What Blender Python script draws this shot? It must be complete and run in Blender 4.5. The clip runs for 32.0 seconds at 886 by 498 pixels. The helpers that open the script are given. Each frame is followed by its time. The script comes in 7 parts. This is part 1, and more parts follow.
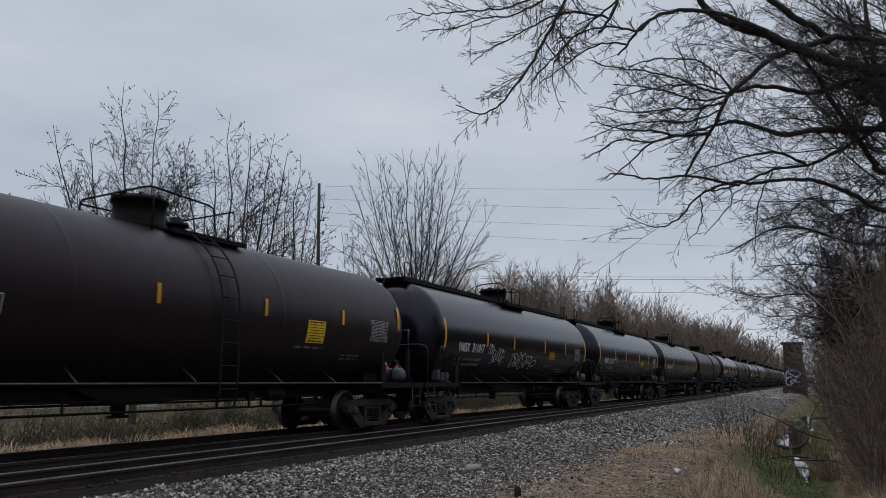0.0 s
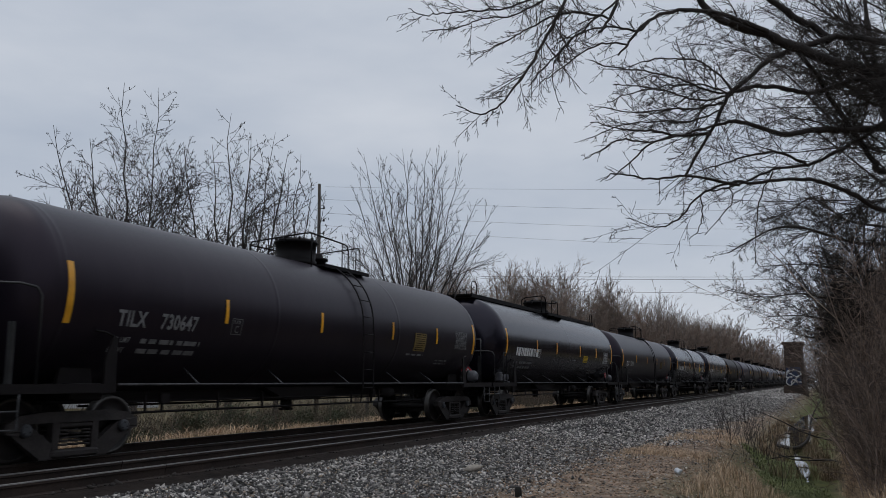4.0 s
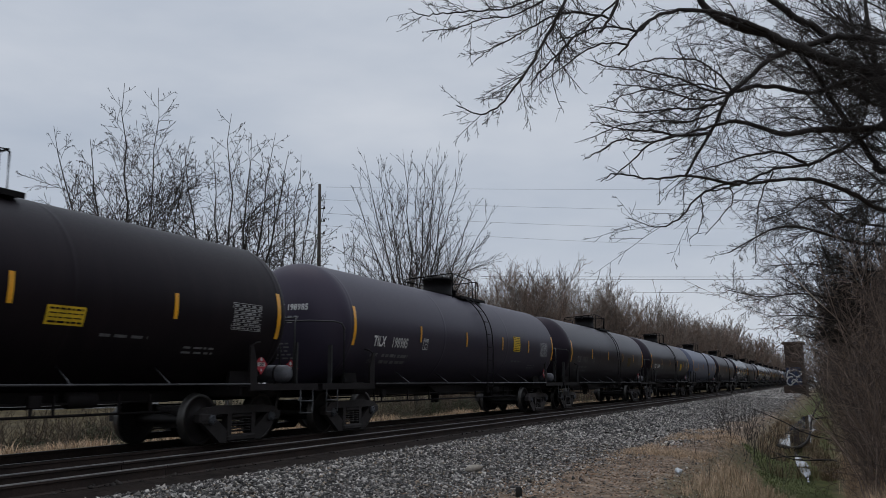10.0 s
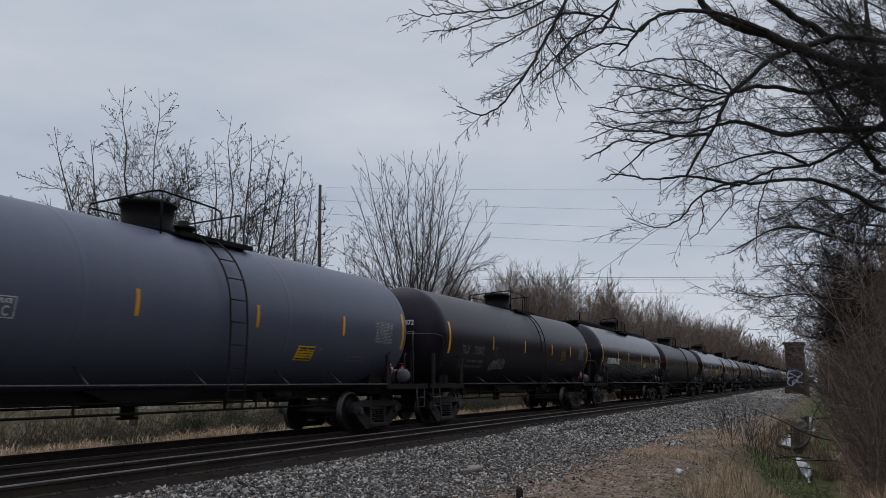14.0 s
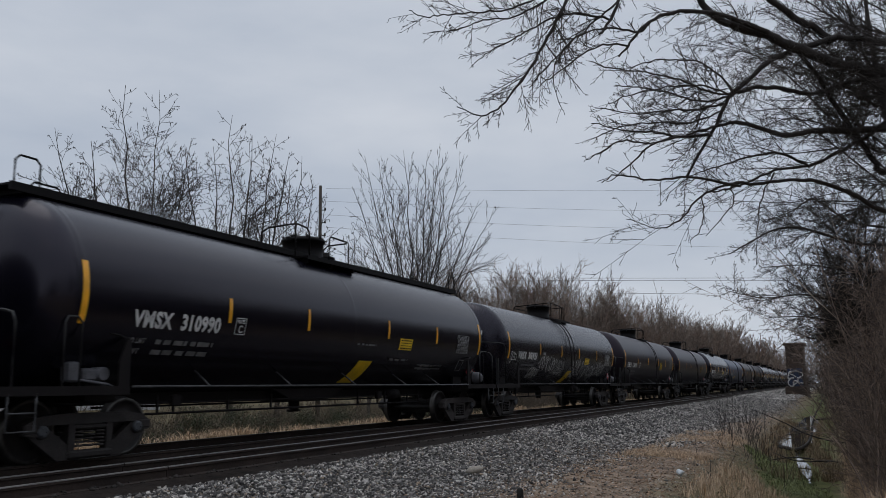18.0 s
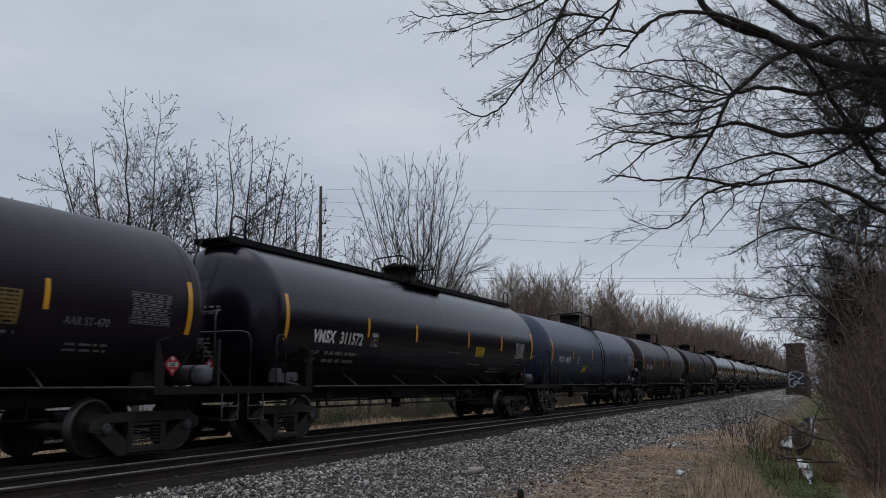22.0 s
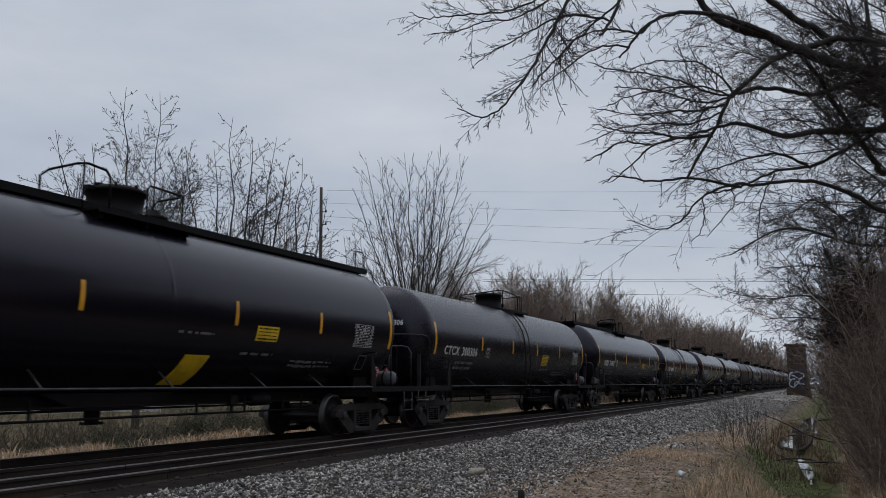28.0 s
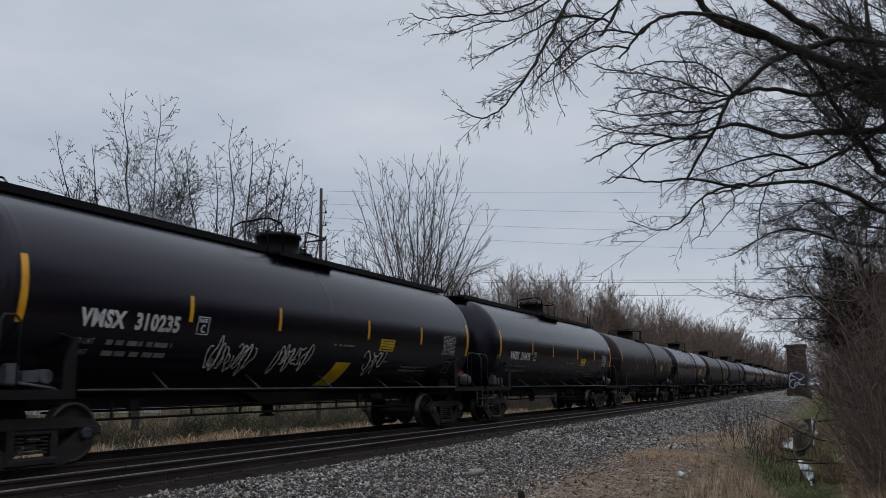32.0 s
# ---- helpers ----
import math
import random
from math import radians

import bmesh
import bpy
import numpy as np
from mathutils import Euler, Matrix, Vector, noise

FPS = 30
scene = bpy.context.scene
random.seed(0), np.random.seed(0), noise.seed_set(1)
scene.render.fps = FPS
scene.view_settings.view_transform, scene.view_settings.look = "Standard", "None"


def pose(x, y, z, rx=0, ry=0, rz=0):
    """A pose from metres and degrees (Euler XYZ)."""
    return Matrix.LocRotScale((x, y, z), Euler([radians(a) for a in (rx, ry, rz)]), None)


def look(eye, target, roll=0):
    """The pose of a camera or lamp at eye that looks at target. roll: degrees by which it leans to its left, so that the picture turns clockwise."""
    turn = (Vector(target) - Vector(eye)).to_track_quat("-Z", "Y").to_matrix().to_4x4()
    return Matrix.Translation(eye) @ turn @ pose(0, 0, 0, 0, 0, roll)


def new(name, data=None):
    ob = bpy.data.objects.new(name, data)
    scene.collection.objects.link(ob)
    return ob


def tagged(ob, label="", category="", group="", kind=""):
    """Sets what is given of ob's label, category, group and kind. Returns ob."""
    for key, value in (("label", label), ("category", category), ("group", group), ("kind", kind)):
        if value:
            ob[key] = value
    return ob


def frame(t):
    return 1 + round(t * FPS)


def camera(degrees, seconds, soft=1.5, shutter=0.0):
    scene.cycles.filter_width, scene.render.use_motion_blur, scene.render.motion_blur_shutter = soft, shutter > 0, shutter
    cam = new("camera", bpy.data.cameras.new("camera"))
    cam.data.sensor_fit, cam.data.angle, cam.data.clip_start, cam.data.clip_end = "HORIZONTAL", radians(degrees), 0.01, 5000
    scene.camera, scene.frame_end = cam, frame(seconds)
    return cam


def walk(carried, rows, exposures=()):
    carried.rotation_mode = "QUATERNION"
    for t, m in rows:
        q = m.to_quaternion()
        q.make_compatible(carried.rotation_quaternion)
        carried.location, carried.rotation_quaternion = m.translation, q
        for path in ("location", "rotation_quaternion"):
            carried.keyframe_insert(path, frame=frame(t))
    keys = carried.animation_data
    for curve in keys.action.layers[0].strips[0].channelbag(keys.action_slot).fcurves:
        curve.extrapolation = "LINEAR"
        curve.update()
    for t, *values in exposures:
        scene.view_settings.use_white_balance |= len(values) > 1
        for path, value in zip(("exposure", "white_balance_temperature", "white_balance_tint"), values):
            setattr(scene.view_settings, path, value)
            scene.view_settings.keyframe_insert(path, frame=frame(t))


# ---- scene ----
# ------------------------------------------------------------ camera
EYE_Z = 1.09
cam = camera(55.51, 32.0, soft=0.65, shutter=0.08)
walk(cam, [
    (0, pose(0, 0, EYE_Z, 99.014, 0.154, -65.865)), (1, pose(0, 0, EYE_Z, 99.029, 0.203, -65.843)),
    (2, pose(0, 0, EYE_Z, 99.035, 0.224, -65.833)), (3, pose(0, 0, EYE_Z, 99.037, 0.232, -65.829)),
    (4.5, pose(0, 0, EYE_Z, 99.035, 0.233, -65.827)), (6, pose(0, 0, EYE_Z, 99.032, 0.235, -65.825)),
    (8, pose(0, 0, EYE_Z, 99.033, 0.249, -65.816)), (10, pose(0, 0, EYE_Z, 99.043, 0.270, -65.801)),
    (12, pose(0, 0, EYE_Z, 99.060, 0.292, -65.784)), (14, pose(0, 0, EYE_Z, 99.084, 0.307, -65.765)),
    (16, pose(0, 0, EYE_Z, 99.111, 0.317, -65.748)), (18, pose(0, 0, EYE_Z, 99.139, 0.323, -65.733)),
    (20, pose(0, 0, EYE_Z, 99.165, 0.333, -65.718)), (22, pose(0, 0, EYE_Z, 99.188, 0.350, -65.703)),
    (24, pose(0, 0, EYE_Z, 99.208, 0.373, -65.688)), (26, pose(0, 0, EYE_Z, 99.225, 0.396, -65.674)),
    (28, pose(0, 0, EYE_Z, 99.243, 0.413, -65.666)), (30, pose(0, 0, EYE_Z, 99.266, 0.422, -65.663)),
    (32, pose(0, 0, EYE_Z, 99.304, 0.446, -65.663))])

# ------------------------------------------------------------ sky and light: overcast, late winter
scene.view_settings.exposure = 0.0
world = bpy.data.worlds.new("overcast_sky")
scene.world = world
world.use_nodes = True
wn, wl = world.node_tree.nodes, world.node_tree.links
wn.clear()
w_out, w_bg = wn.new("ShaderNodeOutputWorld"), wn.new("ShaderNodeBackground")
w_sky = wn.new("ShaderNodeTexSky")
w_sky.sky_type, w_sky.sun_disc = "NISHITA", False
w_sky.sun_elevation, w_sky.sun_rotation = radians(72), radians(10)
w_tc, w_map = wn.new("ShaderNodeTexCoord"), wn.new("ShaderNodeMapping")
w_map.inputs["Scale"].default_value = (1.0, 1.0, 3.2)
w_noise = wn.new("ShaderNodeTexNoise")
w_noise.inputs["Scale"].default_value, w_noise.inputs["Detail"].default_value = 2.6, 7.0
w_ramp = wn.new("ShaderNodeValToRGB")
w_ramp.color_ramp.elements[0].position, w_ramp.color_ramp.elements[0].color = 0.30, (0.46, 0.52, 0.62, 1)
w_ramp.color_ramp.elements[1].position, w_ramp.color_ramp.elements[1].color = 0.72, (0.66, 0.70, 0.77, 1)
w_mix = wn.new("ShaderNodeMixRGB")
w_mix.inputs[0].default_value = 0.955
w_scale = wn.new("ShaderNodeVectorMath")
w_scale.operation = "SCALE"
w_scale.inputs["Scale"].default_value = 0.09
wl.new(w_tc.outputs["Generated"], w_map.inputs[0])
wl.new(w_map.outputs[0], w_noise.inputs["Vector"])
wl.new(w_noise.outputs["Fac"], w_ramp.inputs[0])
wl.new(w_sky.outputs[0], w_scale.inputs[0])
wl.new(w_scale.outputs[0], w_mix.inputs[1])
wl.new(w_ramp.outputs[0], w_mix.inputs[2])
w_sep, w_up, w_lift = wn.new("ShaderNodeSeparateXYZ"), wn.new("ShaderNodeMapRange"), wn.new("ShaderNodeVectorMath")
w_up.interpolation_type = "SMOOTHSTEP"
w_up.inputs["From Min"].default_value, w_up.inputs["From Max"].default_value = 0.40, 1.0
w_up.inputs["To Min"].default_value, w_up.inputs["To Max"].default_value = 1.0, 1.55
w_lift.operation = "SCALE"
wl.new(w_tc.outputs["Generated"], w_sep.inputs[0])
wl.new(w_sep.outputs["Z"], w_up.inputs["Value"])
wl.new(w_mix.outputs[0], w_lift.inputs[0])
wl.new(w_up.outputs[0], w_lift.inputs["Scale"])
wl.new(w_lift.outputs[0], w_bg.inputs[0])
w_bg.inputs[1].default_value = 0.92
wl.new(w_bg.outputs[0], w_out.inputs[0])

sun_data = bpy.data.lights.new("sun", "SUN")
sun_data.energy, sun_data.angle, sun_data.color = 0.35, radians(40), (1.0, 0.97, 0.93)
sun = new("sun", sun_data)
sun.matrix_world = look((8, 26, 40), (10, 14, 0))


# ------------------------------------------------------------ materials
def material(name, color, rough=0.8, metal=0.0, vary=0.35, scale=6.0, fine=60.0, bump=0.25, island=0.0, second=None,
             spec=0.5, coat=0.0, objrand=0.0, bump_dist=0.01):
    """Procedural surface: base colour broken by two noise scales, a bump, and random shifts between pieces."""
    m = bpy.data.materials.new(name)
    m.use_nodes = True
    n, l = m.node_tree.nodes, m.node_tree.links
    b = n["Principled BSDF"]
    tc = n.new("ShaderNodeTexCoord")
    big, small = n.new("ShaderNodeTexNoise"), n.new("ShaderNodeTexNoise")
    big.inputs["Scale"].default_value, big.inputs["Detail"].default_value = scale, 6.0
    small.inputs["Scale"].default_value, small.inputs["Detail"].default_value = fine, 4.0
    l.new(tc.outputs["Object"], big.inputs["Vector"])
    l.new(tc.outputs["Object"], small.inputs["Vector"])
    ramp = n.new("ShaderNodeValToRGB")
    other = second or tuple(c * (1 - vary) for c in color)
    ramp.color_ramp.elements[0].position, ramp.color_ramp.elements[0].color = 0.34, (*other, 1)
    ramp.color_ramp.elements[1].position, ramp.color_ramp.elements[1].color = 0.66, (*color, 1)
    l.new(big.outputs["Fac"], ramp.inputs[0])
    last = ramp.outputs[0]
    mul = n.new("ShaderNodeMixRGB")
    mul.blend_type, mul.inputs[0].default_value = "MULTIPLY", 0.6
    r2 = n.new("ShaderNodeValToRGB")
    r2.color_ramp.elements[0].position, r2.color_ramp.elements[0].color = 0.25, (1 - vary, 1 - vary, 1 - vary, 1)
    r2.color_ramp.elements[1].position, r2.color_ramp.elements[1].color = 0.75, (1 + vary * 0.4,) * 3 + (1,)
    l.new(small.outputs["Fac"], r2.inputs[0])
    l.new(last, mul.inputs[1])
    l.new(r2.outputs[0], mul.inputs[2])
    last = mul.outputs[0]
    if island or objrand:
        hsv = n.new("ShaderNodeHueSaturation")
        if island:
            src = n.new("ShaderNodeNewGeometry").outputs["Random Per Island"]
        else:
            src = n.new("ShaderNodeObjectInfo").outputs["Random"]
        mr = n.new("ShaderNodeMapRange")
        amount = island or objrand
        mr.inputs["To Min"].default_value, mr.inputs["To Max"].default_value = 1 - amount, 1 + amount
        l.new(src, mr.inputs["Value"])
        l.new(mr.outputs[0], hsv.inputs["Value"])
        l.new(last, hsv.inputs["Color"])
        last = hsv.outputs[0]
    l.new(last, b.inputs["Base Color"])
    rr = n.new("ShaderNodeMapRange")
    rr.inputs["To Min"].default_value, rr.inputs["To Max"].default_value = max(rough - 0.1, 0.03), min(rough + 0.12, 1)
    l.new(big.outputs["Fac"], rr.inputs["Value"])
    l.new(rr.outputs[0], b.inputs["Roughness"])
    b.inputs["Metallic"].default_value = metal
    b.inputs["Specular IOR Level"].default_value = spec
    b.inputs["Coat Weight"].default_value = coat
    if bump:
        bp = n.new("ShaderNodeBump")
        bp.inputs["Strength"].default_value, bp.inputs["Distance"].default_value = bump, bump_dist
        l.new(small.outputs["Fac"], bp.inputs["Height"])
        l.new(bp.outputs[0], b.inputs["Normal"])
    return m


def tank_paint(name, color, rough, dirt=0.25, dirt_color=(0.06, 0.05, 0.045), tint=(1.0, 0.84, 0.95), spec=0.42):
    """Tank enamel: plain paint with road dust streaked down the flanks and gloss broken by soft dents."""
    m = bpy.data.materials.new(name)
    m.use_nodes = True
    n, l = m.node_tree.nodes, m.node_tree.links
    b = n["Principled BSDF"]
    tc, mp = n.new("ShaderNodeTexCoord"), n.new("ShaderNodeMapping")
    mp.inputs["Scale"].default_value = (1.6, 0.5, 0.35)
    rnd = n.new("ShaderNodeObjectInfo")
    add = n.new("ShaderNodeVectorMath")
    add.operation = "MULTIPLY_ADD"
    add.inputs[1].default_value = (1, 1, 1)
    comb = n.new("ShaderNodeCombineXYZ")
    mm = n.new("ShaderNodeMath")
    mm.operation, mm.inputs[1].default_value = "MULTIPLY", 40.0
    l.new(rnd.outputs["Random"], mm.inputs[0])
    l.new(mm.outputs[0], comb.inputs[0])
    l.new(tc.outputs["Object"], add.inputs[0])
    l.new(comb.outputs[0], add.inputs[2])
    l.new(add.outputs[0], mp.inputs[0])
    streak = n.new("ShaderNodeTexNoise")
    streak.inputs["Scale"].default_value, streak.inputs["Detail"].default_value = 2.2, 8.0
    l.new(mp.outputs[0], streak.inputs["Vector"])
    grit = n.new("ShaderNodeTexNoise")
    grit.inputs["Scale"].default_value, grit.inputs["Detail"].default_value = 24.0, 5.0
    l.new(add.outputs[0], grit.inputs["Vector"])
    ramp = n.new("ShaderNodeMapRange")
    ramp.inputs["From Min"].default_value, ramp.inputs["From Max"].default_value = 0.42, 0.8
    ramp.inputs["To Max"].default_value = dirt
    l.new(streak.outputs["Fac"], ramp.inputs["Value"])
    mix = n.new("ShaderNodeMixRGB")
    mix.inputs[1].default_value, mix.inputs[2].default_value = (*color, 1), (*dirt_color, 1)
    l.new(ramp.outputs[0], mix.inputs[0])
    l.new(mix.outputs[0], b.inputs["Base Color"])
    b.inputs["Specular IOR Level"].default_value = spec
    b.inputs["Specular Tint"].default_value = (*tint, 1)
    rr = n.new("ShaderNodeMapRange")
    rr.inputs["To Min"].default_value, rr.inputs["To Max"].default_value = rough - 0.05, rough + 0.09
    l.new(grit.outputs["Fac"], rr.inputs["Value"])
    l.new(rr.outputs[0], b.inputs["Roughness"])
    bp = n.new("ShaderNodeBump")
    bp.inputs["Strength"].default_value, bp.inputs["Distance"].default_value = 0.012, 0.01
    l.new(grit.outputs["Fac"], bp.inputs["Height"])
    l.new(bp.outputs[0], b.inputs["Normal"])
    return m


PAINTS = {
    "gloss": tank_paint("gloss_black_enamel", (0.0032, 0.0030, 0.0066), 0.215, 0.3, (0.0068, 0.0064, 0.0115), (0.92, 0.86, 1.0), 0.44),
    "satin": tank_paint("satin_black_enamel", (0.0040, 0.0036, 0.0078), 0.25, 0.35, (0.0086, 0.0080, 0.0134), (0.92, 0.87, 1.0), 0.44),
    "dull": tank_paint("weathered_black_paint", (0.0088, 0.0066, 0.0106), 0.36, 0.6, (0.0180, 0.0134, 0.0185), (1.0, 0.85, 1.0), 0.30),
    "matte": tank_paint("sooty_matt_black_paint", (0.0080, 0.0060, 0.0076), 0.45, 0.6, (0.0160, 0.0116, 0.0128), (1.0, 0.86, 0.98), 0.16),
    "brown": tank_paint("rust_stained_black_paint", (0.0142, 0.0094, 0.0110), 0.38, 0.6, (0.029, 0.0190, 0.0198), (1.0, 0.85, 0.97), 0.28),
    "grey": tank_paint("faded_blue_grey_paint", (0.040, 0.050, 0.087), 0.38, 0.5, (0.048, 0.057, 0.090), (0.91, 0.95, 1.0), 0.40),
    "pale": tank_paint("faded_steel_blue_paint", (0.090, 0.102, 0.150), 0.38, 0.5, (0.116, 0.120, 0.152), (0.96, 0.95, 1.0), 0.40),
    "slate": tank_paint("slate_grey_paint", (0.032, 0.0275, 0.043), 0.42, 0.5, (0.040, 0.034, 0.048), (1.0, 0.88, 1.0), 0.34),
}
M_BLACK = material("black_painted_steel", (0.018, 0.015, 0.0155), 0.6, 0, 0.3, 3, 40, 0.1, objrand=0.3, spec=0.15)
M_SOOT = material("sooty_black_steel", (0.0075, 0.0065, 0.0070), 0.6, 0, 0.3, 3, 40, 0.1, spec=0.12)
M_GRIME = material("grimy_cast_steel", (0.044, 0.037, 0.036), 0.65, 0, 0.5, 4, 30, 0.4, objrand=0.4, spec=0.35)
M_ROD = material("worn_steel_rod", (0.10, 0.10, 0.105), 0.5, 0.3, 0.5, 5, 40, 0.1)
M_GRAB = material("scuffed_black_bar", (0.03, 0.03, 0.031), 0.5, 0.1, 0.5, 5, 40, 0.1)
M_WHEEL = material("rusty_wheel_steel", (0.024, 0.020, 0.020), 0.55, 0.0, 0.5, 5, 30, 0.3, spec=0.4)
M_TREAD = material("polished_wheel_tread", (0.10, 0.095, 0.09), 0.4, 0.8, 0.4, 5, 40, 0)
M_CAP = material("grey_bearing_cap", (0.075, 0.08, 0.09), 0.55, 0.2, 0.4, 6, 50, 0.1)
M_YELLOW = material("yellow_reflective_tape", (0.92, 0.43, 0.012), 0.32, 0, 0.2, 5, 60, 0, objrand=0.18, spec=0.9)
M_SIGN = material("yellow_decal", (0.92, 0.60, 0.02), 0.5, 0, 0.25, 5, 60, 0, objrand=0.2)
M_SIGN_OLD = material("grimy_yellow_decal", (0.20, 0.135, 0.03), 0.6, 0, 0.3, 5, 60, 0, objrand=0.3)
M_WHITE = material("white_stencil_paint", (0.74, 0.74, 0.73), 0.6, 0, 0.35, 7, 60, 0, objrand=0.15)
M_DIM = material("faded_stencil_paint", (0.21, 0.21, 0.215), 0.6, 0, 0.4, 7, 60, 0, objrand=0.25)
M_GOLD = material("yellow_stencil_paint", (0.45, 0.24, 0.03), 0.6, 0, 0.3, 7, 60, 0)
M_RED = material("red_placard", (0.48, 0.03, 0.045), 0.5, 0, 0.25, 9, 60, 0)
M_TANKLET = material("grey_air_reservoir", (0.135, 0.135, 0.15), 0.5, 0, 0.4, 5, 40, 0.1)
M_RAIL = material("rusty_rail_side", (0.052, 0.034, 0.027), 0.75, 0.2, 0.5, 1.5, 30, 0.4)
M_RAILTOP = material("polished_rail_head", (0.05, 0.046, 0.043), 0.5, 1.0, 0.25, 2, 40, 0)
M_RAILDULL = material("dull_rail_head", (0.25, 0.235, 0.225), 0.45, 0.0, 0.35, 1.3, 30, 0.05)
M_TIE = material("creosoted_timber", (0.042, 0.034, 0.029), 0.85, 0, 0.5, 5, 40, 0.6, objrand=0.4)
M_STONE = material("crushed_ballast_stone", (0.435, 0.410, 0.385), 0.9, 0, 0.35, 3, 70, 0.3, island=0.9, second=(0.28, 0.255, 0.23), spec=0.2)
M_STONE_TAN = material("tan_ballast_stone", (0.37, 0.29, 0.215), 0.9, 0, 0.3, 9, 70, 0.3, island=0.6, spec=0.2)
M_STONE_DARK = material("dark_ballast_stone", (0.125, 0.118, 0.115), 0.9, 0, 0.3, 9, 70, 0.3, island=0.6, spec=0.2)
M_BARK = material("grey_brown_bark", (0.042, 0.035, 0.030), 0.9, 0, 0.45, 3, 25, 0.8)
M_BARK_DARK = material("dark_bark", (0.042, 0.035, 0.031), 0.9, 0, 0.5, 3, 25, 0.8)
M_TWIG = material("bare_twigs", (0.038, 0.030, 0.026), 0.85, 0, 0.3, 2, 20, 0, island=0.35)
M_TWIG_TAN = material("pale_sapling_bark", (0.17, 0.135, 0.105), 0.85, 0, 0.3, 2, 20, 0, island=0.4)
M_WOOD_A = material("far_bare_branches", (0.225, 0.172, 0.138), 0.9, 0, 0.4, 0.08, 2, 0, island=0.45)
M_WOOD_B = material("far_reddish_branches", (0.235, 0.158, 0.118), 0.9, 0, 0.4, 0.08, 2, 0, island=0.4)
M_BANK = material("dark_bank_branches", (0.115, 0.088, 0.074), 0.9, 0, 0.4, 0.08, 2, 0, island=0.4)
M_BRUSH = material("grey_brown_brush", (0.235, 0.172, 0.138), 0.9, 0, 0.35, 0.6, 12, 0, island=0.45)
M_BRAMBLE = material("dark_brown_brambles", (0.105, 0.078, 0.052), 0.9, 0, 0.4, 0.6, 12, 0, island=0.5)
M_PANEL = material("worn_panel_stencil", (0.42, 0.42, 0.42), 0.6, 0, 0.4, 7, 60, 0, objrand=0.25)
M_STRAW = material("dry_straw", (0.62, 0.44, 0.28), 0.85, 0, 0.3, 1.2, 20, 0, island=0.4)
M_STRAW_PALE = material("pale_dry_grass", (0.20, 0.155, 0.085), 0.85, 0, 0.3, 1.2, 20, 0, island=0.4)
M_STRAW_BANK = material("bank_dry_grass", (0.58, 0.42, 0.28), 0.85, 0, 0.3, 1.2, 20, 0, island=0.5)
M_RANK = material("brown_rank_weeds", (0.25, 0.175, 0.11), 0.85, 0, 0.35, 1.2, 20, 0, island=0.5)
M_GRASS = material("winter_grass", (0.185, 0.215, 0.080), 0.8, 0, 0.35, 1.0, 20, 0, island=0.4)
M_WEED = material("dark_green_weeds", (0.070, 0.080, 0.036), 0.75, 0, 0.4, 1.0, 20, 0, island=0.5)
M_LEAF = material("dead_leaf_litter", (0.33, 0.215, 0.14), 0.9, 0, 0.4, 2, 30, 0, island=0.9)
M_POLE = material("weathered_pole_wood", (0.075, 0.062, 0.052), 0.9, 0, 0.4, 3, 30, 0.4)
M_WIRE = material("power_wire", (0.22, 0.22, 0.235), 0.6, 0.3, 0.2, 1, 10, 0)
M_CONCRETE = material("stained_old_concrete", (0.088, 0.060, 0.046), 0.9, 0, 0.5, 0.5, 6, 0.6)
M_SPRAY = material("blue_spray_paint", (0.03, 0.045, 0.10), 0.6, 0, 0.4, 1.5, 10, 0)
M_SIDING = material("pale_siding", (0.40, 0.40, 0.40), 0.6, 0, 0.12, 0.6, 8, 0.1)
M_ROOF = material("grey_roofing", (0.10, 0.10, 0.11), 0.8, 0, 0.3, 0.8, 12, 0.2)
M_GLASS = material("dark_window_glass", (0.02, 0.025, 0.03), 0.1, 0, 0.1, 1, 5, 0)
M_LITTER = material("crumpled_white_plastic", (0.72, 0.76, 0.8), 0.45, 0, 0.15, 20, 80, 0.3)
M_PALE_ROCK = material("pale_limestone", (0.42, 0.37, 0.31), 0.85, 0, 0.3, 12, 70, 0.4)
M_STUB = material("charred_stub", (0.02, 0.018, 0.016), 0.9, 0, 0.4, 12, 70, 0.4)


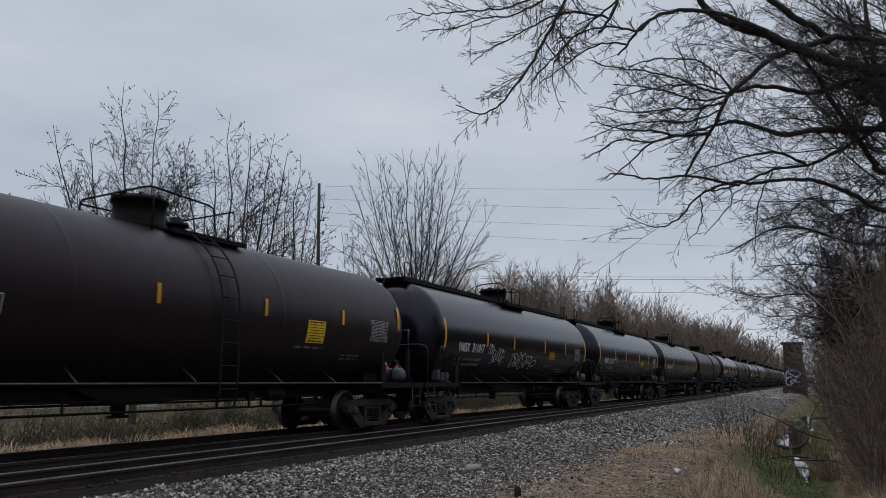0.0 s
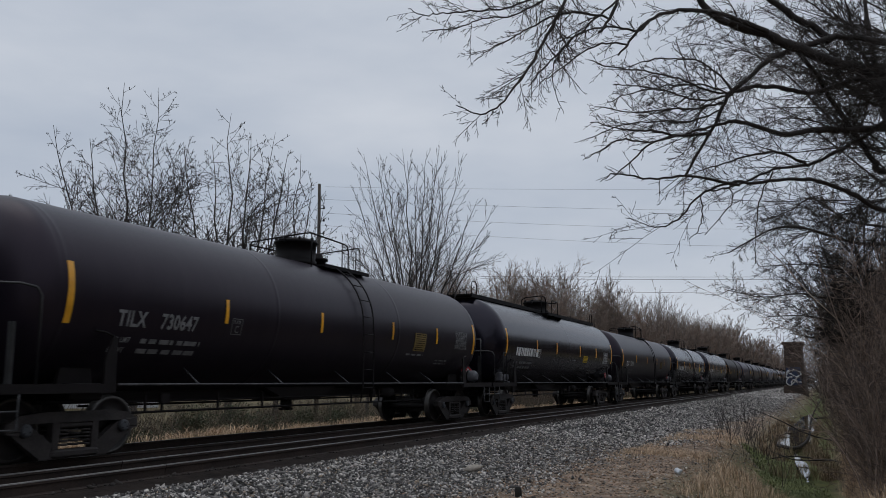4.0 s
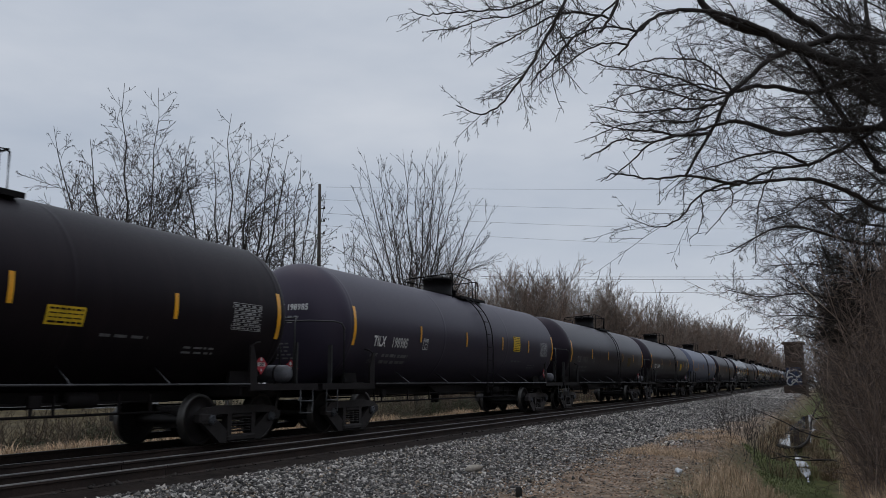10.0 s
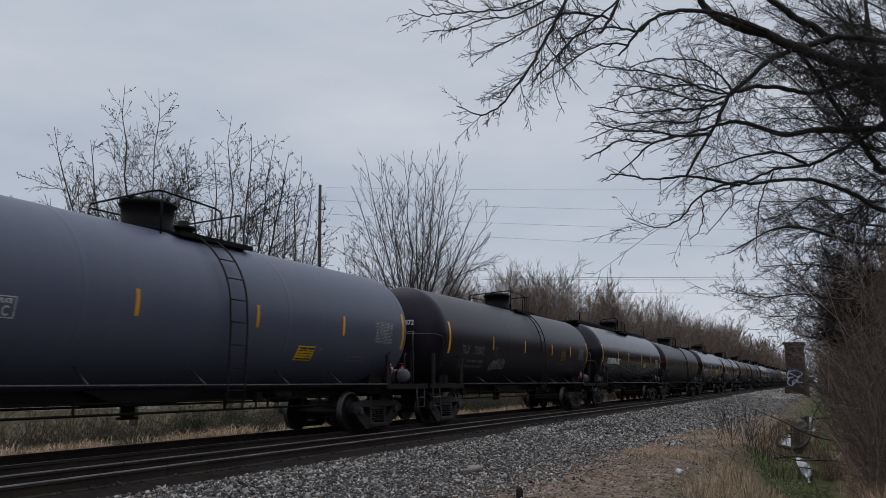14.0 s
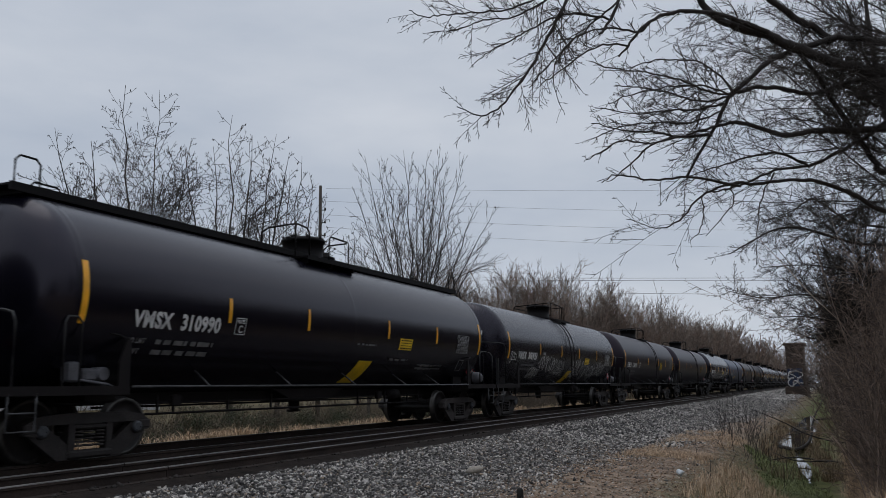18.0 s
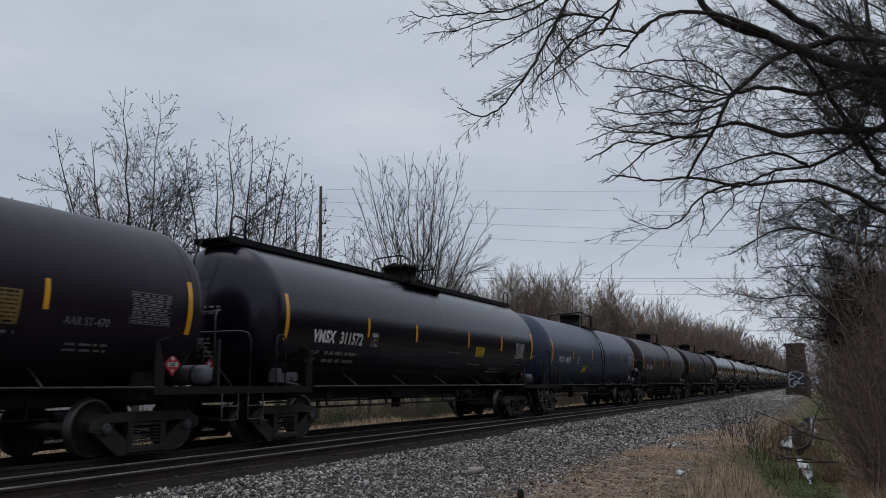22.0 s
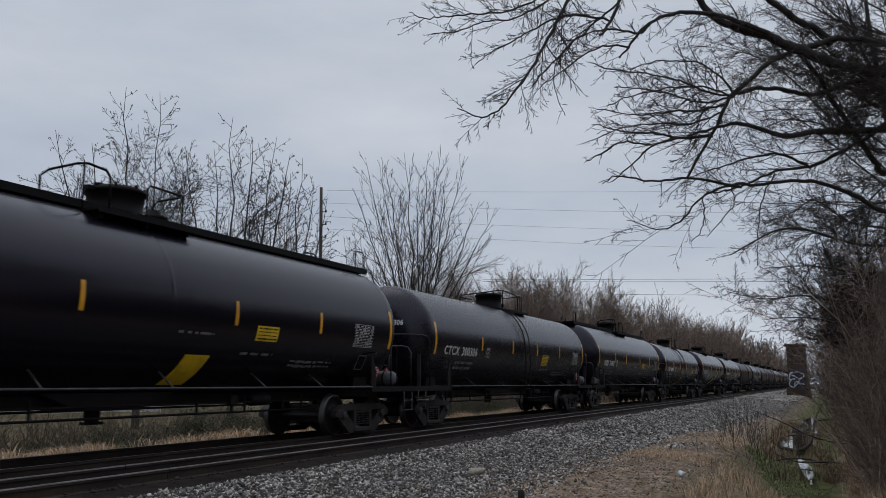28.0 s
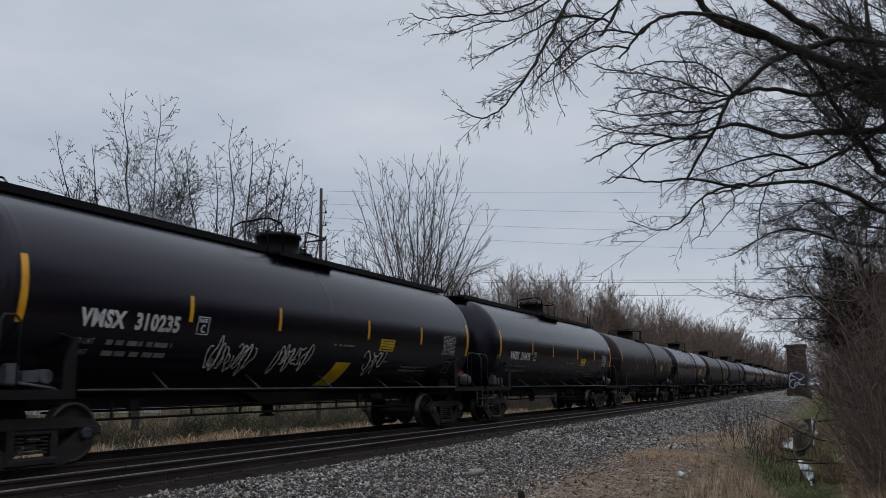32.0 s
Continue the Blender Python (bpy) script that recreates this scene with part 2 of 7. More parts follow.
def ground_material():
    """Soil sheet: stone dust near the track, darkened for the shade between stones, leaf-brown soil, mossy green and
    field grass, mixed by broad noise.
    """
    m = bpy.data.materials.new("soil_and_turf")
    m.use_nodes = True
    n, l = m.node_tree.nodes, m.node_tree.links
    b = n["Principled BSDF"]
    b.inputs["Roughness"].default_value = 0.95
    b.inputs["Specular IOR Level"].default_value = 0.15
    geo = n.new("ShaderNodeNewGeometry")
    sep = n.new("ShaderNodeSeparateXYZ")
    l.new(geo.outputs["Position"], sep.inputs[0])

    def noise_at(scale, detail=6.0):
        t = n.new("ShaderNodeTexNoise")
        t.inputs["Scale"].default_value, t.inputs["Detail"].default_value = scale, detail
        l.new(geo.outputs["Position"], t.inputs["Vector"])
        return t.outputs["Fac"]

    def ramp(src, a, ca, z, cz):
        r = n.new("ShaderNodeValToRGB")
        r.color_ramp.elements[0].position, r.color_ramp.elements[0].color = a, (*ca, 1)
        r.color_ramp.elements[1].position, r.color_ramp.elements[1].color = z, (*cz, 1)
        l.new(src, r.inputs[0])
        return r.outputs[0]

    def mix(fac, a, c):
        x = n.new("ShaderNodeMixRGB")
        l.new(fac, x.inputs[0])
        l.new(a, x.inputs[1])
        l.new(c, x.inputs[2])
        return x.outputs[0]

    def band(lo, hi, wobble=0.8, slide=0.0):
        """0 below lo, 1 above hi, across the track's direction, with a ragged edge."""
        w = n.new("ShaderNodeMath")
        w.operation, w.inputs[1].default_value = "MULTIPLY_ADD", wobble
        l.new(edge, w.inputs[0])
        l.new(sep.outputs["Y"], w.inputs[2])
        r = n.new("ShaderNodeMapRange")
        r.inputs["From Min"].default_value, r.inputs["From Max"].default_value = lo + wobble / 2, hi + wobble / 2
        if slide:
            s = n.new("ShaderNodeMapRange")
            s.inputs["From Min"].default_value, s.inputs["From Max"].default_value, s.inputs["To Max"].default_value = 16.0, 58.0, slide
            l.new(sep.outputs["X"], s.inputs["Value"])
            add = n.new("ShaderNodeMath")
            l.new(w.outputs[0], add.inputs[0])
            l.new(s.outputs[0], add.inputs[1])
            l.new(add.outputs[0], r.inputs["Value"])
        else:
            l.new(w.outputs[0], r.inputs["Value"])
        return r.outputs[0]

    edge = noise_at(0.7, 5)
    soil = ramp(noise_at(3.0, 8), 0.35, (0.115, 0.088, 0.068), 0.7, (0.37, 0.275, 0.20))
    turf = ramp(noise_at(1.6, 8), 0.35, (0.055, 0.066, 0.024), 0.65, (0.13, 0.13, 0.05))
    # this dark ramp paints the shadowed gaps between ballast stones
    dust = ramp(noise_at(9.0, 8), 0.3, (0.022, 0.021, 0.021), 0.7, (0.075, 0.072, 0.070))
    dark_bed = ramp(noise_at(4.0, 8), 0.3, (0.011, 0.0082, 0.0070), 0.7, (0.032, 0.024, 0.020))
    field = ramp(noise_at(0.25, 8), 0.35, (0.070, 0.056, 0.030), 0.65, (0.125, 0.098, 0.052))
    floor = ramp(noise_at(2.2, 8), 0.35, (0.15, 0.114, 0.084), 0.65, (0.36, 0.27, 0.19))
    turf = mix(band(-0.7, 0.1), floor, turf)
    col = mix(band(1.6, 3.0), turf, soil)
    col = mix(band(4.6, 5.4, 0.8, 2.0), col, dust)
    col = mix(band(8.05, 8.35, 0.3), col, dark_bed)
    col = mix(band(13.2, 14.2), col, field)
    l.new(col, b.inputs["Base Color"])
    bp = n.new("ShaderNodeBump")
    bp.inputs["Strength"].default_value, bp.inputs["Distance"].default_value = 0.6, 0.03
    l.new(noise_at(14.0, 8), bp.inputs["Height"])
    l.new(bp.outputs[0], b.inputs["Normal"])
    return m


M_GROUND = ground_material()


def water_material():
    m = bpy.data.materials.new("still_ditch_water")
    m.use_nodes = True
    b = m.node_tree.nodes["Principled BSDF"]
    b.inputs["Base Color"].default_value = (0.012, 0.012, 0.010, 1)
    b.inputs["Roughness"].default_value = 0.03
    t, bp = m.node_tree.nodes.new("ShaderNodeTexNoise"), m.node_tree.nodes.new("ShaderNodeBump")
    t.inputs["Scale"].default_value = 1.5
    bp.inputs["Strength"].default_value, bp.inputs["Distance"].default_value = 0.05, 0.02
    m.node_tree.links.new(t.outputs["Fac"], bp.inputs["Height"])
    m.node_tree.links.new(bp.outputs[0], b.inputs["Normal"])
    return m


M_WATER = water_material()


# ------------------------------------------------------------ mesh builders
class Build:
    """Gathers vertices and faces of one mesh out of boxes, bars, tubes and prisms."""

    def __init__(self):
        self.v, self.f, self.mi, self.sm = [], [], [], []

    def add(self, verts, faces, mi=0, smooth=False):
        o = len(self.v)
        self.v += [tuple(p) for p in verts]
        self.f += [tuple(i + o for i in f) for f in faces]
        self.mi += [mi] * len(faces)
        self.sm += [smooth] * len(faces)
        return self

    def box(self, c, s, mi=0, rot=None, bevel=0.0):
        x, y, z = (k / 2 for k in s)
        if bevel > 0:
            e = min(bevel, 0.45 * min(s))
            ring = [(-x + e, -y), (x - e, -y), (x, -y + e), (x, y - e), (x - e, y), (-x + e, y), (-x, y - e), (-x, -y + e)]
            inner = [(a * (1 - e / x), b * (1 - e / y)) for a, b in ring]
            pts = [(a, b, -z) for a, b in inner] + [(a, b, -z + e) for a, b in ring]
            pts += [(a, b, z - e) for a, b in ring] + [(a, b, z) for a, b in inner]
            fs = [tuple(range(7, -1, -1)), tuple(range(24, 32))]
            for k in range(3):
                fs += [(k * 8 + i, k * 8 + (i + 1) % 8, k * 8 + 8 + (i + 1) % 8, k * 8 + 8 + i) for i in range(8)]
        else:
            pts = [(a, b, d) for d in (-z, z) for a, b in ((-x, -y), (x, -y), (x, y), (-x, y))]
            fs = [(3, 2, 1, 0), (4, 5, 6, 7), (0, 1, 5, 4), (1, 2, 6, 5), (2, 3, 7, 6), (3, 0, 4, 7)]
        if rot:
            e = Euler([radians(a) for a in rot]).to_matrix()
            pts = [e @ Vector(p) for p in pts]
        return self.add([(p[0] + c[0], p[1] + c[1], p[2] + c[2]) for p in pts], fs, mi)

    def tube(self, pts, r, sides=6, mi=0, caps=True, smooth=True):
        """A bent round bar through pts; r is one radius or one per point."""
        pts = [Vector(p) for p in pts]
        rs = r if isinstance(r, (list, tuple)) else [r] * len(pts)
        vs, fs = [], []
        ref = Vector((0, 0, 1))
        d0 = (pts[-1] - pts[0])
        if d0.length == 0 or abs(d0.normalized().z) > 0.9:
            ref = Vector((1, 0, 0))
        for i, p in enumerate(pts):
            d = (pts[min(i + 1, len(pts) - 1)] - pts[max(i - 1, 0)]).normalized()
            u = d.cross(ref)
            if u.length < 1e-4:
                u = d.cross(Vector((0, 1, 0)))
            u.normalize()
            w = u.cross(d)
            for k in range(sides):
                a = 2 * math.pi * k / sides
                vs.append(p + (u * math.cos(a) + w * math.sin(a)) * rs[i])
        for i in range(len(pts) - 1):
            for k in range(sides):
                k2 = (k + 1) % sides
                fs.append((i * sides + k, i * sides + k2, (i + 1) * sides + k2, (i + 1) * sides + k))
        if caps:
            fs += [tuple(range(sides - 1, -1, -1)), tuple((len(pts) - 1) * sides + k for k in range(sides))]
        return self.add(vs, fs, mi, smooth)

    def lathe(self, profile, axis="x", centre=(0, 0, 0), sides=24, mi=0, smooth=True, mis=None):
        """A body of revolution: profile rows are (along the axis, radius)."""
        vs, fs, mm = [], [], []
        for h, r in profile:
            for k in range(sides):
                a = 2 * math.pi * k / sides
                c, s = r * math.cos(a), r * math.sin(a)
                p = {"x": (h, c, s), "y": (s, h, c), "z": (c, s, h)}[axis]
                vs.append((p[0] + centre[0], p[1] + centre[1], p[2] + centre[2]))
        for i in range(len(profile) - 1):
            for k in range(sides):
                k2 = (k + 1) % sides
                fs.append((i * sides + k, i * sides + k2, (i + 1) * sides + k2, (i + 1) * sides + k))
                mm.append(mis[i] if mis else mi)
        o = len(self.v)
        self.add(vs, fs, mi, smooth)
        self.mi[-len(mm):] = mm
        last = (len(profile) - 1) * sides
        self.add([], [], mi)
        self.f += [tuple(o + k for k in range(sides - 1, -1, -1)), tuple(o + last + k for k in range(sides))]
        self.mi += [mm[0], mm[-1]]
        self.sm += [False, False]
        return self

    def prism(self, outline, y0, y1, mi=0):
        """An outline in the xz plane, given thickness from y0 to y1."""
        n = len(outline)
        vs = [(x, y0, z) for x, z in outline] + [(x, y1, z) for x, z in outline]
        fs = [tuple(range(n)), tuple(range(2 * n - 1, n - 1, -1))]
        fs += [(i, n + i, n + (i + 1) % n, (i + 1) % n) for i in range(n)]
        return self.add(vs, fs, mi)

    def mesh(self, name, *mats):
        me = bpy.data.meshes.new(name)
        me.from_pydata(self.v, [], self.f)
        for m in mats:
            me.materials.append(m)
        me.polygons.foreach_set("material_index", self.mi)
        me.polygons.foreach_set("use_smooth", self.sm)
        me.update()
        return me


def thing(name, label, category, group="", kind=""):
    return tagged(new(name), label, category, group, kind)


def part(name, me, parent, label=""):
    ob = new(name, me)
    ob.parent = parent
    if label:
        ob["label"] = label
    return ob


def solid(name, me, label, category, group="", kind=""):
    return tagged(new(name, me), label, category, group, kind)


# ------------------------------------------------------------ ground, ditch and water
TRACK_Y = 11.2


def ease(a, b, x):
    t = min(max((x - a) / (b - a), 0.0), 1.0)
    return t * t * (3 - 2 * t)


def ditch_line(x):
    return 0.45 + 0.90 * ease(19.0, 38.0, x) - 0.006 * max(min(x, 90.0) - 40.0, 0.0)


def height(x, y):
    if y > 13.2:
        z = -0.26 - 0.56 * ease(13.2, 16.5, y)
    elif y > 8.3:
        z = -0.30 + 0.04 * ease(8.55, 8.85, y)
    else:
        z = -0.30 - 0.30 * ease(8.3, 5.0, y) - 0.06 * ease(5.0, 2.0, y)
    d = abs(y - ditch_line(x))
    z -= 0.78 * ease(9.0, 17.0, x) * (1 - ease(0.5, 2.3, d))
    z += 0.5 * ease(-2.0, -5.0, y)
    if y < 7.5 or y > 13.5:
        z += 0.05 * noise.noise((x * 0.6, y * 0.6, 0)) + 0.10 * noise.noise((x * 0.13, y * 0.13, 3.0))
    return z


def graded(lo, hi, fine_lo, fine_hi, step, growth=1.22):
    out, v, s = [], fine_lo, step
    while v <= fine_hi:
        out.append(v)
        v += step
    v = out[-1]
    while v < hi:
        s *= growth
        v += s
        out.append(min(v, hi))
    v, s, low = fine_lo, step, []
    while v > lo:
        s *= growth
        v -= s
        low.append(max(v, lo))
    return low[::-1] + out


def make_ground():
    xs = graded(-2500, 2500, -2, 62, 0.4)
    ys = graded(-2500, 2500, -4, 18, 0.2)
    b = Build()
    vs = [(x, y, height(x, y)) for x in xs for y in ys]
    n = len(ys)
    fs = [(i * n + j, (i + 1) * n + j, (i + 1) * n + j + 1, i * n + j + 1)
          for i in range(len(xs) - 1) for j in range(n - 1)]
    b.add(vs, fs, 0, True)
    return solid("ground", b.mesh("ground", M_GROUND),
                 "brown soil and turf sloping from a gravel railway bed to a ditch", "ground", kind="structure")


make_ground()


def make_water():
    b = Build()
    left, right = [], []
    for i in range(150):
        x = 22.5 + i * 0.30
        wide = (0.085 + 0.485 * ease(32.0, 37.0, x)) * min(1.0, (i + 0.3) / 9, (149.3 - i) / 50) ** 0.5 * (1 + 0.5 * noise.noise((x * 0.8, 2.0, 7.0)) + 0.7 * noise.noise((x * 2.6, 5.0, 1.0)))
        c = ditch_line(x)
        left.append((x, c + wide + 0.06 * math.sin(x * 0.53), -1.29))
        right.append((x, c - wide + 0.08 * math.sin(x * 0.61 + 1), -1.29))
    k = len(left)
    b.add(left + right, [(i, k + i, k + i + 1, i + 1) for i in range(k - 1)], 0, True)
    return solid("water", b.mesh("water", M_WATER), "still dark water in a ditch reflecting the sky", "puddle",
                 kind="structure")


make_water()


# ------------------------------------------------------------ railway track
def rail_profile(b, y, z_top, x0, x1, side, head, lean=0.0):
    """A flat-bottomed rail along x: head, web and foot."""
    sec = [(-0.036, 0.0), (0.036, 0.0), (0.038, -0.012), (0.036, -0.042), (0.010, -0.052), (0.009, -0.150), (0.070, -0.168),
           (0.070, -0.180), (-0.070, -0.180), (-0.070, -0.168), (-0.009, -0.150), (-0.010, -0.052), (-0.036, -0.042),
           (-0.038, -0.012)]
    n, step = len(sec), 6.0
    count = max(int((x1 - x0) / step), 1)
    vs = []
    for i in range(count + 1):
        x = x0 + (x1 - x0) * i / count
        w = lean * math.sin(x * 0.11)
        vs += [(x, y + a + w, z_top + c) for a, c in sec]
    for i in range(count):
        for k in range(n):
            k2 = (k + 1) % n
            b.f.append((len(b.v) + i * n + k, len(b.v) + (i + 1) * n + k, len(b.v) + (i + 1) * n + k2, len(b.v) + i * n + k2))
            b.mi.append(head if k in (0, n - 1, 1) else side)
            b.sm.append(False)
    o = len(b.v)
    b.v += vs
    b.f += [tuple(o + k for k in range(n)), tuple(o + count * n + k for k in range(n - 1, -1, -1))]
    b.mi += [side, side]
    b.sm += [False, False]
    return b


def make_track():
    track = thing("railway_track", "dark oily railway track on grey ballast", "railway track", kind="structure")
    for y in (TRACK_Y - 0.753, TRACK_Y + 0.753):
        part("running_rail", rail_profile(Build(), y, 0.0, -60, 900, 0, 1).mesh("running_rail", M_RAIL, M_RAILTOP), track)
    tie = Build().box((0, 0, 0), (0.23, 2.6, 0.18), bevel=0.015).mesh("tie", M_TIE)
    plate = Build().box((0, 0, 0), (0.19, 0.36, 0.02)).box((0.05, 0.11, 0.02), (0.03, 0.03, 0.03)).box(
        (-0.05, -0.11, 0.02), (0.03, 0.03, 0.03)).mesh("tie_plate", M_RAIL)
    rng = random.Random(8)
    for i in range(150):
        t = part("tie", tie, track)
        t.location = (2 + i * 0.508 + rng.uniform(-0.03, 0.03), TRACK_Y + rng.uniform(-0.04, 0.04), -0.295)
        if 8 < i < 60:
            for y in (-0.753, 0.753):
                p = part("tie_plate", plate, t)
                p.location = (0, y, 0.098)
    b = Build()
    for i in range(500):
        b.box((78.5 + i * 0.508, TRACK_Y, -0.295), (0.23, 2.6, 0.18))
    tagged(part("far_ties", b.mesh("far_ties", M_TIE), track), kind="stuff")


make_track()
for loose_y, loose_z in ((9.86, -0.066), (9.00, -0.085)):
    loose = thing("loose_rail", "long rusty spare rail lying beside the track", "rail", "spare rails beside the track")
    for start in range(-14, 400, 24):
        end = start + 24
        part("rail_length", rail_profile(Build(), loose_y, loose_z, start, end - 0.015, 0, 1).mesh("rail_length", M_RAIL, M_RAILDULL), loose)


# ------------------------------------------------------------ tank cars
SPEED = 16.9
TANK_R, TANK_Z, SHELL = 1.52, 2.48, 7.86
WHEEL_R, TRUCK_X, AXLE = 0.457, 7.05, 0.90
MESHES = {}


def cached(key, make):
    if key not in MESHES:
        MESHES[key] = make()
    return MESHES[key]


def on_tank(x, z, out=0.0):
    """The point of the tank's near flank at that height."""
    a = math.asin(max(-1, min(1, (z - TANK_Z) / TANK_R)))
    return (x, -(TANK_R + out) * math.cos(a), TANK_Z + (TANK_R + out) * math.sin(a))


def patch(x, z, w, h, out=0.007, slant=0.0, cols=1, rows=6, side=-1):
    """A thin sheet wrapped on the flank; slant shifts its top along the car."""
    b = Build()
    a0 = math.asin(max(-1, min(1, (z - h / 2 - TANK_Z) / TANK_R)))
    a1 = math.asin(max(-1, min(1, (z + h / 2 - TANK_Z) / TANK_R)))
    for layer in (0.0, out):
        for j in range(rows + 1):
            a = a0 + (a1 - a0) * j / rows
            for i in range(cols + 1):
                xx = x + w * (i / cols - 0.5) + slant * (j / rows - 0.5)
                b.v.append((xx, side * (TANK_R + layer) * math.cos(a), TANK_Z + (TANK_R + layer) * math.sin(a)))
    n, m = cols + 1, (cols + 1) * (rows + 1)
    for j in range(rows):
        for i in range(cols):
            q = (j * n + i, j * n + i + 1, (j + 1) * n + i + 1, (j + 1) * n + i)
            b.f.append(tuple(m + k for k in q))
    rim = [i for i in range(n)] + [j * n + n - 1 for j in range(1, rows + 1)]
    rim += [rows * n + i for i in range(n - 2, -1, -1)] + [j * n for j in range(rows - 1, 0, -1)]
    for k in range(len(rim)):
        a, c = rim[k], rim[(k + 1) % len(rim)]
        b.f.append((a, c, m + c, m + a))
    b.mi, b.sm = [0] * len(b.f), [False] * len(b.f)
    return b


def letters(text, size, spacing=1.08, shear=0.0, bold=0.0):
    """Vertices and faces of flat lettering, its lower left corner at the origin."""
    cu = bpy.data.curves.new("lettering", "FONT")
    cu.body, cu.size, cu.space_character, cu.resolution_u = text, size, spacing, 3
    cu.shear, cu.offset = shear, bold
    ob = bpy.data.objects.new("lettering", cu)
    scene.collection.objects.link(ob)
    me = bpy.data.meshes.new_from_object(ob)
    vs, fs = [tuple(v.co) for v in me.vertices], [tuple(p.vertices) for p in me.polygons]
    bpy.data.objects.remove(ob)
    bpy.data.curves.remove(cu)
    bpy.data.meshes.remove(me)
    return vs, fs


def flank_text(text, x, z, size, mat, squeeze=0.85, out=0.014, shear=0.0, bold=0.018):
    vs, fs = letters(text, size, 1.08, shear, bold)
    b = Build()
    b.add([on_tank(x + u * squeeze, z + v, out) for u, v, _ in vs], fs)
    return b.mesh("lettering", mat)


def head_point(y, z, out=0.012):
    """A point on the head that faces the camera's way."""
    q = 1 - (y * y + (z - TANK_Z) ** 2) / TANK_R ** 2
    return (-(SHELL + 0.64 * math.sqrt(max(q, 0.0))) - out, y, z)


def head_text(text, y, z, size, mat, squeeze=0.85):
    vs, fs = letters(text, size, 1.08, 0.0, 0.006)
    b = Build()
    b.add([head_point(y - u * squeeze, z + v) for u, v, _ in vs], fs)
    return b.mesh("lettering", mat)


def flank_bars(x, z, rows, w, h, gap, mat, seed):
    """Small stencilled lines too fine to read: broken bars."""
    b, rng = Build(), random.Random(seed)
    for r in range(rows):
        u = x
        while u < x + w:
            k = rng.uniform(0.07, 0.3)
            k = min(k, x + w - u)
            zz = z - r * (h + gap)
            b.add([on_tank(u, zz - h / 2, 0.012), on_tank(u + k, zz - h / 2, 0.012), on_tank(u + k, zz + h / 2, 0.012),
                   on_tank(u, zz + h / 2, 0.012)], [(0, 1, 2, 3)])
            u += k + rng.uniform(0.03, 0.1)
    return b.mesh("stencil_block", mat)


def head_bars(y, z, rows, w, h, gap, mat, seed):
    b, rng = Build(), random.Random(seed)
    for r in range(rows):
        u, end = 0.0, w * rng.uniform(0.6, 1)
        while u < end:
            k = rng.uniform(0.08, 0.22)
            zz = z - r * (h + gap)
            b.add([head_point(y - u, zz - h / 2), head_point(y - u - k, zz - h / 2), head_point(y - u - k, zz + h / 2),
                   head_point(y - u, zz + h / 2)], [(0, 1, 2, 3)])
            u += k + 0.05
    return b.mesh("stencil_block", mat)


def mesh_tank(mat, jacket):
    prof = []
    for k in range(10):
        a = math.pi / 2 * k / 9
        prof.append((-SHELL - 0.64 * math.cos(a), max(TANK_R * math.sin(a), 0.02)))
    seams = (-7.74, -2.6, 2.6, 7.60) if not jacket else (-7.74, 0.0, 7.60)
    for s in seams:
        prof += [(s - 0.09, TANK_R), (s - 0.03, TANK_R), (s - 0.02, TANK_R + 0.002), (s + 0.02, TANK_R + 0.002), (s + 0.03, TANK_R), (s + 0.09, TANK_R)]
    prof.append((-SHELL + 0.01, TANK_R))
    prof += [(-h - 0.15, r) for h, r in prof[9::-1]] + [(SHELL - 0.16, TANK_R)]
    prof = sorted(set(prof))
    return Build().lathe(prof, "x", (0, 0, TANK_Z), 56).mesh("tank", mat)


def mesh_dome():
    return Build().lathe([(3.90, 0.50), (4.03, 0.50), (4.03, 0.47), (4.44, 0.49), (4.44, 0.53), (4.50, 0.53), (4.50, 0.48),
                          (4.55, 0.44)], "z", (0.1, 0, 0), 28).mesh("manway_housing", M_SOOT)


def mesh_lid():
    b = Build().box((0.1, 0, 4.56), (0.9, 0.12, 0.05), bevel=0.01).box((-0.45, 0, 4.46), (0.22, 0.12, 0.10), bevel=0.02).box((0.65, 0, 4.44), (0.22, 0.12, 0.10), bevel=0.02)
    for a in range(8):
        c, s = math.cos(a * math.pi / 4), math.sin(a * math.pi / 4)
        b.lathe([(4.46, 0.03), (4.58, 0.03)], "z", (0.1 + 0.47 * c, 0.47 * s, 0), 6)
    return b.mesh("manway_lid", M_SOOT)


def mesh_valve():
    return Build().lathe([(3.95, 0.20), (4.16, 0.20), (4.16, 0.26), (4.22, 0.26), (4.22, 0.14), (4.34, 0.12)], "z",
                         (1.05, 0, 0), 18).mesh("safety_valve", M_SOOT)


def mesh_platform():
    """Grated step beside the manway, on brackets."""
    b = Build()
    b.box((1.15, -0.60, 3.90), (2.1, 0.42, 0.045)).box((1.15, -0.82, 3.89), (2.1, 0.03, 0.09))
    for x in (0.3, 0.9, 1.5, 2.05):
        b.box((x, -0.66, 3.82), (0.06, 0.06, 0.16))
    return b.mesh("platform", M_SOOT)


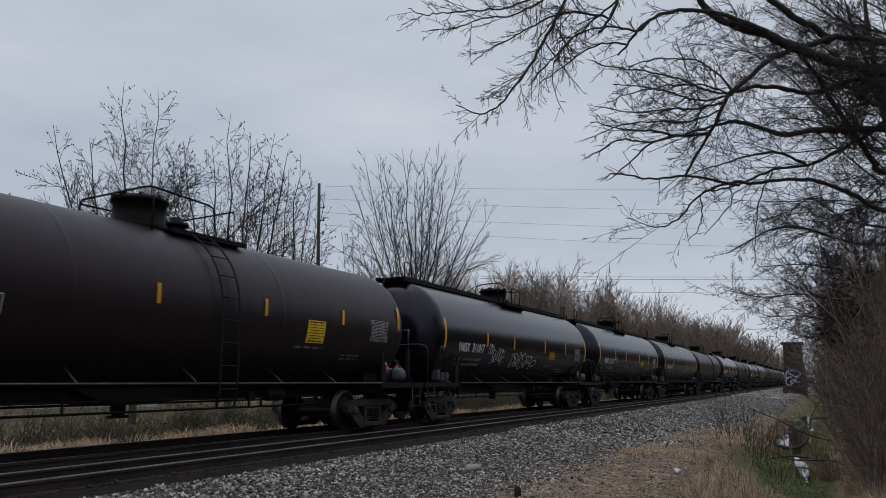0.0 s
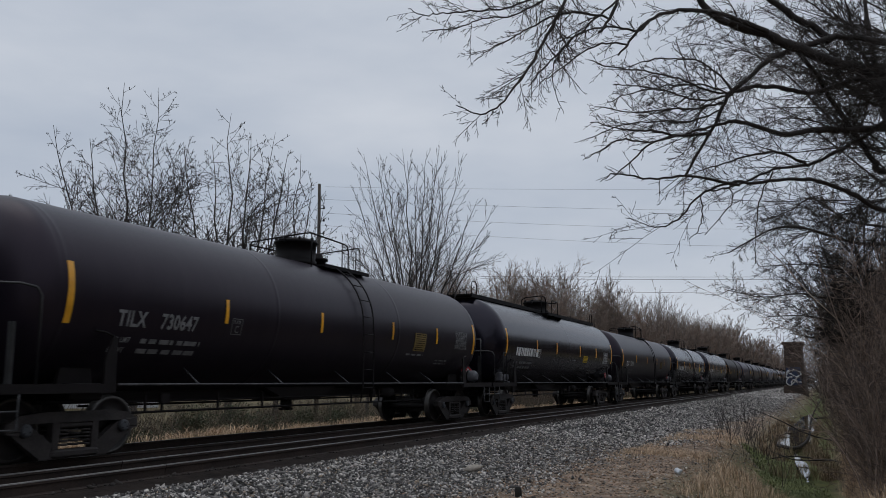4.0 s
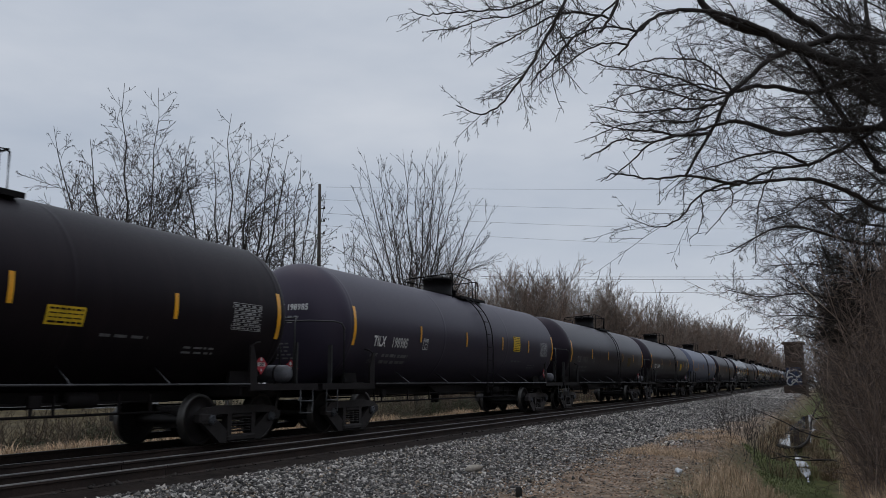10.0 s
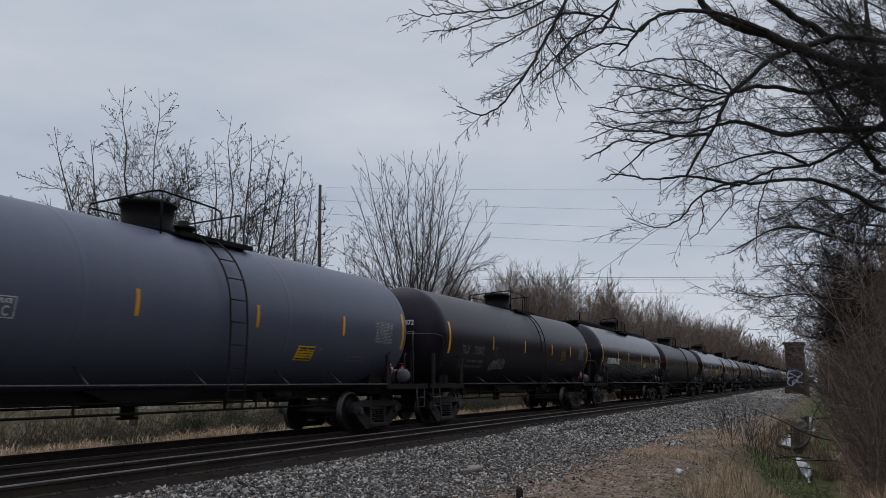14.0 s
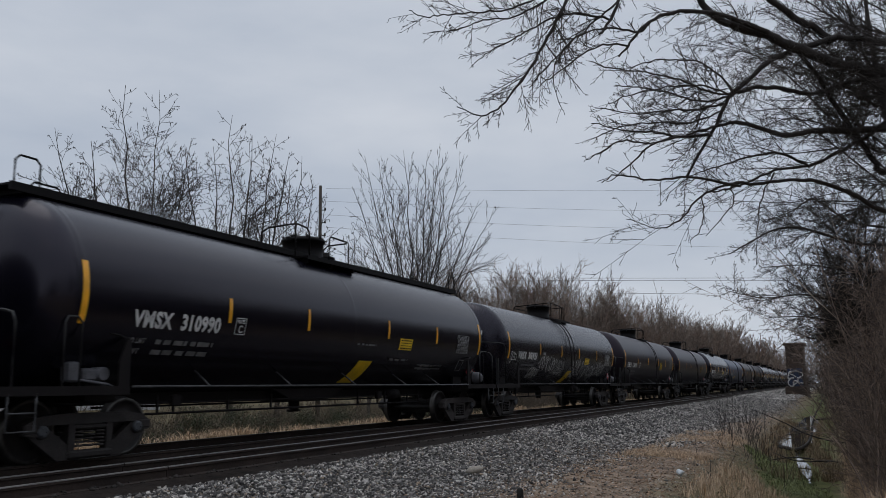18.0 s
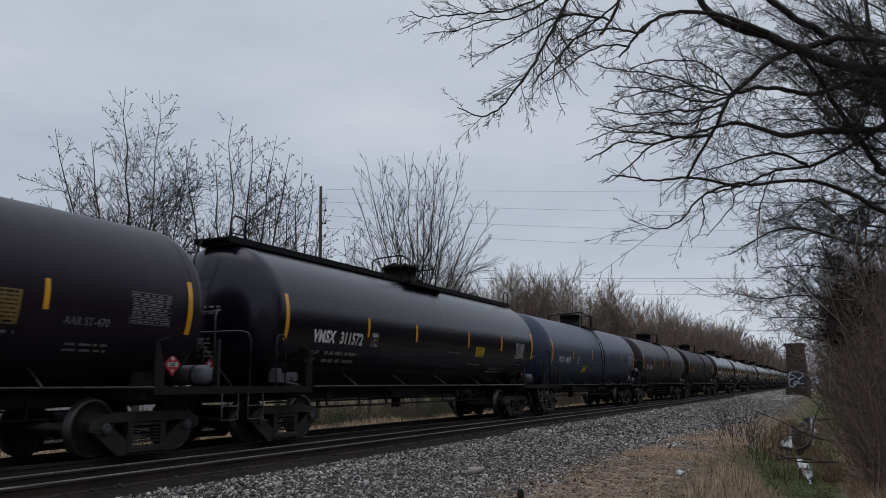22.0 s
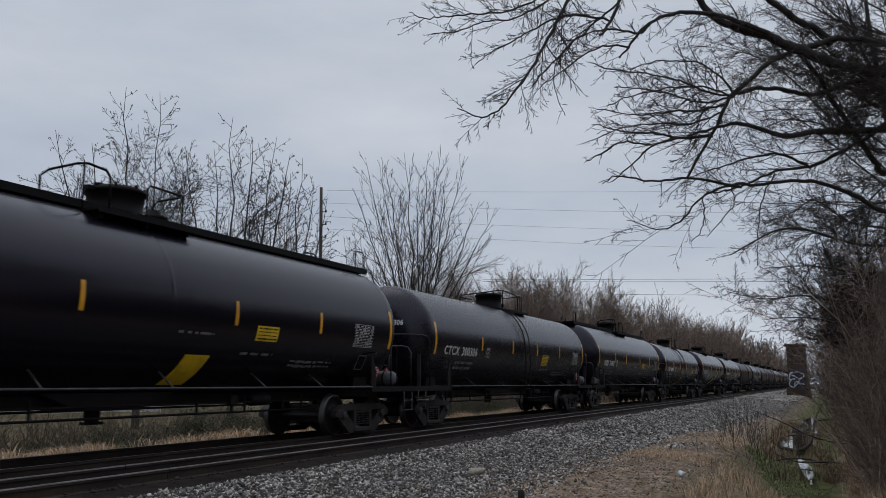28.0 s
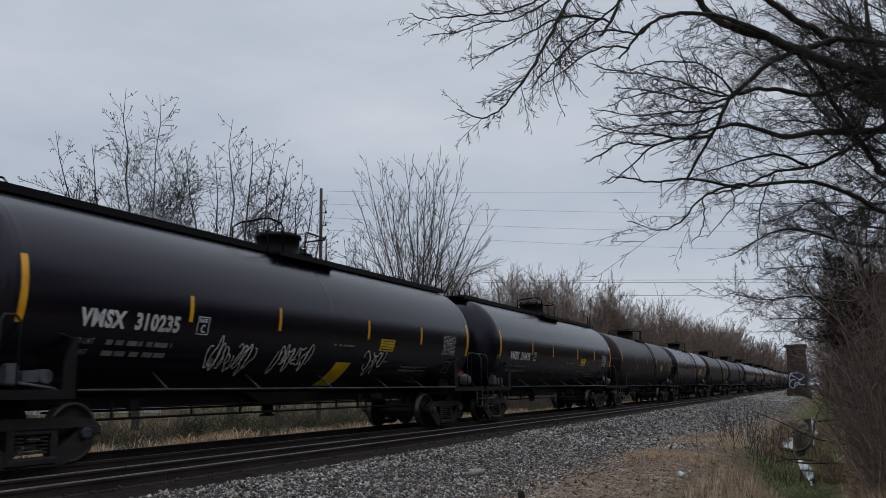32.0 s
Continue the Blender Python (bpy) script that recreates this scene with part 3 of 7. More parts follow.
def mesh_top_rail(near):
    """Round-bar handrail beside the manway: one run along the near side, one round the far side and the end."""
    b = Build()
    if near:
        b.tube([(-0.42, 0.95, 4.0), (-0.42, 0.95, 4.44), (-0.42, 0.90, 4.50), (-0.42, -0.60, 4.60), (-0.36, -0.71, 4.61), (-0.25, -0.72, 4.61),
                (1.15, -0.72, 4.56), (1.28, -0.72, 4.52), (1.34, -0.72, 4.40), (1.34, -0.72, 3.86)], 0.020)
        b.tube([(-0.30, -0.72, 3.80), (-0.30, -0.72, 4.60)], 0.018)
        b.tube([(1.05, -0.72, 3.86), (1.05, -0.72, 4.56)], 0.016)
    else:
        b.tube([(-0.42, 0.95, 4.42), (1.2, 0.95, 4.44), (1.9, 0.93, 4.48), (2.05, 0.85, 4.52), (2.05, -0.55, 4.60), (2.05, -0.62, 4.56), (2.05, -0.62, 3.80)], 0.018)
        b.tube([(1.88, -0.62, 3.86), (1.88, -0.62, 4.58), (2.05, -0.60, 4.60)], 0.018)
        b.tube([(1.2, 0.95, 3.70), (1.2, 0.95, 4.44)], 0.018)
    return b.mesh("top_handrail", M_SOOT)


def mesh_ladder(shift=0.0):
    """Side ladder that follows the tank from the platform to the sill."""
    b = Build()
    def pts(x):
        out = []
        for k in range(10):
            a = radians(66 - k * 7.4)
            out.append((x, -(TANK_R + 0.10) * math.cos(a), TANK_Z + (TANK_R + 0.10) * math.sin(a)))
        return out + [(x, -1.64, 2.2), (x, -1.62, 0.98), (x, -1.56, 0.66)]
    left, right = 0.60 - shift, 1.08 - shift
    for x in (left, right):
        b.tube(pts(x), 0.020, 6)
    rail = pts(0)
    path = [Vector(p) for p in rail]
    total = 0.0
    for p, q in zip(path, path[1:]):
        seg = (q - p).length
        k = 0.0
        while True:
            nxt = math.ceil((total + 1e-6) / 0.42) * 0.42
            if nxt > total + seg or k > 9:
                break
            r = p + (q - p) * ((nxt - total) / seg)
            b.tube([(left, r.y, r.z), (right, r.y, r.z)], 0.014, 5)
            p, seg, total, k = r, (q - r).length, nxt + 1e-5, k + 1
        total += seg
    return b.mesh("ladder", M_BLACK)


def mesh_walkway():
    """Full-length grated walkway on top of a jacketed tank."""
    b = Build()
    for y in (-0.44, 0.44):
        b.box((0, y, 4.03), (16.5, 0.05, 0.13))
    b.box((0, 0, 4.06), (16.5, 0.86, 0.035))
    for k in range(17):
        b.box((-8 + k, 0, 4.00), (0.06, 0.84, 0.09))
    b.box((0, -0.74, 3.90), (2.3, 0.40, 0.04)).box((0, -0.95, 3.88), (2.3, 0.03, 0.08))
    for x in (-1.0, 0.0, 1.0):
        b.box((x, -0.72, 3.83), (0.06, 0.3, 0.12))
    return b.mesh("walkway", M_SOOT)


def mesh_hoop(w, h):
    """One bent grab rail on the walkway."""
    b = Build()
    b.tube([(-w / 2, 0, 4.06), (-w / 2, 0, 4.02 + h), (-w / 2 + 0.08, 0, 4.1 + h), (w / 2 - 0.08, 0, 4.1 + h), (w / 2, 0, 4.02 + h), (w / 2, 0, 4.06)], 0.018)
    return b.mesh("grab_rail", M_SOOT)


def mesh_manway_rail(front):
    """Bent handrails before and behind the manway of a walkway car."""
    b = Build()
    if front:
        b.tube([(-1.4, 0.1, 4.05), (-1.4, 0.1, 4.48), (-1.36, -0.05, 4.57), (-1.3, -0.60, 4.62), (-1.2, -0.72, 4.63), (-0.82, -0.72, 4.60), (-0.73, -0.72, 4.50),
                (-0.72, -0.72, 3.88)], 0.021)
        b.tube([(-1.25, -0.70, 3.88), (-1.25, -0.70, 4.62)], 0.018)
    else:
        b.tube([(0.10, -0.73, 3.86), (0.10, -0.73, 4.48), (0.16, -0.73, 4.55), (0.92, -0.73, 4.53), (1.0, -0.65, 4.52), (1.0, -0.12, 4.50), (1.0, 0.0, 4.40), (1.0, 0.0, 4.06)], 0.021)
        b.tube([(0.98, -0.73, 3.80), (0.98, -0.73, 4.52)], 0.018)
    return b.mesh("manway_rail", M_SOOT)


def mesh_end_ladder():
    b = Build()
    for y in (0.05, 0.47):
        b.tube([(-8.70, y, 1.15), (-8.70, y, 3.6), (-8.45, y, 4.1)], 0.018)
    for k in range(9):
        b.tube([(-8.70, 0.05, 1.4 + k * 0.29), (-8.70, 0.47, 1.4 + k * 0.29)], 0.013, 5)
    return b.mesh("end_ladder", M_BLACK)


def mesh_side_rod():
    """Long side rail beside the underframe with slanting hangers."""
    b = Build()
    b.tube([(-6.7, -1.50, 1.085), (6.7, -1.50, 1.085)], 0.019, 6)
    for x in (-4.9, -2.45, 0.1, 2.6, 4.6):
        p = on_tank(x + 0.14, 1.36, 0.0)
        b.tube([(x, -1.50, 1.085), p], 0.016, 5)
    return b.mesh("side_rail", M_ROD)


def mesh_sill():
    b = Build()
    b.box((0, 0, 0.93), (17.0, 0.42, 0.30), bevel=0.02)
    for s in (-1, 1):
        b.box((s * TRUCK_X, 0, 0.98), (0.6, 2.5, 0.26), bevel=0.03)
        for y in (-1, 1):
            b.prism([(s * TRUCK_X - 0.35, 1.0), (s * TRUCK_X + 0.35, 1.0), (s * TRUCK_X + 0.22, 1.65), (s * TRUCK_X - 0.22, 1.65)],
                    y * 0.95 - 0.03, y * 0.95 + 0.03)
    return b.mesh("centre_sill", M_BLACK)


def mesh_end_platform():
    b = Build().box((-7.88, 0, 1.06), (2.3, 2.95, 0.05)).box((-9.0, 0, 1.02), (0.06, 2.9, 0.16))
    for y in (-1, 1):
        b.box((-7.88, y * 1.46, 1.03), (2.3, 0.05, 0.13))
        b.prism([(-6.95, 1.09), (-6.73, 1.09), (-6.73, 1.78), (-6.80, 1.82), (-6.95, 1.45)], y * 1.45 - 0.02, y * 1.45 + 0.02)
        b.tube([(-6.76, y * 1.45, 1.79), (-6.95, y * 1.43, 1.86), (-7.1, y * 1.40, 1.88)], 0.018)
    return b.mesh("end_platform", M_BLACK)


def mesh_end_rail(style):
    """Inverted-U handrail across the car's end, with braces and corner grabs."""
    b = Build()
    if style == "ladder":
        b.tube([(-8.15, -1.47, 1.08), (-8.15, -1.47, 2.30), (-8.22, -1.45, 2.41), (-8.40, -1.36, 2.45), (-8.72, -0.95, 2.46), (-8.78, -0.6, 2.46), (-8.78, 0.6, 2.46),
                (-8.72, 0.95, 2.46), (-8.40, 1.36, 2.45), (-8.22, 1.45, 2.41), (-8.15, 1.47, 2.30), (-8.15, 1.47, 1.08)], 0.020)
        for y in (-1, 1):
            b.tube([(-8.86, y * 0.62, 1.08), (-8.86, y * 0.62, 1.86), (-8.80, y * 0.62, 1.93)], 0.022)
            b.box((-8.45, y * 1.30, 1.50), (0.05, 0.09, 0.86))
        return b.mesh("end_handrail", M_GRAB)
    b.tube([(-8.80, -1.46, 1.08), (-8.80, -1.46, 1.95), (-8.80, -1.38, 2.08), (-8.80, -1.2, 2.12), (-8.80, 1.2, 2.12), (-8.80, 1.38, 2.08),
            (-8.80, 1.46, 1.95), (-8.80, 1.46, 1.08)], 0.021)
    for y in (-1, 1):
        b.tube([(-8.80, y * 0.1, 2.10), (-8.75, y * 1.0, 1.10)], 0.018)
        b.tube([(-7.7, y * 1.47, 1.09), (-7.7, y * 1.47, 2.0), (-7.78, y * 1.47, 2.08), (-7.95, y * 1.47, 2.08), (-8.0, y * 1.47, 2.0),
                (-8.0, y * 1.47, 1.09)], 0.018)
    return b.mesh("end_handrail", M_GRAB)


def mesh_steps(y):
    b = Build()
    b.tube([(-8.85, y * 1.47, 1.0), (-8.85, y * 1.47, 0.50), (-8.40, y * 1.47, 0.50), (-8.40, y * 1.47, 1.0)], 0.017, 5)
    b.tube([(-8.85, y * 1.47, 0.74), (-8.40, y * 1.47, 0.74)], 0.014, 5)
    return b.mesh("sill_step", M_ROD)


def mesh_coupler():
    b = Build().box((-8.75, 0, 0.88), (0.5, 0.16, 0.16), bevel=0.02).box((-9.03, 0.04, 0.88), (0.22, 0.30, 0.30), bevel=0.05)
    b.tube([(-8.9, -0.25, 0.85), (-9.0, -0.28, 0.5), (-9.08, -0.2, 0.38)], 0.03, 6)
    return b.mesh("coupler", M_GRIME)


def mesh_reservoir():
    at, r = (8.25, -0.72, 1.29), 0.178
    b = Build().lathe([(-0.60, 0.04), (-0.58, 0.12), (-0.50, r), (0.50, r), (0.58, 0.12), (0.60, 0.04)], "y", at, 22)
    for u in (-0.30, 0.30):
        b.lathe([(u - 0.025, r + 0.002), (u - 0.02, r + 0.010), (u + 0.02, r + 0.010), (u + 0.025, r + 0.002)], "y", at, 22, 1)
        b.box((at[0], at[1] + u, 1.10), (0.16, 0.07, 0.06), 1)
    return b.mesh("air_reservoir", M_TANKLET, M_BLACK)


def mesh_valve_gear():
    """Control valve with its pipe bracket on the end platform."""
    b = Build().box((-7.55, -1.12, 1.30), (0.20, 0.22, 0.30), bevel=0.03).box((-7.25, -1.12, 1.26), (0.26, 0.20, 0.20), bevel=0.04)
    b.lathe([(-0.12, 0.10), (0.12, 0.10), (0.15, 0.05)], "y", (-7.05, -1.15, 1.28), 12)
    b.tube([(-7.55, -1.2, 1.2), (-7.0, -1.3, 1.12), (-6.6, -1.2, 1.0)], 0.022, 6)
    return b.mesh("brake_valve", M_TANKLET)


def mesh_brake():
    b = Build().lathe([(-0.05, 0.28), (0.05, 0.28)], "x", (8.72, -0.35, 1.75), 18)
    b.tube([(8.72, -0.35, 1.75), (8.6, -0.35, 1.1)], 0.03).box((8.55, -0.3, 1.55), (0.25, 0.3, 0.5), bevel=0.03)
    return b.mesh("hand_brake", M_BLACK)


def mesh_outlet():
    """Bottom outlet with its skid and valve."""
    b = Build().prism([(-1.6, 1.02), (1.3, 1.02), (0.5, 0.74), (-0.8, 0.74)], -0.45, 0.45)
    b.lathe([(0.50, 0.10), (0.60, 0.13), (0.78, 0.13)], "z", (-0.15, 0, 0), 14).box((-0.15, 0, 0.52), (0.42, 0.10, 0.05))
    return b.mesh("bottom_outlet", M_BLACK)


def mesh_rigging():
    """Brake rods, pipes and hangers under the tank."""
    b = Build()
    for y, z in ((-0.55, 0.80), (-0.62, 0.62), (0.5, 0.72)):
        b.tube([(-5.6, y, z), (5.6, y, z)], 0.022, 5)
    for x in (-5.2, -4.8, -3.3, -1.9, 1.7, 2.7, 3.1, 4.4, 5.1):
        b.box((x, -0.62, 0.78), (0.035, 0.035, 0.30))
    for x in (-4.8, 2.7):
        b.box((x + 0.05, -0.62, 0.84), (0.22, 0.10, 0.20), bevel=0.02)
    b.lathe([(-0.3, 0.03), (-0.27, 0.13), (0.27, 0.13), (0.3, 0.03)], "x", (3.7, -0.5, 0.85), 12)
    return b.mesh("brake_rigging", M_BLACK)


def mesh_side_frame(y):
    """Cast truck side frame: arched top chord, two windows, spring pocket and jaws over the bearings."""
    b, s = Build(), 0.055
    y0, y1 = y - s, y + s
    z = 0.0
    top = [(-1.20, 0.42), (-1.17, 0.56), (-1.0, 0.66), (-0.6, 0.70), (0.6, 0.70), (1.0, 0.66), (1.17, 0.56), (1.20, 0.42)]
    b.prism(top + [(1.00, 0.38), (0.84, 0.545), (-0.84, 0.545), (-1.00, 0.38)], y0 - 0.03, y1 + 0.03)
    for m in (-1, 1):
        arm = [(1.14, 0.42), (0.92, 0.60), (0.40, 0.24), (0.36, 0.03), (0.60, 0.03)]
        b.prism([(m * a, c) for a, c in (arm if m < 0 else arm[::-1])], y0, y1)
        col = [(0.30, 0.62), (0.42, 0.62), (0.42, 0.14), (0.30, 0.14)]
        b.prism([(m * a, c) for a, c in (col if m < 0 else col[::-1])], y0 - 0.01, y1 + 0.01)
        b.box((m * 1.06, y, 0.50), (0.30, 0.20, 0.16), bevel=0.03)
    b.box((0, y, 0.10), (0.86, 0.19, 0.12), bevel=0.03)
    b.box((0, y, 0.50), (0.60, 0.16, 0.07), bevel=0.02)
    return b.mesh("side_frame", M_GRIME)


def mesh_springs(y):
    b = Build()
    for x in (-0.2, 0.0, 0.2):
        for k in range(5):
            b.lathe([(0.21 + k * 0.052, 0.088), (0.235 + k * 0.052, 0.088)], "z", (x, y, 0), 6)
    return b.mesh("spring_nest", M_GRIME)


def mesh_bolster():
    b = Build().box((0, 0, 0.56), (0.40, 2.0, 0.24), bevel=0.04).lathe([(0.66, 0.2), (0.86, 0.2)], "z", (0, 0, 0), 16)
    for x in (-0.42, 0.42):
        b.box((x, 0, 0.32), (0.07, 1.7, 0.10))
    return b.mesh("bolster", M_GRIME)


def mesh_wheelset(sides=24):
    """Two flanged wheels on an axle with bearing caps; turns about y."""
    b = Build().lathe([(-1.02, 0.075), (-0.8, 0.085), (0.8, 0.085), (1.02, 0.075)], "y", (0, 0, 0), 14)
    r = WHEEL_R
    for s in (-1, 1):
        prof = [(0.662, 0.10), (0.672, 0.20), (0.700, r - 0.07), (0.680, r - 0.055), (0.680, r + 0.018), (0.690, r + 0.026), (0.705, r + 0.015),
                (0.715, r + 0.002), (0.815, r - 0.004), (0.815, r - 0.055), (0.775, r - 0.07), (0.770, 0.20), (0.83, 0.13), (0.83, 0.09)]
        mis = [0, 0, 0, 1, 1, 1, 1, 1, 1, 0, 0, 0, 0]
        b.lathe([(s * h, q) for h, q in prof], "y", (0, 0, 0), sides, mis=mis)
        b.lathe([(s * h, q) for h, q in [(0.90, 0.105), (1.06, 0.105), (1.075, 0.09)]], "y", (0, 0, 0), 12, 0)
        b.lathe([(s * h, q) for h, q in [(1.07, 0.092), (1.105, 0.088), (1.115, 0.06)]], "y", (0, 0, 0), 12, 2)
        for k in range(3):
            a = k * 2.094 + 0.4
            b.lathe([(s * 1.10, 0.016), (s * 1.135, 0.016)], "y", (0.052 * math.cos(a), 0, 0.052 * math.sin(a)), 6, 2)
    return b.mesh("wheelset", M_WHEEL, M_TREAD, M_CAP)


def mesh_placard():
    """Red diamond plate with pale bands, standing on its holder."""
    b = Build()
    h = 0.195
    b.prism([(0, -h), (h, 0), (0, h), (-h, 0)], -0.006, 0.006, 0)
    b.prism([(-0.115, -0.035), (0.115, -0.035), (0.115, 0.04), (-0.115, 0.04)], -0.010, -0.002, 1)
    vs, fs = letters("1267", 0.085, 1.0, 0.0, 0.003)
    b.add([(-0.098 + u, -0.014, -0.028 + v) for u, v, _ in vs], fs, 2)
    b.prism([(0, 0.06), (0.045, 0.09), (0, 0.15), (-0.045, 0.09)], -0.010, -0.002, 1)
    b.prism([(-0.02, -0.13), (0.02, -0.13), (0.02, -0.08), (-0.02, -0.08)], -0.010, -0.002, 1)
    return b.mesh("hazard_placard", M_RED, M_WHITE, M_BLACK)


def mesh_panel(lines, zc, mat):
    """Stencilled data panel: pale frame lines and rows of small bars on the flank."""
    b, rng = Build(), random.Random(lines)
    def bar(x0, x1, z0, z1):
        b.add([on_tank(x0, z0, 0.012), on_tank(x1, z0, 0.012), on_tank(x1, z1, 0.012), on_tank(x0, z1, 0.012)], [(0, 1, 2, 3)])
    w, h = 0.86, 0.50
    for k in range(lines + 1):
        z = -h / 2 + h * k / lines
        bar(-w / 2, w / 2, zc + z - 0.006, zc + z + 0.006)
        if k < lines:
            u = -w / 2 + 0.03
            while u < w / 2 - 0.06:
                q = rng.uniform(0.05, 0.16)
                bar(u, min(u + q, w / 2 - 0.02), zc + z + 0.018, zc + z + 0.048)
                u += q + rng.uniform(0.02, 0.09)
    for x in (-w / 2, w / 2):
        bar(x - 0.006, x + 0.006, zc - h / 2, zc + h / 2)
    return b.mesh("data_panel", mat)


def mesh_box_mark(mat):
    """Stencilled clearance mark: a lettered box."""
    b = Build()
    for x0, x1, z0, z1 in ((-0.15, 0.15, 0.135, 0.15), (-0.15, 0.15, -0.15, -0.135), (-0.15, -0.135, -0.135, 0.135), (0.135, 0.15, -0.135, 0.135)):
        b.add([on_tank(x0, 2.16 + z0, 0.012), on_tank(x1, 2.16 + z0, 0.012), on_tank(x1, 2.16 + z1, 0.012), on_tank(x0, 2.16 + z1, 0.012)], [(0, 1, 2, 3)])
    for text, x, z, size in (("PLATE", -0.115, 2.215, 0.085), ("C", -0.055, 2.045, 0.19)):
        vs, fs = letters(text, size, 1.0, 0.0, 0.004)
        b.add([on_tank(x + u * 0.85, z + v, 0.013) for u, v, _ in vs], fs)
    return b.mesh("boxed_mark", mat)


def mesh_open_box():
    """Slanted outline of a small stencilled box on the lower flank."""
    b = Build()
    for (x0, z0), (x1, z1) in (((6.86, 1.50), (7.20, 1.50)), ((7.20, 1.50), (7.12, 1.80)), ((7.12, 1.80), (6.78, 1.80)), ((6.78, 1.80), (6.86, 1.50))):
        flat = abs(z1 - z0) < 0.01
        dx, dz = (0, 0.011) if flat else (0.011, 0)
        b.add([on_tank(x0 - dx, z0 - dz, 0.012), on_tank(x1 - dx, z1 - dz, 0.012), on_tank(x1 + dx, z1 + dz, 0.012), on_tank(x0 + dx, z0 + dz, 0.012)], [(0, 1, 2, 3)])
    return b.mesh("open_box_mark", M_DIM)


def mesh_sign(style, worn=False):
    """Yellow notice with rows of fine black print."""
    w, h, zc, rows = {"ladder": (0.66, 0.48, 2.20, 8), "wide": (0.72, 0.38, 2.22, 6), "high": (0.66, 0.52, 2.46, 8), "late": (0.72, 0.40, 2.05, 7), "walkway": (0.68, 0.28, 2.10, 4), "low": (0.62, 0.30, 1.76, 5)}[style]
    b, rng = patch(0, zc, w, h, 0.010), random.Random(rows)
    b.mi = [0] * len(b.f)
    for k in range(rows):
        z = zc + h * (0.5 - (k + 0.7) / (rows + 0.4))
        q = 0.014 if k in (0, rows - 1) else 0.008
        u = -w * 0.44
        while u < w * 0.40:
            e = min(u + rng.uniform(0.05, 0.16), w * 0.44)
            b.add([on_tank(u, z - q, 0.016), on_tank(e, z - q, 0.016), on_tank(e, z + q, 0.016), on_tank(u, z + q, 0.016)], [(0, 1, 2, 3)], 1)
            u = e + 0.02
    return b.mesh("yellow_sign", M_SIGN_OLD if worn else M_SIGN, M_BLACK)


def mesh_graffiti(seed, x, z, w, h, loops, mat):
    """Looping spray-paint strokes, too wild to read."""
    b, rng = Build(), random.Random(seed)
    for k in range(loops):
        cx, cz = x + w * (k + 0.5) / loops, z + rng.uniform(-0.06, 0.06)
        rx, rz = w / loops * rng.uniform(0.45, 0.75), h * rng.uniform(0.3, 0.5)
        a0, turn = rng.uniform(0, 6.28), rng.choice((-1, 1)) * rng.uniform(3.6, 7.2)
        f2, p2 = rng.choice((2, 3)), rng.uniform(0, 6)
        line = []
        for i in range(20):
            a = a0 + turn * i / 19
            q = 1 + 0.35 * math.sin(f2 * a + p2)
            line.append((cx + rx * q * math.cos(a), cz + rz * q * math.sin(a)))
        t = 0.013
        for (x0, z0), (x1, z1) in zip(line, line[1:]):
            d = math.hypot(x1 - x0, z1 - z0) or 1
            nx, nz = -(z1 - z0) / d * t, (x1 - x0) / d * t
            b.add([on_tank(x0 - nx, z0 - nz, 0.013), on_tank(x1 - nx, z1 - nz, 0.013), on_tank(x1 + nx, z1 + nz, 0.013),
                   on_tank(x0 + nx, z0 + nz, 0.013)], [(0, 1, 2, 3)])
    return b.mesh("graffiti", mat)


def head_scrawl(seed, y, z, w, h):
    """Short spray-paint strokes on the tank's end, too wild to read."""
    b, rng = Build(), random.Random(seed)
    n = max(2, int(w / 0.2))
    for k in range(n):
        cy = y - w * k / n
        line = [(cy + rng.uniform(-0.08, 0.08), z + h * (i / 4 - 0.5) * rng.choice((-1, 1)) * 0.9) for i in range(5)]
        for (y0, z0), (y1, z1) in zip(line, line[1:]):
            d = math.hypot(y1 - y0, z1 - z0) or 1
            ny, nz = -(z1 - z0) / d * 0.014, (y1 - y0) / d * 0.014
            b.add([head_point(y0 - ny, z0 - nz), head_point(y1 - ny, z1 - nz), head_point(y1 + ny, z1 + nz), head_point(y0 + ny, z0 + nz)], [(0, 1, 2, 3)])
    return b.mesh("graffiti", M_WHITE)


WHEELSETS, CARS = [], []
PATCHED = ("VMSX 310990", "VMSX 300933", "VMSX 311738", "VMSX 300564", "VMSX 310235")
MARKS = {"ladder": (-7.66, -4.17, -1.0, 2.28, 4.9, 7.6), "late": (-7.7, -4.25, -1.43, 1.23, 4.09, 7.6), "walkway": (-7.72, -4.43, -1.88, 1.65, 4.46, 7.6)}


OLD_STRIPS = (-7.66, -4.7, -1.55, 1.55, 4.7, 7.6)
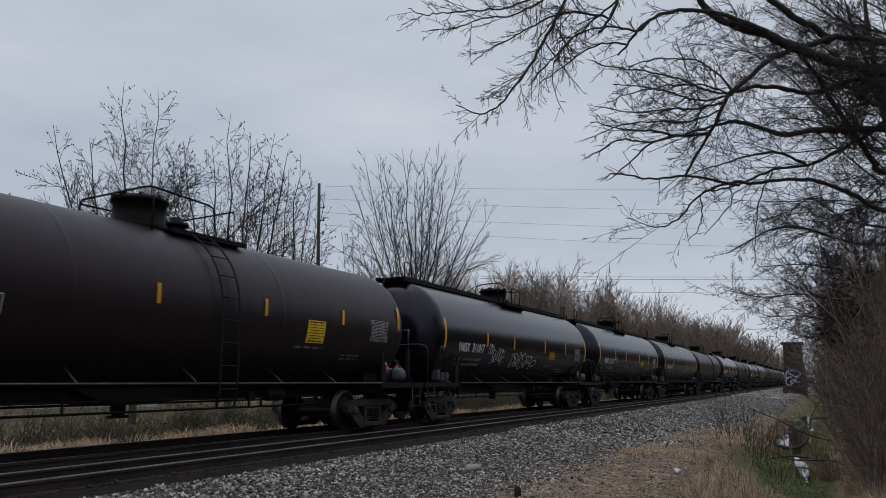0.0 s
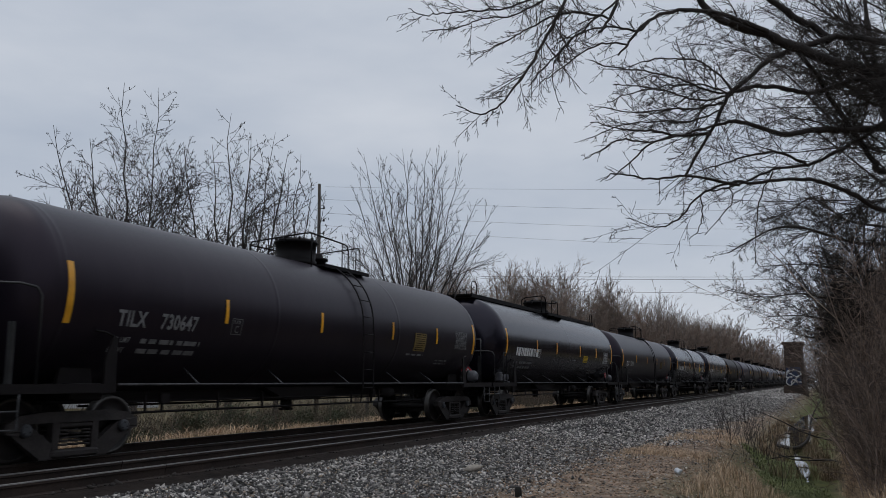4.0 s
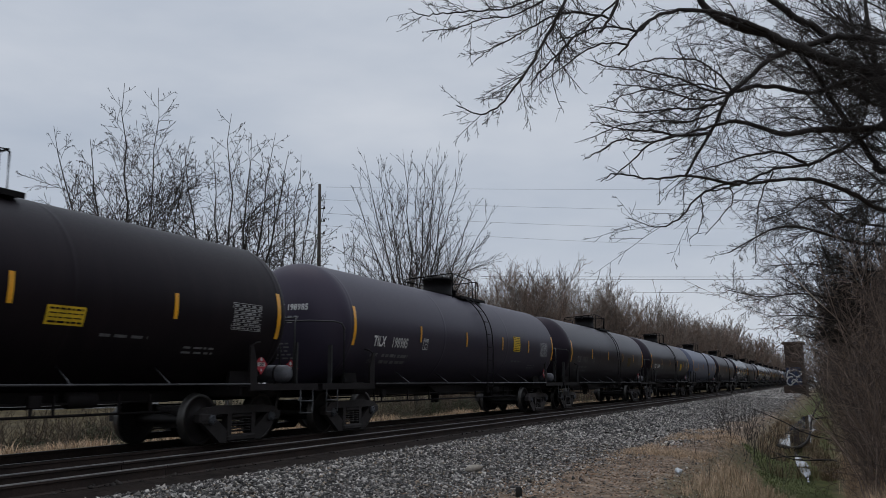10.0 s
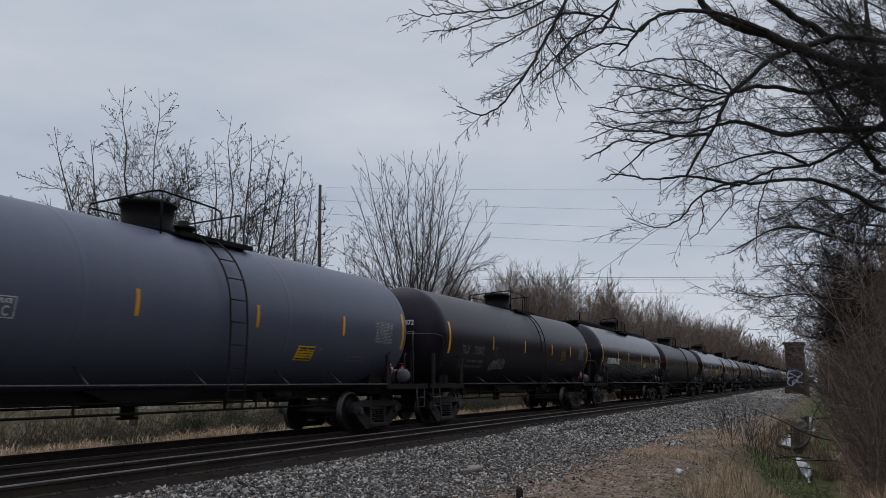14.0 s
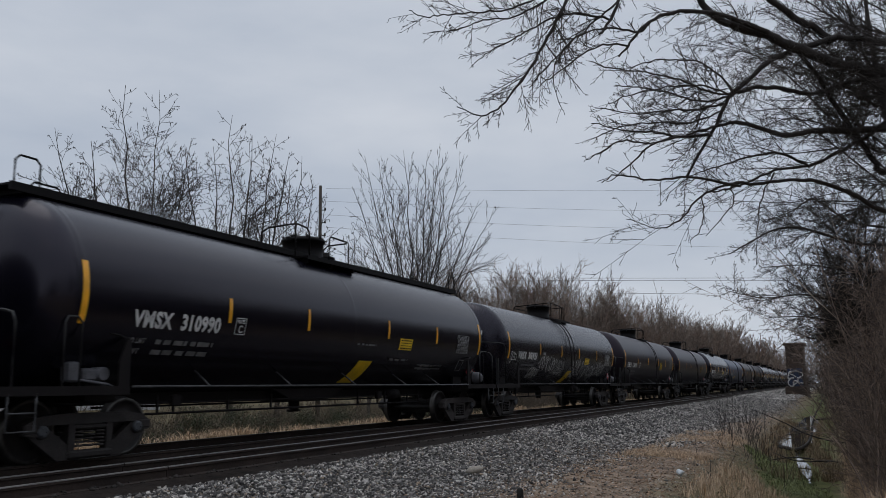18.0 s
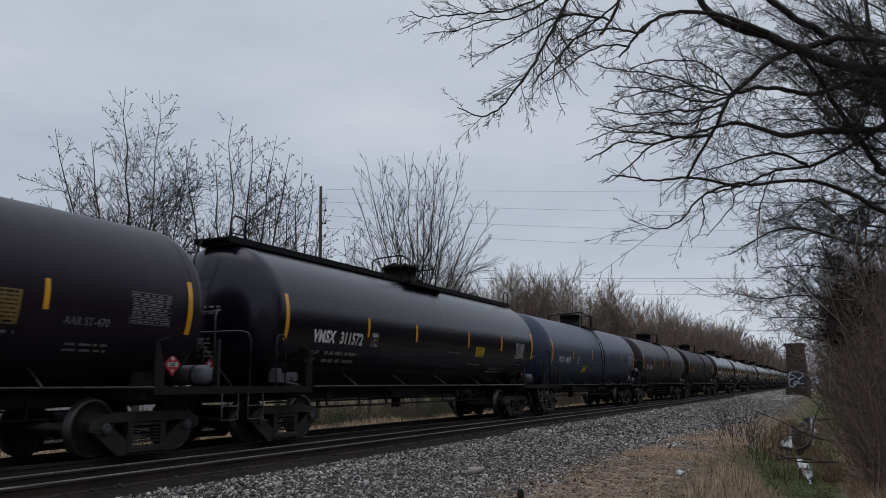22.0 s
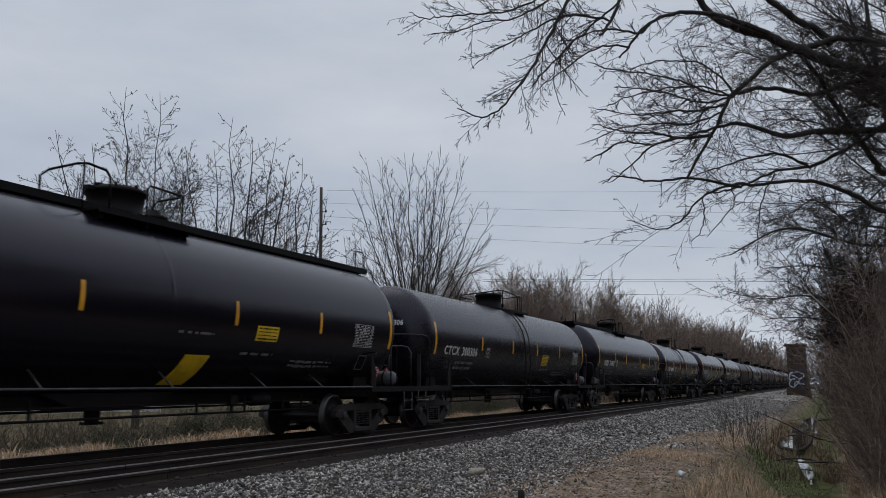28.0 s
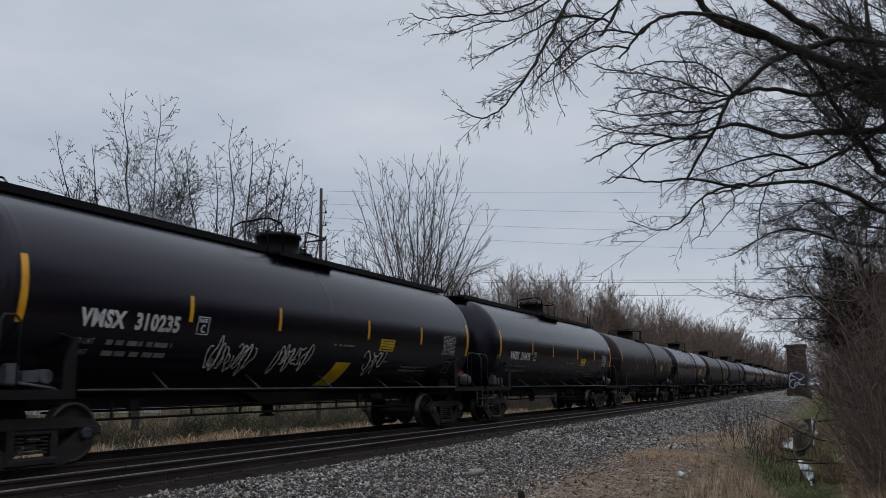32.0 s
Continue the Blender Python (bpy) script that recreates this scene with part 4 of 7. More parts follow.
# cars whose notice and strips sit elsewhere: (kind of notice, its place along the car, places of the strips)
ODD = {
    "": ("ladder", 3.84, (-7.66, -4.17, -0.88, 2.03, 4.9, 7.6)),
    "VMSX 300839": ("walkway", 4.51, MARKS["late"]),
    "VMSX 300564": ("walkway", 4.40, (-7.7, -4.6, -1.8, 1.1, 4.0, 7.6)),
    "VMSX 300933": ("walkway", 2.62, (-7.7, -4.25, -1.43, 1.23, 4.3, 7.6)),
    "TILX 198985": ("high", 3.52, (-7.66, -4.17, -1.0, 2.10, 4.80, 7.72)),
    "NATX 310173": ("low", 3.40, OLD_STRIPS),
    "NATX 302873": ("walkway", 2.50, OLD_STRIPS),
    "NATX 302819": ("walkway", 2.50, OLD_STRIPS),
    "PROX 44829": ("low", -2.5, (-7.66, -4.67, -1.5, 1.5, 4.47, 7.6)),
    "GBRX 708868": ("ladder", 3.0, (-7.66, -4.4, -1.35, 2.0, 4.6, 7.6)),
    "TILX 730965": ("wide", 3.70, (-7.66, -4.2, -1.1, 2.05, 4.8, 7.6)),
    "TILX 730325": ("ladder", 3.87, (-7.66, -4.17, -2.0, 1.33, 4.6, 7.5)),
}
LOWERED = ("tank", "manway", "safety", "platform", "top_hand", "ladder", "reflector", "yellow", "data", "boxed", "reporting", "car_number", "head_number", "stencil", "graffiti", "open_box")


def turned(ob):
    ob.matrix_basis = pose(0, 0, 0, 0, 0, 180)
    return ob


def add_truck(car, x, near=True):
    bol = part("truck", cached("bolster", mesh_bolster), car)
    bol.location = (x, 0, 0)
    for y in (-0.99, 0.99):
        part("side_frame", cached(("side", y), lambda: mesh_side_frame(y)), bol)
        if near:
            tagged(part("spring_nest", cached(("spring", y), lambda: mesh_springs(y)), bol), kind="stuff")
    for a in (-AXLE, AXLE):
        w = part("wheelset", cached(("wheelset", near), lambda: mesh_wheelset(24 if near else 12)), bol)
        w.matrix_parent_inverse = Matrix.Translation((a, 0, WHEEL_R))
        WHEELSETS.append(w)


def make_car(style, paint, mark, ink, label, graffiti=()):
    car = thing("tank_car", label, "tank car", "tank cars of the train")
    layout = "late" if style == "ladder" and mark[:4] in ("VMSX", "CTCX") else style
    part("tank", cached(("tank", paint, style), lambda: mesh_tank(PAINTS[paint], style == "walkway")), car)
    part("manway_housing", cached("dome", mesh_dome), car)
    part("manway_lid", cached("lid", mesh_lid), car)
    part("safety_valve", cached("valve", mesh_valve), car)
    if style == "ladder":
        part("platform", cached("platform", mesh_platform), car)
        for near in (True, False):
            part("top_handrail", cached(("top_rail", near), lambda: mesh_top_rail(near)), car)
        lower = 1.05 if layout == "late" else 0.75 if mark[:4] == "PROX" else 0.2 if mark == "TILX 198985" else 0.0
        for side in (0, 1):
            lad = part("ladder", cached(("ladder", lower), lambda: mesh_ladder(lower)), car)
            if side:
                turned(lad)
    else:
        part("walkway", cached("walkway", mesh_walkway), car)
        for front in (True, False):
            part("manway_rail", cached(("manway_rail", front), lambda: mesh_manway_rail(front)), car)
        for x, y, w, h in ((-7.95, -0.42, 0.45, 0.42), (-6.9, 0.42, 0.62, 0.30), (7.95, -0.42, 0.45, 0.42), (6.9, 0.42, 0.62, 0.30)):
            part("grab_rail", cached(("hoop", w), lambda: mesh_hoop(w, h)), car).location = (x, y, 0)
        for side in (0, 1):
            lad = part("end_ladder", cached("end_ladder", mesh_end_ladder), car)
            if side:
                turned(lad)
    part("centre_sill", cached("sill", mesh_sill), car)
    part("bottom_outlet", cached("outlet", mesh_outlet), car)
    part("brake_rigging", cached("rigging", mesh_rigging), car)
    if style == "walkway":
        part("brake_valve", cached("valve_gear", mesh_valve_gear), car, "pale grey brake valve")
    part("air_reservoir", cached("reservoir", mesh_reservoir), car, "grey cylindrical air reservoir")
    part("hand_brake", cached("brake", mesh_brake), car)
    for side in (0, 1):
        for name, make in (("side_rail", mesh_side_rod), ("end_platform", mesh_end_platform), ("end_handrail_" + style, lambda: mesh_end_rail(style)),
                           ("sill_step", lambda: mesh_steps(-1)), ("sill_step_far", lambda: mesh_steps(1)), ("coupler", mesh_coupler)):
            ob = part(name.replace("_far", "").replace("_" + style, ""), cached(name, make), car)
            if side:
                turned(ob)
    sign_x, panel_x = {"ladder": (3.87, 6.6), "late": (2.27, 6.4), "walkway": (2.64, 6.3)}[layout]
    sign_kind, worn = layout, (ink == M_DIM and mark) or mark in ("TILX 730510", "TILX 730965")
    marks = MARKS[layout]
    if mark in ODD:
        sign_kind, sign_x, marks = ODD[mark]
    for x in marks:
        end = abs(x) > 7
        me = cached(("tape", end), lambda: patch(0, 2.45 if end else 2.42, 0.11 if end else 0.085, 0.92 if end else 0.44, 0.008).mesh("reflector", M_YELLOW))
        part("reflector", me, car, "yellow reflective strip").location = (x, 0, 0 if mark else 0.12)
    part("yellow_sign", cached(("sign", sign_kind, worn), lambda: mesh_sign(sign_kind, worn)), car, "grimy yellow notice decal" if worn else "yellow notice decal").location = (sign_x, 0, 0)
    part("data_panel", cached(("panel", layout, worn), lambda: mesh_panel(7, 2.36 if layout == "ladder" else 2.24, M_DIM if worn else M_PANEL)), car, "white stencilled data panel").location = (panel_x, 0, 0)
    part("boxed_mark", cached(("boxed", worn), lambda: mesh_box_mark(M_DIM if worn else M_WHITE)), car).location = ({"ladder": -3.86, "late": -3.73, "walkway": -4.1}[layout], 0, 0)
    for x, y, z in ((-8.86, -0.55, 1.42), (7.42, -1.20, 1.46)):
        pl = part("hazard_placard", cached("placard", mesh_placard), car, "red diamond hazard placard")
        pl.matrix_basis = pose(x, y, z, 0, 0, -90 if x < 0 else 0)
    if mark == "|":
        part("car_number", cached("num_bars", lambda: flank_bars(-6.72, 2.17, 1, 2.5, 0.28, 0.1, ink, 13)), car, "painted reporting mark too faint to read")
    elif mark:
        size = 0.345
        owner, number = mark.split(" ")
        slope, squeeze = (0.0, 0.90) if style == "walkway" else (0.0, 0.92 if owner == "VMSX" else 1.08 if owner in ("GBRX", "CTCX") else 0.79)
        heavy = 0.015 if owner == "VMSX" else 0.010
        first_x = -7.1 if owner in ("GBRX", "CTCX") else -6.72
        part("reporting_mark", cached(("own", owner, ink.name, style), lambda: flank_text(owner, first_x, 2.02, size, ink, squeeze, 0.014, slope, heavy)), car, "painted reporting mark")
        part("car_number", cached(("num", mark), lambda: flank_text(number, first_x + 1.17 * squeeze, 2.02, size, ink, squeeze, 0.014, slope, heavy)), car, "painted car number")
        part("head_number", cached(("head", mark), lambda: head_text(mark, 0.27, 2.80, 0.20, M_WHITE if ink == M_DIM else ink) if style == "ladder" else head_text(mark, 1.0, 2.85, 0.17, ink)), car)
    part("stencil_block", cached("lines_a", lambda: flank_bars(-6.12, 1.80, 2, 1.4, 0.075, 0.085, M_DIM, 3)), car)
    for text, z in (("LD LMT", 1.765), ("LT WT", 1.605)):
        part("stencil_text", cached(text, lambda: flank_text(text, -6.72, z, 0.115, M_DIM, 0.9, 0.012, 0.0, 0.003)), car)
    note_x, note_z = (3.2, 1.86) if layout == "ladder" else (2.0, 1.72)
    part("stencil_block", cached(("lines_b", layout), lambda: flank_bars(note_x, note_z, 1, 1.0, 0.045, 0.05, M_DIM, 5)), car)
    part("stencil_block", cached(("lines_i", layout), lambda: flank_bars(note_x + 1.9, note_z - 0.12, 2, 0.8, 0.035, 0.05, M_DIM, 12)), car)
    part("stencil_block", cached("lines_c", lambda: head_bars(0.25, 2.64, 2, 0.7, 0.05, 0.07, M_DIM, 6)), car)
    part("stencil_block", cached("lines_d", lambda: head_bars(0.25, 2.02, 5, 0.6, 0.035, 0.05, M_DIM, 7)), car)
    if layout != "ladder":
        part("stencil_block", cached("lines_h", lambda: flank_bars(3.7, 1.62, 2, 1.6, 0.035, 0.05, M_DIM, 11)), car)
    if layout == "walkway":
        part("stencil_block", cached("lines_e", lambda: flank_bars(0.2, 2.02, 1, 0.9, 0.04, 0.05, M_DIM, 8)), car)
    for lines in car.children:
        if lines.name.startswith("stencil_"):
            tagged(lines, kind="stuff")
    if mark == "TILX 730325":
        part("stencil_text", flank_text("AAR ST-470", 4.95, 2.02, 0.17, M_DIM, 0.9, 0.012, 0.0, 0.002), car)
    if mark == "TILX 730965":
        for word, gy, gz, gs in (("A", -0.60, 2.50, 0.26), ("BEER", -0.48, 2.19, 0.27), ("FOAM", -0.58, 1.86, 0.25)):
            part("graffiti", head_text(word, gy, gz, gs, M_WHITE, 0.9), car, "white spray-painted word")
        for k, (gy, gz, gw) in enumerate(((0.35, 3.20, 0.9), (0.05, 2.95, 0.9), (-0.2, 2.72, 0.8))):
            tagged(part("graffiti", head_scrawl(500 + k, gy, gz, gw, 0.36), car, "white spray-painted scrawl"), kind="stuff")
    for seed, x, z, w, h, loops in graffiti:
        tagged(part("graffiti", mesh_graffiti(seed, x, z, w, h, loops, M_PANEL if paint == "brown" else M_WHITE), car, "white spray-painted scrawl"), kind="stuff")
    if mark in PATCHED:
        part("yellow_patch", cached("slant", lambda: patch(0.86, 1.40, 0.62, 0.50, 0.008, 0.10).mesh("yellow_patch", M_SIGN)), car,
             "slanted yellow paint patch").location = ({"VMSX 300933": -0.5, "VMSX 300564": -0.9}.get(mark, 0), 0, 0)
    if layout != "ladder":
        part("open_box_mark", cached("open_box", mesh_open_box), car).location = (-0.45 if style == "walkway" else -1.2, 0, 0)
    for x in (-TRUCK_X, TRUCK_X):
        add_truck(car, x + 0.02, len(CARS) < 44)
    if style == "ladder":
        squat = Matrix.Translation((0, 0, 0.96 * 0.033)) @ Matrix.Diagonal((1, 0.967, 0.967, 1))
        for ob in car.children:
            if ob.name.startswith(LOWERED):
                ob.matrix_basis = squat @ ob.matrix_basis
    CARS.append(car)
    return car


SATIN = "black tank car with side ladder and railed top platform"
LONG = "glossy black tank car with full-length top walkway"
ROSTER = [
    ("ladder", "brown", "", M_DIM, "rust-stained brownish black tank car with side ladder", ()),
    ("walkway", "gloss", "VMSX 311017", M_WHITE, "glossy black tank car with walkway and white graffiti", ((11, -4.0, 1.95, 1.2, 0.5, 6), (12, -1.9, 1.85, 2.6, 0.45, 9))),
    ("walkway", "gloss", "VMSX 310135", M_WHITE, LONG, ()),
    ("walkway", "satin", "VMSX 311401", M_WHITE, LONG, ()),
    ("ladder", "dull", "TILX 730647", M_DIM, "weathered black tank car with side ladder and faded lettering", ()),
    ("walkway", "gloss", "|", M_WHITE, LONG, ()),
    ("ladder", "dull", "TILX 730510", M_WHITE, SATIN, ()),
    ("ladder", "gloss", "VMSX 300839", M_WHITE, SATIN, ()),
    ("walkway", "satin", "TILX 350550", M_WHITE, LONG, ()),
    ("ladder", "matte", "NATX 302873", M_GOLD, "dull black tank car with yellow lettering and side ladder", ()),
    ("ladder", "slate", "TILX 198985", M_WHITE, "slate grey tank car with white lettering and side ladder", ()),
    ("ladder", "dull", "TILX 730531", M_DIM, "weathered black tank car with side ladder and faded lettering", ()),
    ("ladder", "dull", "TILX 319429", M_WHITE, SATIN, ()),
    ("ladder", "pale", "NATX 310173", M_GOLD, "faded blue-grey tank car with yellow lettering and side ladder", ()),
    ("ladder", "dull", "TILX 730872", M_DIM, "weathered black tank car with side ladder and a scrawl", ((21, -4.0, 1.72, 1.2, 0.35, 7),)),
    ("walkway", "gloss", "|", M_WHITE, LONG, ()),
    ("ladder", "dull", "TILX 730457", M_DIM, "weathered black tank car with side ladder and faded lettering", ()),
    ("walkway", "gloss", "VMSX 310990", M_WHITE, LONG, ()),
    ("ladder", "satin", "VMSX 300933", M_WHITE, "black tank car with side ladder and much white graffiti",
     ((31, -7.5, 2.1, 0.55, 0.4, 3), (32, -4.2, 1.9, 1.9, 0.5, 9), (33, -4.9, 1.55, 1.1, 0.35, 7), (34, -2.4, 1.75, 1.6, 0.7, 8), (35, 0.4, 1.75, 1.7, 0.7, 9),
      (36, 2.4, 1.65, 2.2, 0.6, 8), (37, 4.6, 1.75, 1.4, 0.6, 6))),
    ("ladder", "dull", "GBRX 708868", M_WHITE, "weathered black tank car with pale lettering", ()),
    ("ladder", "dull", "TILX 730325", M_DIM, "weathered black tank car with side ladder and faded lettering", ()),
    ("walkway", "gloss", "VMSX 311572", M_WHITE, LONG, ()),
    ("ladder", "grey", "PROX 44829", M_WHITE, "faded blue-grey tank car with white lettering and side ladder", ()),
    ("ladder", "brown", "TILX 730965", M_WHITE, "brownish black tank car with large white graffiti",
     ((41, -7.4, 1.55, 0.6, 0.7, 4), (42, -4.4, 1.55, 2.9, 0.32, 13), (45, -1.2, 1.6, 2.4, 0.5, 9), (43, 1.1, 2.25, 0.75, 1.1, 4), (46, 1.2, 2.9, 0.6, 0.6, 3), (44, 2.3, 1.65, 4.4, 0.75, 13))),
    ("ladder", "matte", "NATX 302819", M_GOLD, "dull black tank car with yellow lettering and a scrawl", ((51, 2.1, 1.65, 2.9, 0.4, 12),)),
    ("walkway", "gloss", "VMSX 310482", M_WHITE, "glossy black tank car with walkway and white graffiti", ((61, -3.6, 1.75, 2.6, 0.6, 9), (62, 0.6, 1.75, 1.2, 0.6, 5))),
    ("walkway", "gloss", "VMSX 311738", M_WHITE, LONG, ()),
    ("ladder", "satin", "CTCX 300306", M_WHITE, SATIN, ()),
    ("walkway", "gloss", "VMSX 310903", M_WHITE, LONG, ()),
    ("ladder", "gloss", "VMSX 300564", M_WHITE, SATIN, ()),
    ("walkway", "gloss", "VMSX 310235", M_WHITE, "glossy black tank car with walkway and white graffiti", ((71, -3.75, 1.68, 1.3, 0.55, 9), (72, -1.75, 1.72, 1.2, 0.45, 9), (73, 1.75, 1.75, 0.95, 0.5, 4))),
    ("walkway", "gloss", "VMSX 310435", M_WHITE, LONG, ()),
]
for roster_row in ROSTER:
    make_car(*roster_row)
rng_cars = random.Random(77)
while len(CARS) < 56:
    far_style = rng_cars.choice(("ladder", "ladder", "walkway"))
    far_paint = rng_cars.choice(("gloss", "gloss", "satin")) if far_style == "walkway" else rng_cars.choice(("dull", "satin", "brown", "slate", "grey", "dull"))
    make_car(far_style, far_paint, "", M_DIM, LONG if far_style == "walkway" else "weathered tank car with side ladder and top platform")


FITTED_X = ((0, 3.68), (1, 21.85), (2, 39.99), (4, 76.3), (6, 112.7), (9, 167.5), (14, 258.7), (16, 295.0), (18, 331.3), (20, 367.8), (22, 403.8),
           (24, 440.1), (27, 494.3), (29, 530.7), (30, 548.7), (56, 1021.1))


def car_x(i, t):
    """Middle of the i-th car at t seconds; the pitch varies by a hand's width to fit the camera's view."""
    for (a, xa), (b, xb) in zip(FITTED_X, FITTED_X[1:]):
        if a <= i <= b:
            return xa + (xb - xa) * (i - a) / (b - a) + 7.7 - SPEED * t
    return 0.0


# ------------------------------------------------------------ branches, grass and stones in bulk
class Twigs:
    """Many thin tapered tubes gathered as polylines and turned into one mesh with numpy."""

    def __init__(self):
        self.groups = {}

    def add(self, pts, r0, r1):
        self.groups.setdefault(len(pts), []).append((pts, r0, r1))

    def mesh(self, name, mat, sides=3):
        all_v, all_f, base = [], [], 0
        for n, rows in self.groups.items():
            p = np.array([r[0] for r in rows], dtype=float)
            k = len(rows)
            taper = np.linspace(0, 1, n)[None, :]
            rad = np.array([r[1] for r in rows])[:, None] * (1 - taper) + np.array([r[2] for r in rows])[:, None] * taper
            d = np.empty_like(p)
            d[:, 1:-1] = p[:, 2:] - p[:, :-2]
            d[:, 0], d[:, -1] = p[:, 1] - p[:, 0], p[:, -1] - p[:, -2]
            d /= np.linalg.norm(d, axis=2, keepdims=True) + 1e-9
            ref = np.where(np.abs(d[:, :1, 2:3]) > 0.85, np.array([1.0, 0, 0]), np.array([0, 0, 1.0]))
            u = np.cross(d, np.broadcast_to(ref, d.shape))
            u /= np.linalg.norm(u, axis=2, keepdims=True) + 1e-9
            w = np.cross(u, d)
            ang = 2 * np.pi * np.arange(sides) / sides
            ring = u[:, :, None, :] * np.cos(ang)[None, None, :, None] + w[:, :, None, :] * np.sin(ang)[None, None, :, None]
            v = p[:, :, None, :] + ring * rad[:, :, None, None]
            all_v.append(v.reshape(-1, 3))
            i = np.arange(n - 1)[:, None] * sides
            s = np.arange(sides)[None, :]
            s2 = (s + 1) % sides
            quad = np.stack([i + s, i + s2, i + sides + s2, i + sides + s], axis=2).reshape(-1, 4)
            f = quad[None] + (np.arange(k) * n * sides)[:, None, None] + base
            all_f.append(f.reshape(-1, 4))
            base += k * n * sides
        return quick_mesh(name, np.concatenate(all_v), np.concatenate(all_f), mat)


def quick_mesh(name, v, f, mat, smooth=True):
    me = bpy.data.meshes.new(name)
    k = f.shape[1]
    me.vertices.add(len(v))
    me.vertices.foreach_set("co", np.ascontiguousarray(v, dtype=np.float32).ravel())
    me.loops.add(f.size)
    me.loops.foreach_set("vertex_index", np.ascontiguousarray(f, dtype=np.int32).ravel())
    me.polygons.add(len(f))
    me.polygons.foreach_set("loop_start", np.arange(len(f), dtype=np.int32) * k)
    if smooth:
        me.polygons.foreach_set("use_smooth", np.ones(len(f), dtype=bool))
    me.update(calc_edges=True)
    me.materials.append(mat)
    return me


def bend(rng, p, d, length, steps, wander, lift):
    """A wandering line from p along d; lift pulls it up (or down, below 0)."""
    pts, seg = [tuple(p)], length / steps
    p, d = Vector(p), Vector(d).normalized()
    for _ in range(steps):
        d = (d + Vector((rng.gauss(0, wander), rng.gauss(0, wander), rng.gauss(0, wander) + lift))).normalized()
        p = p + d * seg
        pts.append(tuple(p))
    return pts


def side_way(rng, d, angle):
    """A direction that leaves d at that angle, anywhere round it."""
    d = Vector(d).normalized()
    o = Vector((rng.gauss(0, 1), rng.gauss(0, 1), rng.gauss(0, 1)))
    o = (o - d * o.dot(d)).normalized()
    return d * math.cos(angle) + o * math.sin(angle)


def branch_out(tw, rng, line, r0, r1, levels, density, ratio, angle, lift, thin, wander=0.12, start=0.2, buds=0.0, grow=1.0, thicken=1.95, bends=(2, 3, 4, 4), tip=0.75):
    """Grow side branches along a line; levels more times on each of them."""
    pts = [Vector(p) for p in line]
    seg = [(b - a).length for a, b in zip(pts, pts[1:])]
    total = sum(seg)
    count = max(2, int(total * density))
    for k in range(count):
        s = total * (start + (1 - start) * (k + rng.random()) / count)
        i, q = 0, s
        while i < len(seg) - 1 and q > seg[i]:
            q -= seg[i]
            i += 1
        p = pts[i] + (pts[i + 1] - pts[i]) * min(q / max(seg[i], 1e-6), 1)
        rel = s / total
        length = total * ratio * (1.15 - tip * rel) * rng.uniform(0.5, 1.2)
        rr = max((r0 + (r1 - r0) * rel) * rng.uniform(0.45, 0.7), thin)
        d = side_way(rng, pts[i + 1] - pts[i], radians(rng.uniform(angle * 0.6, angle * 1.3)))
        steps = bends[levels]
        sub = bend(rng, p, d, length, steps, wander, lift)
        tw.add(sub, rr, max(rr * 0.35, thin * 0.7))
        if buds and levels == 0 and rng.random() < buds:
            last = Vector(sub[-1])
            tw.add([tuple(last), tuple(last + Vector((rng.gauss(0, 0.02), rng.gauss(0, 0.02), -0.075)))], thin * 1.9, thin * 1.4)
        if levels > 0:
            branch_out(tw, rng, sub, rr, rr * 0.35, levels - 1, density * thicken, ratio * grow, angle, lift, thin, wander, 0.10, buds, grow, thicken, bends, tip)


def bare_tree(label, x, y, stems, tall, lean, levels, density, seed, mat_trunk, mat_twig, spread=0.28, r=0.10, angle=38, ratio=0.42, thin=0.006, wander=0.07, grow=1.12, thicken=1.8, fork=0.10):
    """A leafless many-stemmed tree: trunk with stems, and a crown of twigs."""
    rng = random.Random(seed)
    tree = thing("tree", label, "tree", "bare trees behind the railway")
    tree.location = (x, y, height(x, y))
    trunk, tw = Build(), Twigs()
    foot = tall * fork
    trunk.tube([(0, 0, -0.3), (0, 0, 0.1), (0.03, 0.02, foot)], [r * 1.5, r * 1.3, r * 1.15], 9)
    for k in range(stems):
        a = 2 * math.pi * (k + rng.uniform(-0.3, 0.3)) / stems
        out = spread * rng.uniform(0.4, 1.25)
        d = Vector((math.cos(a) * out + lean[0], math.sin(a) * out + lean[1], 1))
        h = tall * rng.uniform(0.72, 0.98)
        line = bend(rng, (0, 0, foot * rng.uniform(0.3, 0.95)), d, h, 7, wander, 0.05)
        rr = r * rng.uniform(0.55, 1.0)
        trunk.tube(line, [rr * (1 - 0.86 * i / 7) + 0.004 for i in range(8)], 6)
        branch_out(tw, rng, line, rr, rr * 0.2, levels, density, ratio, angle, 0.075, thin, wander=0.035, buds=0.07 if levels == 3 else 0.0, grow=grow, thicken=thicken, bends=(1, 2, 3, 4), tip=0.5)
    part("trunk", trunk.mesh("trunk", mat_trunk), tree)
    part("crown", tw.mesh("crown", mat_twig), tree, "bare twigs")
    return tree


